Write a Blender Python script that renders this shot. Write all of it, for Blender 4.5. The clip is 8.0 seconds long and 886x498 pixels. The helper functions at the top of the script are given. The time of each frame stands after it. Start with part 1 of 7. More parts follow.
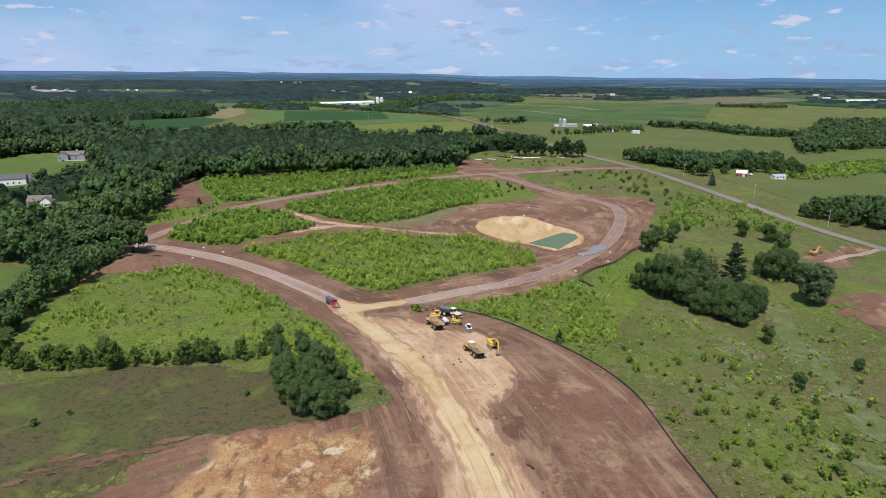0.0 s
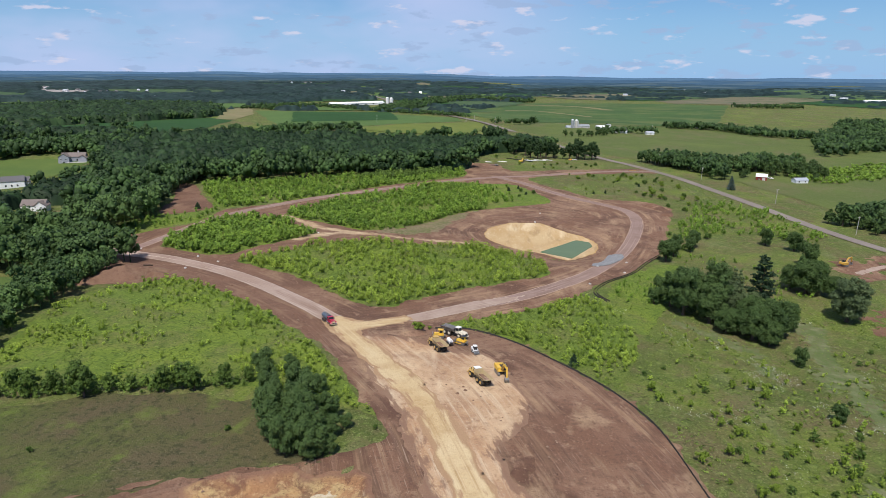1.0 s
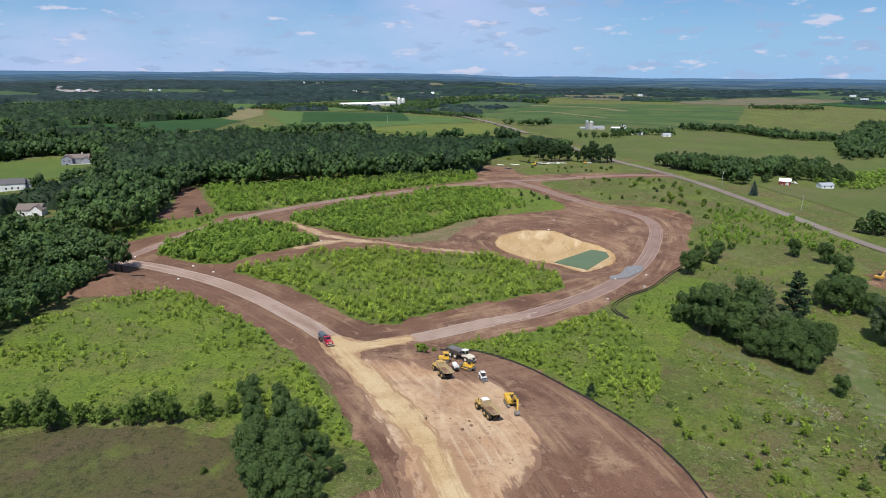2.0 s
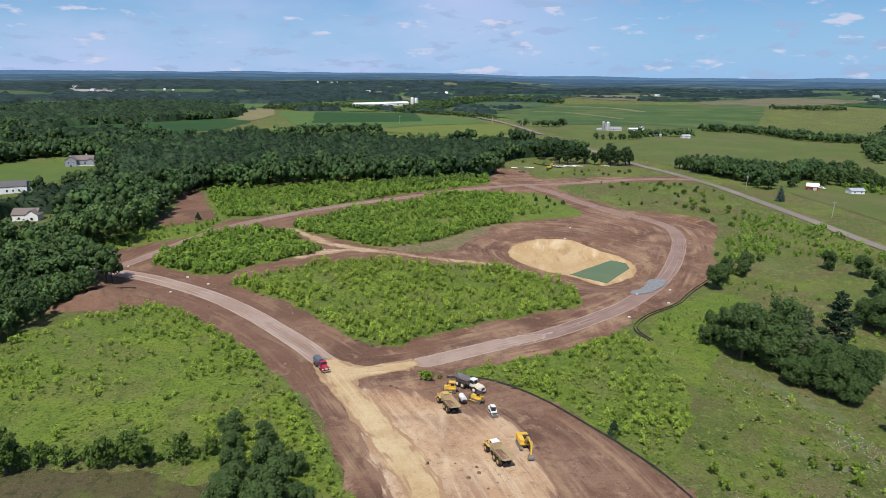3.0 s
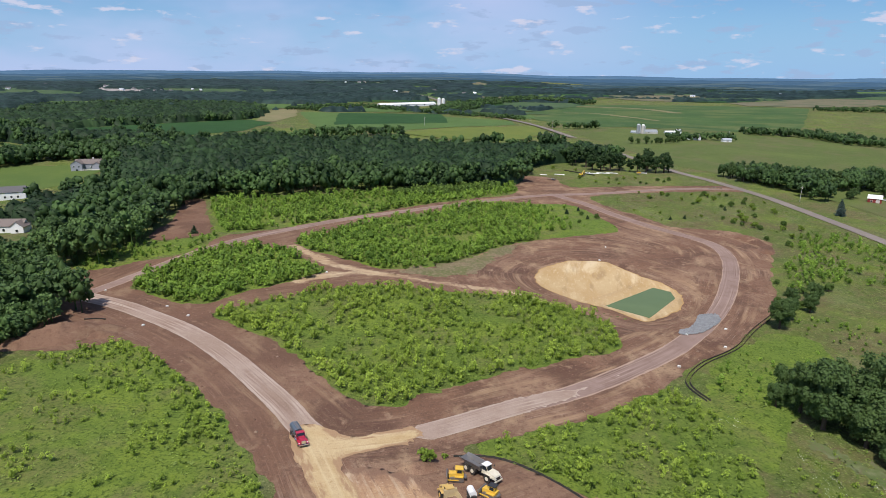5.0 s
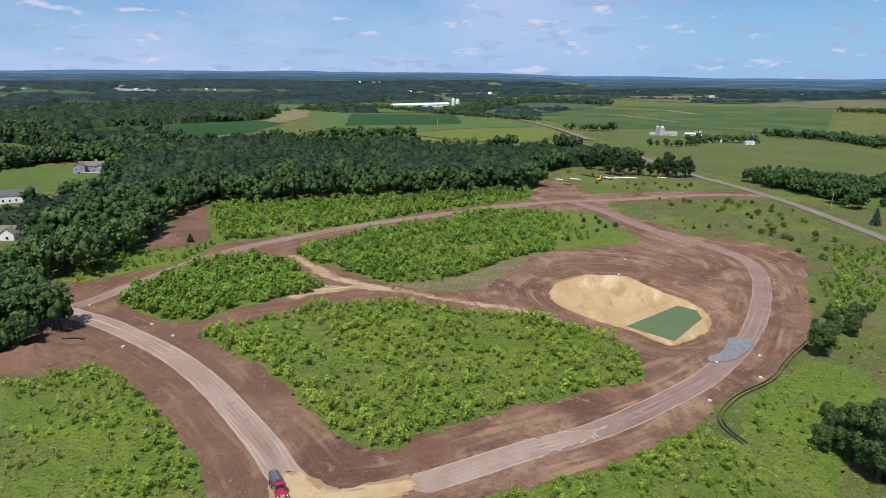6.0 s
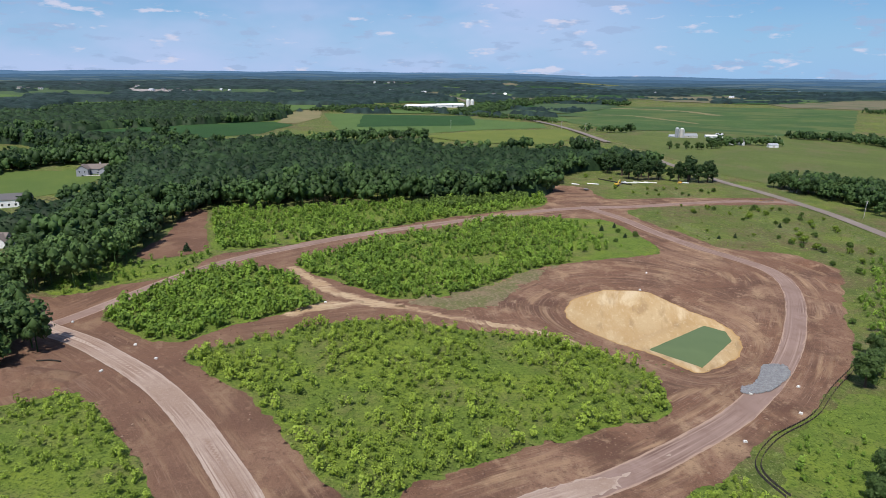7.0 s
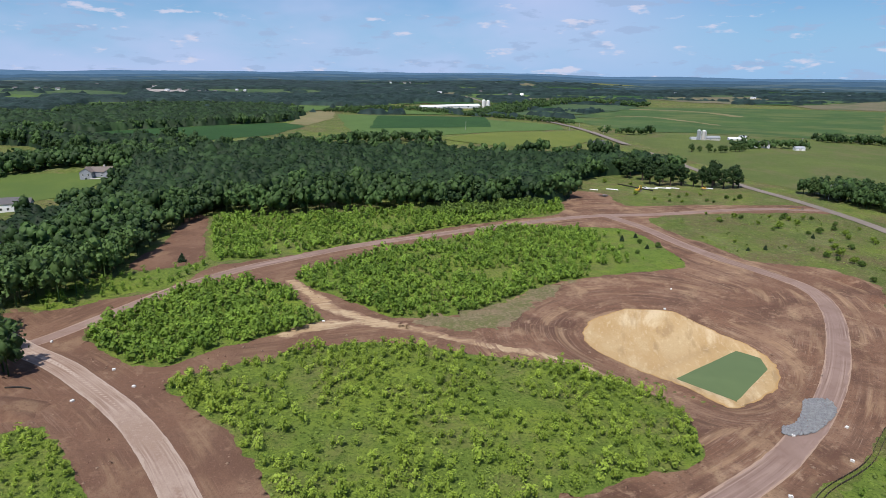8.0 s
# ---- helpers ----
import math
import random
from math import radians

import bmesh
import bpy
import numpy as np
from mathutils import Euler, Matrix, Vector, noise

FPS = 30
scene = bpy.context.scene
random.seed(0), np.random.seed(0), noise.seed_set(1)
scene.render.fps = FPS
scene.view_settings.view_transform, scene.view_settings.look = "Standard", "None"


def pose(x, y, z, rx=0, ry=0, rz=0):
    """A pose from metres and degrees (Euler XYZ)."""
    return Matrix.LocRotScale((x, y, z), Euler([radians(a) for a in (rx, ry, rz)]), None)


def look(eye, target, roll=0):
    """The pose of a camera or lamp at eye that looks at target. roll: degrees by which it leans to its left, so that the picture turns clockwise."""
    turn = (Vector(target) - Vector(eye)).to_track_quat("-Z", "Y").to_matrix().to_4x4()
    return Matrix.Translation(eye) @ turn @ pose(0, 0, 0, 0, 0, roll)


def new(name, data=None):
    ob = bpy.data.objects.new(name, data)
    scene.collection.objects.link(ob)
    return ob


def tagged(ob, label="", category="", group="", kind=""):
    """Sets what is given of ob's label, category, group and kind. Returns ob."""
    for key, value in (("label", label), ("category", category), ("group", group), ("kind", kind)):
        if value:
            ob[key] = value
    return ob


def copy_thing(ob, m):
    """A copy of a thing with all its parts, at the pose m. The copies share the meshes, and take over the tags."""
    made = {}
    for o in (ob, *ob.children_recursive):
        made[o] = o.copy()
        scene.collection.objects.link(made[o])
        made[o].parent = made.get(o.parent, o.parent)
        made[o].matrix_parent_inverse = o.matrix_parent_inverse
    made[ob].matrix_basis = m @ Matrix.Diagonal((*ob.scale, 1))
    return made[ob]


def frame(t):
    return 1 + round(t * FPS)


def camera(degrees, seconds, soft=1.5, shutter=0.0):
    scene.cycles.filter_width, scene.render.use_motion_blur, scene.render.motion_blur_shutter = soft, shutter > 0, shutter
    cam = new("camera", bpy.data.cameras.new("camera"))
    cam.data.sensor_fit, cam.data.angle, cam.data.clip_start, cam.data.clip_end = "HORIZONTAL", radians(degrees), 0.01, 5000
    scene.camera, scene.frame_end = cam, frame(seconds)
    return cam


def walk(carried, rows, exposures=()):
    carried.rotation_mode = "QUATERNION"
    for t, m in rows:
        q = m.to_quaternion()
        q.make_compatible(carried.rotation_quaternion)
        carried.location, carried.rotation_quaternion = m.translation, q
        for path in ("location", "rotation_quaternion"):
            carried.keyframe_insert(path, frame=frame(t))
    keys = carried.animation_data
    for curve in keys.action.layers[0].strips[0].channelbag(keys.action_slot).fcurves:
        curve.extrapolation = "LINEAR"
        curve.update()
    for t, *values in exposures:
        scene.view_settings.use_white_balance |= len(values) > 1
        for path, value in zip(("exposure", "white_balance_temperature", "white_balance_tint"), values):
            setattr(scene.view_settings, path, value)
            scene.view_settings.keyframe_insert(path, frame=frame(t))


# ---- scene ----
cam = camera(67.9, 8.0, soft=0.55)
METRES, EYE, TILT, LEAN, TURN = 160.1, 90.0, 0.5, 1.65, 0.0
ROWS = [
    (0.0, 0.0, 0.0, 0.0, 0.55, -15.84, -1.94),
    (0.5, 0.0059, 0.057, -0.0009, 1.01, -15.85, -1.93),
    (1.0, 0.0113, 0.1157, -0.0016, 1.5, -15.87, -1.91),
    (1.5, 0.0165, 0.1724, -0.002, 2.03, -15.88, -1.91),
    (3.0, 0.0266, 0.3552, -0.0027, 3.85, -15.97, -1.93),
    (3.5, 0.0301, 0.4179, -0.003, 4.47, -16.02, -1.91),
    (4.0, 0.0333, 0.4833, -0.0039, 5.12, -16.04, -1.92),
    (4.5, 0.0358, 0.547, -0.0044, 5.74, -16.06, -1.91),
    (6.0, 0.0414, 0.7447, -0.0057, 7.7, -16.12, -1.9),
    (6.5, 0.0423, 0.8059, -0.0058, 8.36, -16.14, -1.88),
    (7.0, 0.0419, 0.8689, -0.0058, 9.03, -16.15, -1.87),
    (7.5, 0.0408, 0.9316, -0.0058, 9.72, -16.16, -1.86),
    (8.0, 0.0396, 0.9986, -0.0061, 10.46, -16.18, -1.84),
]
walk(cam, [(t, pose(0, 0, EYE, TILT, LEAN, TURN) @ pose(METRES * x, METRES * y, METRES * z, 90 + pitch, roll, yaw)) for t, x, y, z, yaw, pitch, roll in ROWS])

# ---- sky and sun ----
SUN_AZIMUTH, SUN_HEIGHT = 190.0, 60.0  # degrees clockwise from +y, degrees above the horizon
scene.view_settings.exposure = -0.06


def make_world():
    world = bpy.data.worlds.new("sky")
    scene.world = world
    world.use_nodes = True
    nt = world.node_tree
    n, l = nt.nodes, nt.links
    n.clear()
    sky = n.new("ShaderNodeTexSky")
    sky.sky_type = "NISHITA"
    sky.sun_disc = False
    sky.sun_elevation = radians(SUN_HEIGHT)
    sky.sun_rotation = radians(SUN_AZIMUTH)
    sky.altitude = 300
    sky.air_density, sky.dust_density, sky.ozone_density = 1.0, 0.2, 2.5
    tint = n.new("ShaderNodeMixRGB")
    tint.blend_type = "MULTIPLY"
    tint.inputs["Fac"].default_value = 1.0
    tint.inputs["Color2"].default_value = (0.50, 0.76, 1.08, 1)
    l.new(sky.outputs[0], tint.inputs["Color1"])
    co = n.new("ShaderNodeTexCoord")
    sep = n.new("ShaderNodeSeparateXYZ")
    l.new(co.outputs["Generated"], sep.inputs[0])

    def ramp(value, low, high, top=1.0):
        r = n.new("ShaderNodeMapRange")
        r.interpolation_type = "SMOOTHSTEP"
        r.inputs["From Min"].default_value = low
        r.inputs["From Max"].default_value = high
        r.inputs["To Max"].default_value = top
        l.new(value, r.inputs["Value"])
        return r.outputs[0]

    def over(under, colour, fac):
        mx = n.new("ShaderNodeMixRGB")
        l.new(fac, mx.inputs["Fac"])
        l.new(under, mx.inputs["Color1"])
        mx.inputs["Color2"].default_value = (*colour, 1)
        return mx.outputs[0]

    def cloud(scale, low, high, top, seed, flat):
        """Flat-based clouds: noise on the way into the sky, drawn out sideways."""
        mp = n.new("ShaderNodeMapping")
        mp.inputs["Location"].default_value = (seed, seed * 1.7, seed * 0.6)
        mp.inputs["Scale"].default_value = (1, 1, flat)
        l.new(co.outputs["Generated"], mp.inputs[0])
        nz = n.new("ShaderNodeTexNoise")
        nz.inputs["Scale"].default_value = scale
        nz.inputs["Detail"].default_value = 5
        nz.inputs["Roughness"].default_value = 0.55
        l.new(mp.outputs[0], nz.inputs["Vector"])
        return ramp(nz.outputs["Fac"], low, high, top)

    haze = ramp(sep.outputs["Z"], 0.15, -0.02, 0.85)
    out = over(tint.outputs[0], (3.5, 6.0, 9.7), haze)
    veil = n.new("ShaderNodeMath")
    veil.operation = "MULTIPLY"
    l.new(cloud(1.7, 0.34, 0.60, 0.85, 2.3, 2.5), veil.inputs[0])
    l.new(ramp(sep.outputs["X"], 0.28, -0.12, 1.0), veil.inputs[1])
    out = over(out, (5.9, 6.8, 10.0), veil.outputs[0])
    out = over(out, (3.9, 5.3, 8.0), cloud(19.0, 0.55, 0.64, 0.7, 7.7, 3.6))
    out = over(out, (7.5, 7.6, 9.4), cloud(18.0, 0.60, 0.70, 0.8, 4.1, 3.4))
    bg = n.new("ShaderNodeBackground")
    bg.inputs["Strength"].default_value = 0.092
    l.new(out, bg.inputs["Color"])
    out = n.new("ShaderNodeOutputWorld")
    l.new(bg.outputs[0], out.inputs["Surface"])


make_world()
sun = new("sun", bpy.data.lights.new("sun", "SUN"))
sun.data.energy, sun.data.angle, sun.data.color = 5.0, radians(0.6), (1.0, 0.955, 0.89)
_a, _h = radians(SUN_AZIMUTH), radians(SUN_HEIGHT)
sun.matrix_world = look((0, 0, 400), (-100 * math.sin(_a) * math.cos(_h), -100 * math.cos(_a) * math.cos(_h), 400 - 100 * math.sin(_h)))


# ---- materials ----
def material(name, rough=0.9, metal=0.0, spec=0.25):
    m = bpy.data.materials.new(name)
    m.use_nodes = True
    b = m.node_tree.nodes["Principled BSDF"]
    b.inputs["Roughness"].default_value = rough
    b.inputs["Metallic"].default_value = metal
    b.inputs["Specular IOR Level"].default_value = spec
    return m, m.node_tree.nodes, m.node_tree.links, b


def coords(n, l, stretch=None, turn=0.0):
    co = n.new("ShaderNodeTexCoord").outputs["Object"]
    if stretch:
        mp = n.new("ShaderNodeMapping")
        mp.inputs["Rotation"].default_value = (0, 0, radians(turn))
        mp.inputs["Scale"].default_value = stretch
        l.new(co, mp.inputs[0])
        co = mp.outputs[0]
    return co


def noise_fac(n, l, co, scale, detail=4, low=0.3, high=0.7, rough=0.6):
    nz = n.new("ShaderNodeTexNoise")
    nz.inputs["Scale"].default_value = scale
    nz.inputs["Detail"].default_value = detail
    nz.inputs["Roughness"].default_value = rough
    nz.inputs["Distortion"].default_value = 0.35
    l.new(co, nz.inputs["Vector"])
    r = n.new("ShaderNodeMapRange")
    r.inputs["From Min"].default_value = low
    r.inputs["From Max"].default_value = high
    l.new(nz.outputs["Fac"], r.inputs["Value"])
    return r.outputs[0]


def blend(n, l, fac, a, b, amount=1.0):
    mx = n.new("ShaderNodeMixRGB")
    if amount != 1.0:
        mu = n.new("ShaderNodeMath")
        mu.operation = "MULTIPLY"
        mu.inputs[1].default_value = amount
        l.new(fac, mu.inputs[0])
        fac = mu.outputs[0]
    l.new(fac, mx.inputs["Fac"])
    for key, v in (("Color1", a), ("Color2", b)):
        if isinstance(v, tuple):
            mx.inputs[key].default_value = (*v, 1)
        else:
            l.new(v, mx.inputs[key])
    return mx.outputs[0]


def bump(n, l, b, fac, dist, strength=0.6):
    bp = n.new("ShaderNodeBump")
    bp.inputs["Distance"].default_value = dist
    bp.inputs["Strength"].default_value = strength
    l.new(fac, bp.inputs["Height"])
    l.new(bp.outputs[0], b.inputs["Normal"])


def track_coords(n, l, along, across):
    """Coordinates that run along the roads, so that noise is drawn out into wheel tracks."""
    at = n.new("ShaderNodeAttribute")
    at.attribute_name = "track"
    mp = n.new("ShaderNodeMapping")
    mp.inputs["Scale"].default_value = (along, across, 1)
    l.new(at.outputs["Vector"], mp.inputs[0])
    return mp.outputs[0]


def layered(name, base, layers, relief=(0.6, 0.25), rough=0.92, spec=0.15, tracks=(), rim=None, west=None):
    """An earthy surface: layers of (colour, scale, low, high, amount, stretch, turn) laid over a base colour by noise."""
    m, n, l, b = material(name, rough, 0.0, spec)
    out = base
    for colour, scale, low, high, amount, stretch, turn in layers:
        f = noise_fac(n, l, coords(n, l, stretch, turn), scale, 6, low, high)
        out = blend(n, l, f, out, colour, amount)
    for colour, along, across, low, high, amount in tracks:
        f = noise_fac(n, l, track_coords(n, l, along, across), 1.0, 3, low, high)
        g = noise_fac(n, l, coords(n, l), 0.045, 3, 0.38, 0.62)
        mu = n.new("ShaderNodeMath")
        mu.operation = "MULTIPLY"
        mu.use_clamp = True
        l.new(f, mu.inputs[0])
        l.new(g, mu.inputs[1])
        out = blend(n, l, mu.outputs[0], out, colour, amount)
    if west:
        # the topsoil is browner and more even towards the west
        sep = n.new("ShaderNodeSeparateXYZ")
        l.new(coords(n, l), sep.inputs[0])
        r = n.new("ShaderNodeMapRange")
        r.interpolation_type = "SMOOTHSTEP"
        r.inputs["From Min"].default_value, r.inputs["From Max"].default_value = -22.0, -75.0
        l.new(sep.outputs["X"], r.inputs["Value"])
        out = blend(n, l, r.outputs[0], out, west[0], west[1])
    if rim:
        # another soil worked in from the edge, in patches
        colour, width = rim
        at = n.new("ShaderNodeAttribute")
        at.attribute_name = "edge"
        far = noise_fac(n, l, track_coords(n, l, 0.12, 0.5), 1.0, 5, 0.3, 0.7)
        mad = n.new("ShaderNodeMath")
        mad.operation = "MULTIPLY_ADD"
        mad.inputs[1].default_value = 1.7 * width
        l.new(far, mad.inputs[0])
        neg = n.new("ShaderNodeMath")
        neg.operation = "MULTIPLY_ADD"
        neg.inputs[1].default_value = -1.0
        neg.inputs[2].default_value = 0.0
        l.new(at.outputs["Fac"], neg.inputs[0])
        l.new(neg.outputs[0], mad.inputs[2])
        r = n.new("ShaderNodeMapRange")
        r.inputs["From Min"].default_value = 0.0
        r.inputs["From Max"].default_value = 0.5 * width
        l.new(mad.outputs[0], r.inputs["Value"])
        out = blend(n, l, r.outputs[0], out, colour, 0.9)
    l.new(out, b.inputs["Base Color"])
    bump(n, l, b, noise_fac(n, l, coords(n, l), relief[0], 8, 0.2, 0.8, 0.7), relief[1])
    return m


ONE = None
M = {}
M["meadow"] = layered("meadow_grass", (0.098, 0.122, 0.029), [
    ((0.140, 0.180, 0.030), 0.017, 0.46, 0.58, 0.9, ONE, 0),
    ((0.132, 0.100, 0.052), 0.024, 0.47, 0.58, 0.85, ONE, 0),
    ((0.150, 0.165, 0.066), 0.045, 0.56, 0.64, 0.7, (1, 0.45, 1), 35),
    ((0.074, 0.110, 0.022), 0.06, 0.47, 0.62, 0.8, ONE, 0),
    ((0.155, 0.125, 0.062), 0.14, 0.50, 0.64, 0.65, ONE, 0),
    ((0.20, 0.250, 0.066), 0.40, 0.54, 0.68, 0.7, ONE, 0),
    ((0.034, 0.058, 0.011), 1.1, 0.53, 0.64, 0.65, ONE, 0),
    ((0.25, 0.26, 0.115), 1.9, 0.56, 0.65, 0.75, ONE, 0),
    ((0.040, 0.064, 0.013), 2.6, 0.55, 0.65, 0.5, ONE, 0)], (1.0, 0.9))
M["dry_meadow"] = layered("dry_meadow", (0.094, 0.083, 0.037), [
    ((0.080, 0.100, 0.026), 0.030, 0.44, 0.60, 0.9, ONE, 0),
    ((0.104, 0.078, 0.046), 0.05, 0.48, 0.62, 0.75, ONE, 0),
    ((0.040, 0.045, 0.018), 0.6, 0.50, 0.64, 0.75, ONE, 0),
    ((0.125, 0.165, 0.032), 0.07, 0.55, 0.67, 0.75, ONE, 0),
    ((0.17, 0.15, 0.09), 1.5, 0.57, 0.69, 0.6, ONE, 0)], (1.2, 0.8))
M["soil"] = layered("graded_soil", (0.168, 0.091, 0.058), [
    ((0.245, 0.148, 0.097), 0.030, 0.44, 0.60, 0.85, ONE, 0),
    ((0.105, 0.056, 0.038), 0.040, 0.49, 0.61, 0.85, ONE, 0),
    ((0.34, 0.225, 0.145), 0.18, 0.58, 0.68, 0.65, ONE, 0),
    ((0.36, 0.245, 0.150), 0.075, 0.55, 0.66, 0.65, (1, 0.6, 1), 30),
    ((0.100, 0.055, 0.039), 0.6, 0.52, 0.66, 0.55, ONE, 0),
    ((0.33, 0.225, 0.155), 1.3, 0.58, 0.70, 0.55, ONE, 0),
    ((0.085, 0.047, 0.034), 2.2, 0.54, 0.68, 0.55, ONE, 0)], (0.9, 0.45), tracks=[
    ((0.36, 0.238, 0.142), 0.026, 0.28, 0.51, 0.63, 0.7),
    ((0.095, 0.051, 0.035), 0.014, 0.16, 0.52, 0.64, 0.75),
    ((0.42, 0.315, 0.235), 0.09, 2.2, 0.62, 0.68, 0.45),
    ((0.31, 0.210, 0.145), 0.03, 0.75, 0.55, 0.68, 0.4),
    ((0.100, 0.056, 0.041), 0.04, 0.9, 0.55, 0.68, 0.4),
    ((0.36, 0.255, 0.180), 0.06, 2.6, 0.59, 0.68, 0.4),
    ((0.085, 0.048, 0.036), 0.07, 3.1, 0.58, 0.68, 0.4)], west=((0.150, 0.084, 0.056), 0.5))
M["clod"] = layered("soil_clods", (0.20, 0.118, 0.080), [((0.33, 0.235, 0.165), 0.3, 0.48, 0.6, 0.85, ONE, 0), ((0.11, 0.062, 0.043), 1.1, 0.5, 0.64, 0.7, ONE, 0)], (3.0, 0.1))
M["gravel"] = layered("gravel_road", (0.305, 0.218, 0.168), [
    ((0.39, 0.30, 0.245), 0.05, 0.42, 0.64, 0.8, ONE, 0),
    ((0.25, 0.170, 0.132), 0.20, 0.48, 0.70, 0.55, ONE, 0),
    ((0.42, 0.335, 0.275), 1.6, 0.55, 0.68, 0.4, ONE, 0)], (2.0, 0.2), tracks=[
    ((0.46, 0.370, 0.305), 0.02, 0.9, 0.48, 0.60, 0.85),
    ((0.215, 0.140, 0.106), 0.03, 1.1, 0.52, 0.63, 0.85),
    ((0.24, 0.155, 0.115), 0.012, 0.5, 0.50, 0.62, 0.6)], rim=((0.40, 0.315, 0.255), 0.7))
M["dark_gravel"] = layered("darker_gravel_road", (0.235, 0.160, 0.132), [
    ((0.285, 0.203, 0.172), 0.04, 0.42, 0.64, 0.8, ONE, 0),
    ((0.175, 0.105, 0.080), 0.20, 0.48, 0.70, 0.55, ONE, 0)], (2.0, 0.12), tracks=[
    ((0.35, 0.255, 0.205), 0.012, 0.9, 0.48, 0.60, 0.85),
    ((0.145, 0.088, 0.068), 0.015, 1.1, 0.51, 0.62, 0.85)], rim=((0.36, 0.255, 0.19), 0.6))
M["haul"] = layered("tan_haul_road", (0.47, 0.340, 0.180), [
    ((0.54, 0.420, 0.250), 0.05, 0.42, 0.62, 0.8, ONE, 0),
    ((0.35, 0.225, 0.105), 0.22, 0.48, 0.68, 0.5, ONE, 0),
    ((0.29, 0.18, 0.09), 1.4, 0.56, 0.70, 0.5, ONE, 0),
    ((0.56, 0.44, 0.27), 0.9, 0.56, 0.70, 0.5, ONE, 0)], (1.2, 0.3), tracks=[
    ((0.56, 0.445, 0.27), 0.010, 0.55, 0.50, 0.62, 0.8),
    ((0.31, 0.195, 0.095), 0.015, 0.8, 0.54, 0.66, 0.7),
    ((0.58, 0.47, 0.30), 0.04, 2.0, 0.60, 0.70, 0.45)], rim=((0.33, 0.205, 0.118), 2.2))
M["yard"] = layered("scraped_yard", (0.41, 0.255, 0.145), [
    ((0.52, 0.375, 0.235), 0.035, 0.44, 0.60, 0.85, ONE, 0),
    ((0.25, 0.140, 0.088), 0.06, 0.48, 0.64, 0.7, ONE, 0),
    ((0.60, 0.48, 0.33), 0.12, 0.54, 0.68, 0.6, (1, 0.25, 1), 28),
    ((0.20, 0.115, 0.072), 0.6, 0.54, 0.68, 0.55, ONE, 0),
    ((0.56, 0.44, 0.30), 1.5, 0.57, 0.69, 0.5, ONE, 0)], (1.0, 0.4), tracks=[
    ((0.56, 0.45, 0.31), 0.03, 0.5, 0.52, 0.66, 0.6),
    ((0.24, 0.135, 0.085), 0.035, 0.6, 0.54, 0.68, 0.6),
    ((0.60, 0.50, 0.36), 0.08, 1.6, 0.60, 0.72, 0.5)], rim=((0.205, 0.120, 0.080), 3.5))
M["orange"] = layered("orange_subsoil", (0.325, 0.172, 0.085), [
    ((0.45, 0.285, 0.130), 0.055, 0.48, 0.58, 0.85, ONE, 0),
    ((0.185, 0.092, 0.055), 0.08, 0.48, 0.60, 0.85, ONE, 0),
    ((0.50, 0.37, 0.175), 0.16, 0.54, 0.64, 0.7, ONE, 0),
    ((0.60, 0.50, 0.34), 0.10, 0.61, 0.67, 0.85, ONE, 0),
    ((0.15, 0.075, 0.047), 0.35, 0.53, 0.62, 0.75, (1, 0.4, 1), 60),
    ((0.50, 0.34, 0.18), 0.9, 0.55, 0.66, 0.6, ONE, 0),
    ((0.14, 0.072, 0.045), 1.7, 0.55, 0.66, 0.6, ONE, 0)], (0.5, 1.2), rim=((0.215, 0.120, 0.080), 4.0))
M["sand"] = layered("basin_sand", (0.44, 0.305, 0.155), [
    ((0.47, 0.345, 0.19), 0.05, 0.42, 0.60, 0.8, ONE, 0),
    ((0.385, 0.245, 0.105), 0.12, 0.48, 0.66, 0.7, (1, 0.3, 1), -50),
    ((0.30, 0.205, 0.110), 0.16, 0.56, 0.64, 0.65, (1, 0.22, 1), -50),
    ((0.60, 0.48, 0.31), 0.10, 0.52, 0.62, 0.7, (1, 0.25, 1), -50),
    ((0.58, 0.46, 0.29), 0.8, 0.55, 0.68, 0.5, (1, 0.4, 1), -40),
    ((0.34, 0.225, 0.110), 1.8, 0.55, 0.68, 0.45, ONE, 0)], (1.0, 0.3), rim=((0.40, 0.245, 0.10), 1.2))
M["asphalt"] = layered("worn_asphalt", (0.205, 0.172, 0.150), [
    ((0.25, 0.215, 0.190), 0.05, 0.4, 0.65, 0.7, ONE, 0),
    ((0.15, 0.128, 0.112), 0.5, 0.5, 0.7, 0.5, ONE, 0)], (5.0, 0.02))
M["sandtrack"] = layered("sandy_track", (0.37, 0.255, 0.150), [
    ((0.48, 0.37, 0.235), 0.06, 0.44, 0.62, 0.8, ONE, 0),
    ((0.215, 0.130, 0.085), 0.11, 0.48, 0.64, 0.75, ONE, 0),
    ((0.20, 0.118, 0.078), 0.6, 0.54, 0.68, 0.55, ONE, 0)], (1.0, 0.35), tracks=[
    ((0.56, 0.455, 0.31), 0.03, 1.1, 0.52, 0.64, 0.7),
    ((0.19, 0.112, 0.075), 0.035, 1.4, 0.53, 0.64, 0.7)], rim=((0.205, 0.122, 0.084), 1.6))
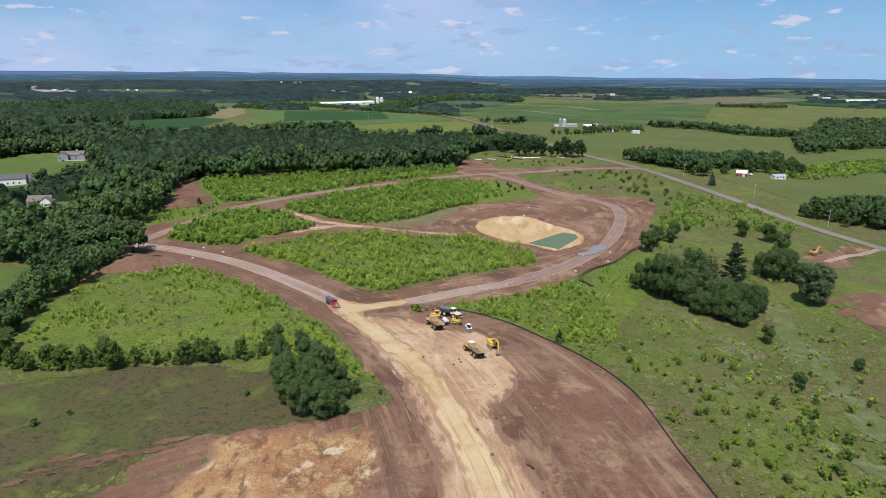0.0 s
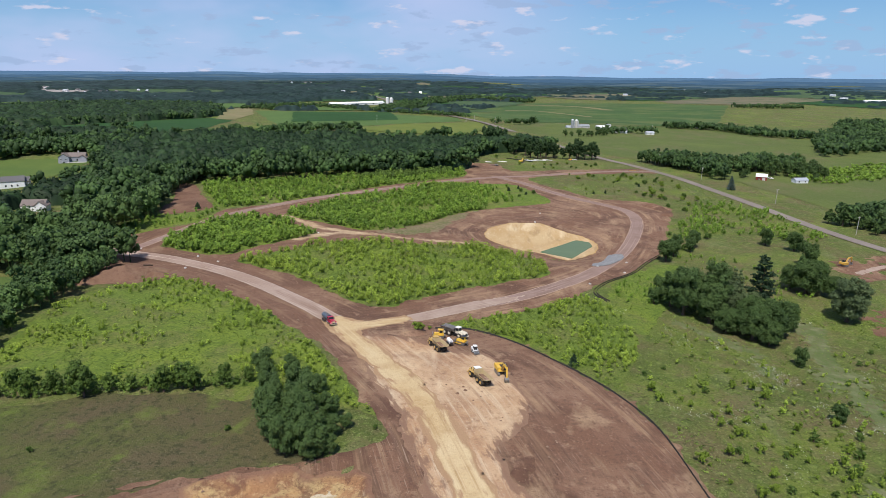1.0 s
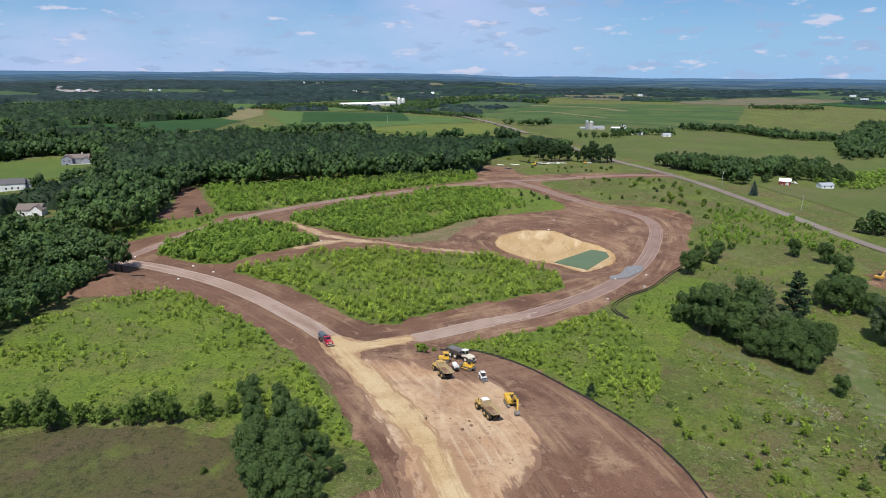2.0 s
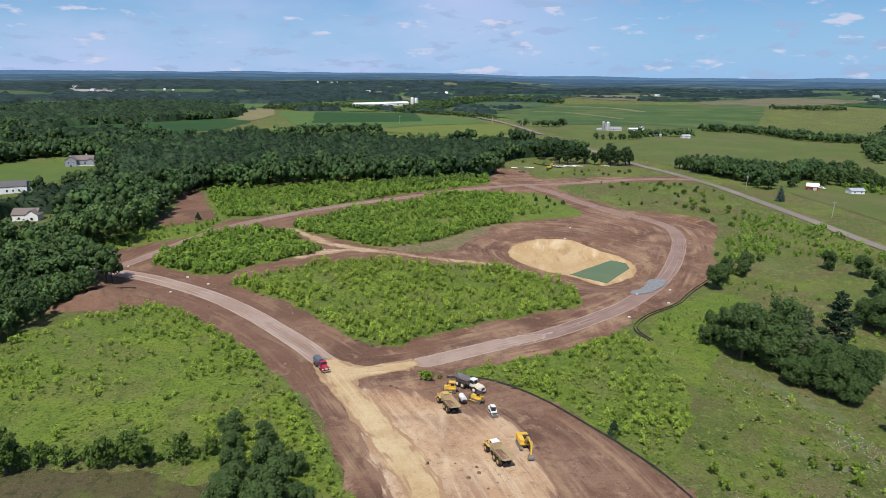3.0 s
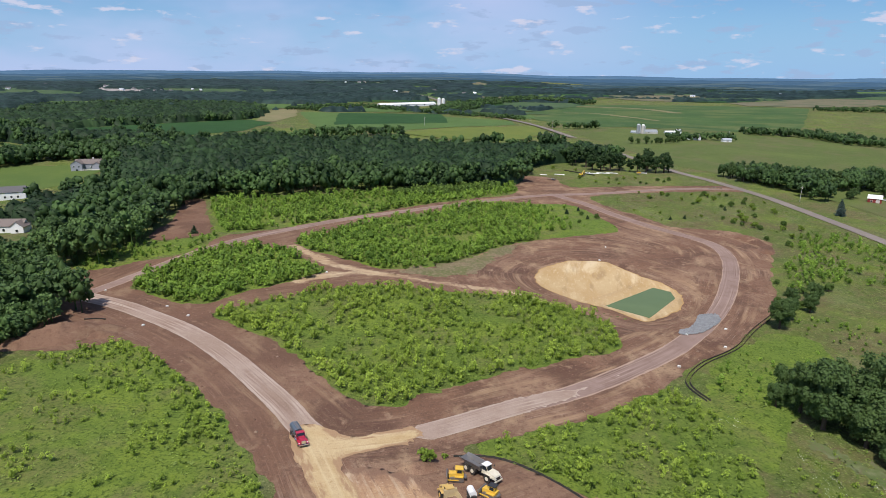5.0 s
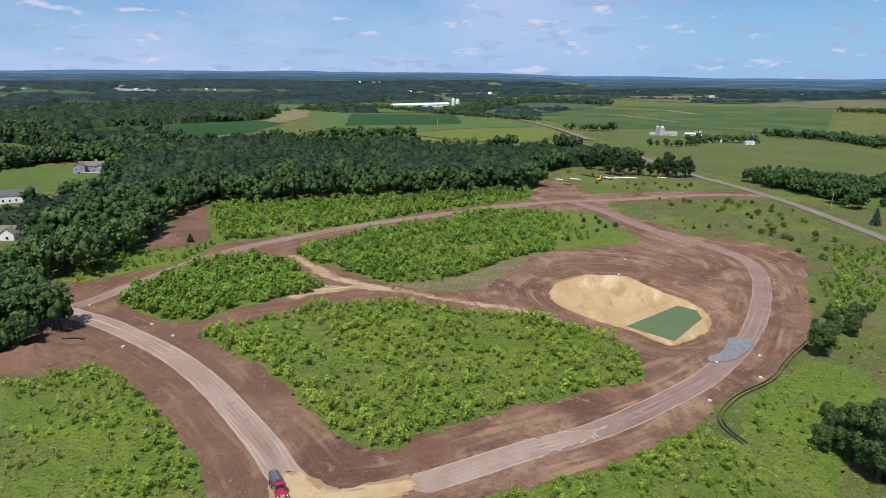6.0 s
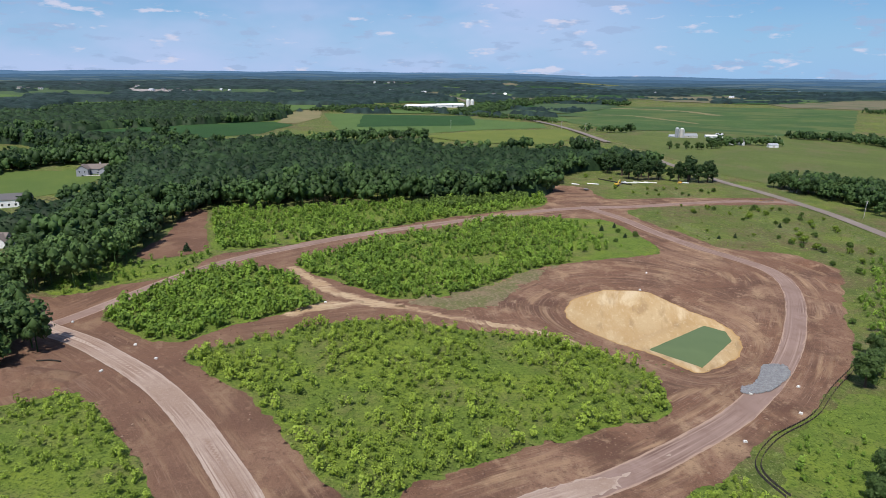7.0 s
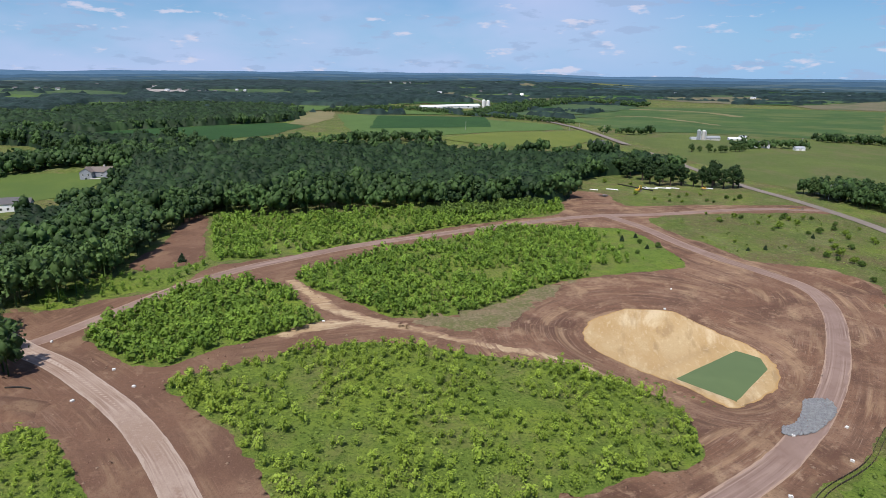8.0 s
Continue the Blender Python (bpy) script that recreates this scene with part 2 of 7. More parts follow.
M["lush"] = layered("lush_grass", (0.128, 0.182, 0.031), [
    ((0.180, 0.236, 0.031), 0.03, 0.42, 0.60, 0.8, ONE, 0),
    ((0.150, 0.150, 0.054), 0.06, 0.48, 0.62, 0.75, ONE, 0),
    ((0.082, 0.132, 0.020), 0.2, 0.48, 0.66, 0.75, ONE, 0),
    ((0.19, 0.255, 0.045), 0.7, 0.54, 0.68, 0.65, ONE, 0),
    ((0.040, 0.072, 0.011), 1.2, 0.51, 0.62, 0.75, ONE, 0)], (1.3, 0.8))
M["crop"] = layered("green_crop", (0.046, 0.088, 0.029), [
    ((0.070, 0.116, 0.036), 0.006, 0.40, 0.60, 0.8, ONE, 0),
    ((0.120, 0.135, 0.048), 0.008, 0.50, 0.60, 0.75, (1, 2.2, 1), 20),
    ((0.045, 0.092, 0.018), 0.05, 0.45, 0.70, 0.5, ONE, 0)], (0.6, 0.3))
M["dark_crop"] = layered("dark_soybean_crop", (0.024, 0.066, 0.018), [
    ((0.036, 0.085, 0.022), 0.012, 0.4, 0.65, 0.8, ONE, 0),
    ((0.018, 0.050, 0.014), 0.06, 0.45, 0.7, 0.6, ONE, 0)], (0.6, 0.3))
M["light_crop"] = layered("light_green_hay", (0.078, 0.132, 0.036), [
    ((0.092, 0.148, 0.042), 0.010, 0.4, 0.65, 0.8, ONE, 0),
    ((0.060, 0.108, 0.028), 0.04, 0.45, 0.7, 0.5, (1, 0.2, 1), 60)], (0.6, 0.3))
M["yellow_crop"] = layered("yellow_green_hay", (0.120, 0.150, 0.032), [
    ((0.145, 0.165, 0.036), 0.012, 0.4, 0.65, 0.8, ONE, 0),
    ((0.090, 0.125, 0.026), 0.05, 0.45, 0.7, 0.6, ONE, 0)], (0.6, 0.3))
M["tan_crop"] = layered("tan_stubble", (0.185, 0.165, 0.082), [
    ((0.225, 0.185, 0.098), 0.010, 0.4, 0.65, 0.8, ONE, 0),
    ((0.125, 0.145, 0.055), 0.02, 0.45, 0.7, 0.6, ONE, 0)], (0.6, 0.3))
# two far field colours, muted to carry the haze in their base colour
M["far_crop"] = layered("haze_muted_pasture", (0.058, 0.098, 0.042), [((0.075, 0.110, 0.050), 0.008, 0.4, 0.6, 0.8, ONE, 0), ((0.040, 0.076, 0.034), 0.02, 0.48, 0.62, 0.8, ONE, 0)], (0.6, 0.3))
M["far_tan"] = layered("haze_muted_stubble", (0.140, 0.128, 0.078), [((0.165, 0.145, 0.090), 0.008, 0.4, 0.6, 0.8, ONE, 0), ((0.085, 0.105, 0.050), 0.015, 0.48, 0.62, 0.8, ONE, 0)], (0.6, 0.3))
M["quarry"] = layered("pale_quarry_ground", (0.25, 0.225, 0.21), [((0.36, 0.33, 0.315), 0.02, 0.42, 0.6, 0.9, ONE, 0), ((0.20, 0.17, 0.15), 0.03, 0.52, 0.64, 0.8, ONE, 0)], (0.5, 0.5))
M["chalk"] = layered("chalky_subsoil", (0.45, 0.36, 0.23), [((0.56, 0.49, 0.36), 0.4, 0.45, 0.6, 0.8, ONE, 0), ((0.32, 0.22, 0.12), 0.9, 0.5, 0.65, 0.6, ONE, 0)], (1.0, 0.3))
M["sedge"] = layered("pale_sedge", (0.120, 0.142, 0.055), [((0.19, 0.195, 0.105), 0.25, 0.45, 0.62, 0.8, ONE, 0), ((0.085, 0.125, 0.035), 0.1, 0.48, 0.62, 0.8, ONE, 0), ((0.14, 0.115, 0.065), 0.6, 0.52, 0.66, 0.7, ONE, 0)], (1.4, 0.4))
M["straw"] = layered("straw_grass", (0.165, 0.135, 0.076), [
    ((0.118, 0.128, 0.044), 0.07, 0.44, 0.60, 0.85, ONE, 0),
    ((0.215, 0.155, 0.100), 0.12, 0.50, 0.62, 0.8, ONE, 0),
    ((0.27, 0.215, 0.135), 0.5, 0.52, 0.64, 0.7, ONE, 0),
    ((0.085, 0.085, 0.034), 0.9, 0.52, 0.64, 0.75, ONE, 0),
    ((0.30, 0.25, 0.16), 1.8, 0.55, 0.66, 0.6, ONE, 0)], (1.5, 0.4))
M["pasture"] = layered("grazed_pasture", (0.088, 0.114, 0.032), [
    ((0.110, 0.138, 0.036), 0.012, 0.42, 0.60, 0.9, ONE, 0),
    ((0.125, 0.118, 0.052), 0.02, 0.50, 0.62, 0.8, (1, 0.5, 1), 40),
    ((0.080, 0.112, 0.028), 0.05, 0.46, 0.64, 0.7, ONE, 0),
    ((0.14, 0.150, 0.06), 0.3, 0.52, 0.66, 0.5, ONE, 0)], (0.8, 0.5))
M["lawn"] = layered("mown_lawn", (0.078, 0.118, 0.030), [
    ((0.104, 0.142, 0.034), 0.03, 0.4, 0.65, 0.8, ONE, 0),
    ((0.072, 0.118, 0.026), 0.25, 0.45, 0.7, 0.5, ONE, 0)], (1.5, 0.1))


def leaves(name, dark, mid, light, haze=0.0):
    m, n, l, b = material(name, 0.62, 0.0, 0.25)
    isl = n.new("ShaderNodeNewGeometry").outputs["Random Per Island"]
    rnd = n.new("ShaderNodeObjectInfo").outputs["Random"]
    big = noise_fac(n, l, coords(n, l), 0.06, 3, 0.35, 0.65)
    out = blend(n, l, isl, dark, mid)
    out = blend(n, l, big, out, light, 0.65)
    out = blend(n, l, rnd, out, light, 0.18)
    tone = n.new("ShaderNodeAttribute")
    tone.attribute_name = "tone"
    out = blend(n, l, tone.outputs["Fac"], out, tuple(min(1, 1.7 * c) for c in light), 0.7)
    l.new(out, b.inputs["Base Color"])
    b.inputs["Subsurface Weight"].default_value = 0.0
    # thin leaves let some light through
    tr = n.new("ShaderNodeBsdfTranslucent")
    l.new(out, tr.inputs["Color"])
    mx = n.new("ShaderNodeMixShader")
    mx.inputs[0].default_value = 0.30
    l.new(b.outputs[0], mx.inputs[1])
    l.new(tr.outputs[0], mx.inputs[2])
    l.new(mx.outputs[0], n["Material Output"].inputs["Surface"])
    return m


M["oak"] = leaves("oak_foliage", (0.034, 0.068, 0.018), (0.064, 0.116, 0.031), (0.108, 0.168, 0.045))
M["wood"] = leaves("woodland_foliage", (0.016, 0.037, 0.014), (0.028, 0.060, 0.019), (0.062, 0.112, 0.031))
# far woods: aerial haze put into the leaf colours as a blue cast
M["farwood"] = leaves("haze_tinted_woodland_foliage", (0.008, 0.020, 0.020), (0.014, 0.031, 0.028), (0.030, 0.056, 0.047))
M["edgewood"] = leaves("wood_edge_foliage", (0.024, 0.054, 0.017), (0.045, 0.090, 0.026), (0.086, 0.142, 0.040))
# closed canopy: leaf colours darkened in place of the shade between crowns
M["canopy"] = leaves("gap_shaded_canopy_foliage", (0.007, 0.018, 0.009), (0.016, 0.037, 0.015), (0.034, 0.066, 0.023))
M["brush"] = leaves("sapling_foliage", (0.105, 0.172, 0.020), (0.180, 0.262, 0.032), (0.245, 0.318, 0.046))
M["weed"] = leaves("weedy_grass", (0.090, 0.140, 0.024), (0.130, 0.190, 0.034), (0.165, 0.215, 0.045))
M["poplar"] = leaves("poplar_foliage", (0.042, 0.084, 0.024), (0.074, 0.130, 0.037), (0.115, 0.175, 0.050))
M["thicket"] = leaves("thicket_foliage", (0.068, 0.134, 0.018), (0.122, 0.212, 0.028), (0.180, 0.272, 0.038))
M["hedge"] = leaves("hedgerow_foliage", (0.045, 0.088, 0.016), (0.080, 0.140, 0.024), (0.125, 0.185, 0.034))
M["willow"] = leaves("grey_green_foliage", (0.062, 0.098, 0.038), (0.105, 0.150, 0.062), (0.140, 0.185, 0.080))
M["pine"] = leaves("conifer_needles", (0.018, 0.040, 0.016), (0.032, 0.064, 0.026), (0.045, 0.080, 0.035))
M["bluespruce"] = leaves("blue_spruce_needles", (0.05, 0.082, 0.07), (0.075, 0.115, 0.10), (0.09, 0.13, 0.115))
M["bark"] = layered("bark", (0.115, 0.085, 0.062), [((0.06, 0.045, 0.034), 3.0, 0.4, 0.65, 0.8, (1, 1, 0.2), 0)], (6.0, 0.05))


def plain(name, colour, rough=0.5, metal=0.0, dirt=0.25, spec=0.5):
    """Paint, metal or plastic, with a film of dust and small scuffs."""
    m, n, l, b = material(name, rough, metal, spec)
    co = coords(n, l)
    f = noise_fac(n, l, co, 1.3, 5, 0.42, 0.72)
    out = blend(n, l, f, colour, (0.30, 0.215, 0.145), dirt)
    f2 = noise_fac(n, l, co, 7.0, 4, 0.55, 0.75)
    out = blend(n, l, f2, out, tuple(0.6 * c for c in colour), 0.35)
    l.new(out, b.inputs["Base Color"])
    bump(n, l, b, f2, 0.01, 0.2)
    return m


M["yellow"] = plain("machine_yellow", (0.68, 0.42, 0.045), 0.5, 0, 0.25)
M["steel"] = plain("worn_steel", (0.28, 0.27, 0.26), 0.45, 0.7, 0.35)
M["bed"] = plain("dusty_dump_body", (0.43, 0.33, 0.175), 0.65, 0.1, 0.5)
M["rubber"] = plain("tyre_rubber", (0.028, 0.027, 0.026), 0.85, 0, 0.3, 0.2)
M["black"] = plain("black_plastic", (0.022, 0.022, 0.024), 0.5, 0, 0.12)
M["white"] = plain("white_paint", (0.78, 0.78, 0.76), 0.4, 0, 0.08)
M["cream"] = plain("cream_paint", (0.66, 0.60, 0.47), 0.45, 0, 0.2)
M["red"] = plain("red_paint", (0.36, 0.016, 0.045), 0.3, 0, 0.08)
M["chrome"] = plain("polished_metal", (0.72, 0.73, 0.75), 0.2, 1.0, 0.05)
M["orangepaint"] = plain("orange_paint", (0.58, 0.34, 0.05), 0.5, 0, 0.2)
M["fabric"] = plain("black_silt_fabric", (0.020, 0.021, 0.020), 0.8, 0, 0.12, 0.2)
M["lumber"] = plain("weathered_lumber", (0.23, 0.17, 0.11), 0.8, 0, 0.2, 0.2)
M["concrete"] = plain("pale_concrete", (0.52, 0.50, 0.47), 0.8, 0, 0.15, 0.2)
M["tin"] = plain("galvanised_roof", (0.55, 0.57, 0.60), 0.4, 0.4, 0.1)
M["dulltin"] = plain("dull_metal_roof", (0.30, 0.32, 0.34), 0.6, 0.2, 0.15)
M["shingle"] = plain("grey_shingles", (0.115, 0.112, 0.118), 0.85, 0, 0.08, 0.2)
M["brownshingle"] = plain("brown_shingles", (0.18, 0.15, 0.135), 0.85, 0, 0.08, 0.2)
M["greysiding"] = plain("grey_siding", (0.30, 0.31, 0.345), 0.6, 0, 0.05, 0.3)
M["whitesiding"] = plain("white_siding", (0.80, 0.80, 0.80), 0.55, 0, 0.04, 0.3)
M["redsiding"] = plain("red_barn_siding", (0.23, 0.035, 0.032), 0.7, 0, 0.08, 0.2)
M["cabyellow"] = plain("dusty_machine_yellow", (0.55, 0.36, 0.10), 0.55, 0, 0.4)
M["tankpaint"] = plain("dark_blue_grey_tank", (0.10, 0.13, 0.16), 0.3, 0.3, 0.1)
M["greywood"] = plain("grey_weathered_wood", (0.42, 0.40, 0.37), 0.85, 0, 0.1, 0.2)
M["whiteflower"] = leaves("white_petals", (0.55, 0.58, 0.48), (0.7, 0.72, 0.64), (0.6, 0.64, 0.5))
def glowing_ridge_material(name, dark, light, field):
    """Far-off wooded hills with a few paler fields, a plain glowing backdrop with haze put into its blues."""
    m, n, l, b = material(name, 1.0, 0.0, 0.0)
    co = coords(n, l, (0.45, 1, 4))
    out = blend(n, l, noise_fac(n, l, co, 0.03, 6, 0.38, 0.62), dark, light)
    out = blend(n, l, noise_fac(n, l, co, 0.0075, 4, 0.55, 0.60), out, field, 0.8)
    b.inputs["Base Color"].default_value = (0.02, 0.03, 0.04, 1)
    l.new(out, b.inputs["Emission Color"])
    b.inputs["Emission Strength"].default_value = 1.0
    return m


# each range further off glows bluer and brighter, as haze would make it
M["near_ridge"] = glowing_ridge_material("near_ridge", (0.018, 0.044, 0.058), (0.050, 0.092, 0.098), (0.135, 0.165, 0.125))
M["middle_ridge"] = glowing_ridge_material("middle_ridge", (0.027, 0.066, 0.112), (0.048, 0.100, 0.145), (0.095, 0.140, 0.160))
M["far_ridge"] = glowing_ridge_material("far_ridge", (0.042, 0.100, 0.185), (0.060, 0.125, 0.210), (0.090, 0.150, 0.205))
M["last_ridge"] = glowing_ridge_material("last_ridge", (0.078, 0.165, 0.300), (0.094, 0.188, 0.325), (0.11, 0.20, 0.32))
M["stone"] = layered("blue_grey_riprap", (0.23, 0.235, 0.245), [((0.32, 0.325, 0.33), 0.7, 0.4, 0.65, 0.8, ONE, 0), ((0.13, 0.135, 0.145), 2.0, 0.5, 0.7, 0.7, ONE, 0)], (4.0, 0.1))


def glass_material():
    m, n, l, b = material("dark_window_glass", 0.05, 0.0, 0.5)
    b.inputs["Base Color"].default_value = (0.02, 0.025, 0.03, 1)
    return m


def water_material():
    m, n, l, b = material("pond_water", 0.15, 0.0, 0.12)
    f = noise_fac(n, l, coords(n, l), 0.05, 3, 0.35, 0.7)
    l.new(blend(n, l, f, (0.106, 0.146, 0.058), (0.122, 0.164, 0.066)), b.inputs["Base Color"])
    bump(n, l, b, noise_fac(n, l, coords(n, l), 1.2, 3), 0.012, 0.3)
    return m


M["glass"] = glass_material()
M["water"] = water_material()


# ---- the lie of the land ----
def knoll(x, y, x0, y0, r):
    return np.exp(-((x - x0) ** 2 + (y - y0) ** 2) / (2 * r * r))


def ease(a, b, v):
    t = np.clip((v - a) / (b - a), 0, 1)
    return t * t * (3 - 2 * t)


POOL = [(44.5, 363.5), (70, 391.5), (77.5, 386), (77.5, 376.5), (61.5, 350.5)]  # corners of the pool, clockwise
POND_LEVEL = -5.9


def terrain(x, y):
    """Height of the ground: a gentle slope down to the east, knolls, the dug basin, and rolling country that rises far off."""
    x, y = np.asarray(x, float), np.asarray(y, float)
    z = -0.0288 * np.clip(x, -400, 400) + 0.0087 * np.clip(y, -200, 900) - 4
    z = z + 7 * knoll(x, y, -40, 150, 75) - 3 * knoll(x, y, 115, 235, 45) + 1.5 * knoll(x, y, 30, 190, 40)
    z = z - 16 * knoll(x, y, -380, 500, 95) - 4 * knoll(x, y, -190, 330, 40)
    d = np.hypot(x, y)
    z = z + ease(700, 1800, d) * (6 * np.sin(x / 310 + 1) * np.sin(y / 270 + 0.5) + 4 * np.sin(x / 170 - y / 210))
    z = z + ease(1700, 4700, d) ** 1.3 * 12 + ease(2600, 4200, d) * 4 * np.sin(x / 260 + np.sin(y / 400) * 2)
    z = z - 4.2 * (1 - ease(0.35, 1.35, np.hypot((x - 52) / 37, (y - 372) / 38)))
    # the cut bank along the pit's northern edge
    d = -0.42 * (x + 76) + 0.907 * (y - 126)
    z = z - 2.2 * (1 - ease(-5.0, -0.5, d)) * ease(80, 105, y) * ease(-95, -78, x) * (1 - ease(-24, -14, x))
    # the pool's banks: below the water inside, a short slope up outside
    d = np.full(np.shape(z), -99.0)
    for (ax, ay), (bx, by) in zip(POOL, POOL[1:] + POOL[:1]):
        w = math.hypot(bx - ax, by - ay)
        d = np.maximum(d, ((x - ax) * (ay - by) + (y - ay) * (bx - ax)) / w)
    w = 1 - ease(0.5, 9.0, d)
    z = z + w * (POND_LEVEL + np.clip(0.28 * d, -1.2, 1.6) - z)
    return z


_lattice = np.random.default_rng(11).random((256, 256))


def speckle(x, y, size, seed=0):
    """Smooth noise from 0 to 1 whose grains are size metres wide."""
    u, v = np.asarray(x, float) / size + 37.7 * seed, np.asarray(y, float) / size + 91.3 * seed
    i, j = np.floor(u).astype(int), np.floor(v).astype(int)
    a, b = u - i, v - j
    a, b = a * a * (3 - 2 * a), b * b * (3 - 2 * b)
    g = lambda p, q: _lattice[p % 256, q % 256]
    return (g(i, j) * (1 - a) + g(i + 1, j) * a) * (1 - b) + (g(i, j + 1) * (1 - a) + g(i + 1, j + 1) * a) * b


def rounded(points, closed=True, n=8):
    """A smooth line through the points."""
    p = np.array(points, float)
    k = len(p)
    out = []
    for i in range(k if closed else k - 1):
        a, b, c, d = (p[(i + s) % k] if closed else p[min(max(i + s, 0), k - 1)] for s in (-1, 0, 1, 2))
        for t in np.arange(n) / n:
            out.append(0.5 * (2 * b + (c - a) * t + (2 * a - 5 * b + 4 * c - d) * t * t + (3 * b - a - 3 * c + d) * t**3))
    if not closed:
        out.append(p[-1])
    return np.array(out)


def to_line(x, y, line, closed=False):
    """Distance to a line of points, and the length along it of the nearest place."""
    p = np.vstack([line, line[:1]]) if closed else line
    best, along, run = np.full(np.shape(x), 1e9), np.zeros(np.shape(x)), 0.0
    for a, b in zip(p[:-1], p[1:]):
        d = b - a
        size = max(float(d @ d), 1e-9)
        t = np.clip(((x - a[0]) * d[0] + (y - a[1]) * d[1]) / size, 0, 1)
        far = (x - a[0] - t * d[0]) ** 2 + (y - a[1] - t * d[1]) ** 2
        near = far < best
        best, along = np.where(near, far, best), np.where(near, run + t * size**0.5, along)
        run += size**0.5
    return np.sqrt(best), along


def inside(x, y, poly):
    odd = np.zeros(np.shape(x), bool)
    for a, b in zip(poly, np.roll(poly, -1, 0)):
        if a[1] != b[1]:
            odd ^= ((a[1] > y) != (b[1] > y)) & (x < (b[0] - a[0]) * (y - a[1]) / (b[1] - a[1]) + a[0])
    return odd


def to_shape(x, y, poly):
    """Distance to the edge of a shape, below zero inside."""
    d, _ = to_line(x, y, poly, True)
    return np.where(inside(x, y, poly), -d, d)


def ragged(x, y, amount, size=6.0, seed=0):
    return amount * (2 * speckle(x, y, size, seed) - 1) + 0.6 * amount * (2 * speckle(x, y, size / 3.1, seed + 5) - 1)


def mesh_of(name, verts, *faces):
    """A mesh from arrays of places and of faces (three or four corners a row)."""
    me = bpy.data.meshes.new(name)
    me.vertices.add(len(verts))
    me.vertices.foreach_set("co", np.asarray(verts, np.float32).ravel())
    loops = np.concatenate([np.asarray(f, np.int32).ravel() for f in faces])
    sizes = np.concatenate([np.full(len(f), f.shape[1], np.int32) for f in faces])
    me.loops.add(len(loops))
    me.loops.foreach_set("vertex_index", loops)
    me.polygons.add(len(sizes))
    me.polygons.foreach_set("loop_start", (np.cumsum(sizes) - sizes).astype(np.int32))
    me.polygons.foreach_set("loop_total", sizes)
    me.update(calc_edges=True)
    return me


def link_mesh(name, me, mat, parent=None, label="", smooth=False):
    me.materials.append(mat)
    if smooth:
        me.polygons.foreach_set("use_smooth", np.ones(len(me.polygons), bool))
    ob = new(name, me)
    if parent:
        ob.parent = parent
    if label:
        ob["label"] = label
    return ob


def grid_faces(nx, ny):
    i = (np.arange(ny - 1)[:, None] * nx + np.arange(nx - 1)[None]).ravel()
    return np.stack([i, i + 1, i + nx + 1, i + nx], 1)


def sheet(name, shape, box, step, lift, mat, relief=0.0, label="", category="", tracked=False):
    """A patch of ground: all of a box where shape(x, y) is below zero, its rim drawn onto the zero line."""
    x0, y0, x1, y1 = box
    xs, ys = np.arange(x0, x1 + step, step), np.arange(y0, y1 + step, step)
    X, Y = np.meshgrid(xs, ys)
    D = shape(X, Y)
    gy, gx = np.gradient(D, step)
    g2 = np.maximum(gx**2 + gy**2, 0.25)
    faces = grid_faces(len(xs), len(ys))
    keep = (D.ravel()[faces] < 0).any(1)
    faces = faces[keep]
    out = (D > 0) & (D < 2 * step)
    X, Y = np.where(out, X - D * gx / g2, X), np.where(out, Y - D * gy / g2, Y)
    Z = terrain(X, Y) + lift
    if relief:
        rough = relief * (speckle(X, Y, 3.1, 2) + 0.7 * speckle(X, Y, 1.3, 4) - 0.2)
        Z = Z + np.where(D < -step, np.maximum(rough, 0), 0)
    used, back = np.unique(faces, return_inverse=True)
    v = np.stack([X.ravel(), Y.ravel(), Z.ravel()], 1)[used]
    me = mesh_of(name, v, back.reshape(-1, 4).astype(np.int32))
    me.attributes.new("edge", "FLOAT", "POINT").data.foreach_set("value", np.maximum(-D.ravel()[used], 0).astype(np.float32))
    if tracked:
        best = np.full(len(v), 1e9)
        co = np.zeros((len(v), 3), np.float32)
        for k, (line, ring) in enumerate(((LOOP, False), (NORTH_ROAD, False), (WEST_ROAD, False), (EAST_ROAD, False), (HAUL, False), (BASIN, True))):
            d, s = to_line(v[:, 0], v[:, 1], line, ring)
            near = d < best
            best = np.where(near, d, best)
            co[near] = np.stack([s, d, np.full(len(v), 7.3 * k)], 1)[near]
        wide = (best > 36) & (v[:, 0] < -20)
        co[wide] = np.stack([0.87 * v[:, 0] + 0.49 * v[:, 1], 0.87 * v[:, 1] - 0.49 * v[:, 0], np.full(len(v), 60.0)], 1)[wide]
        me.attributes.new("track", "FLOAT_VECTOR", "POINT").data.foreach_set("vector", co.ravel())
    return tagged(link_mesh(name, me, mat, smooth=True), label, category, kind="structure")


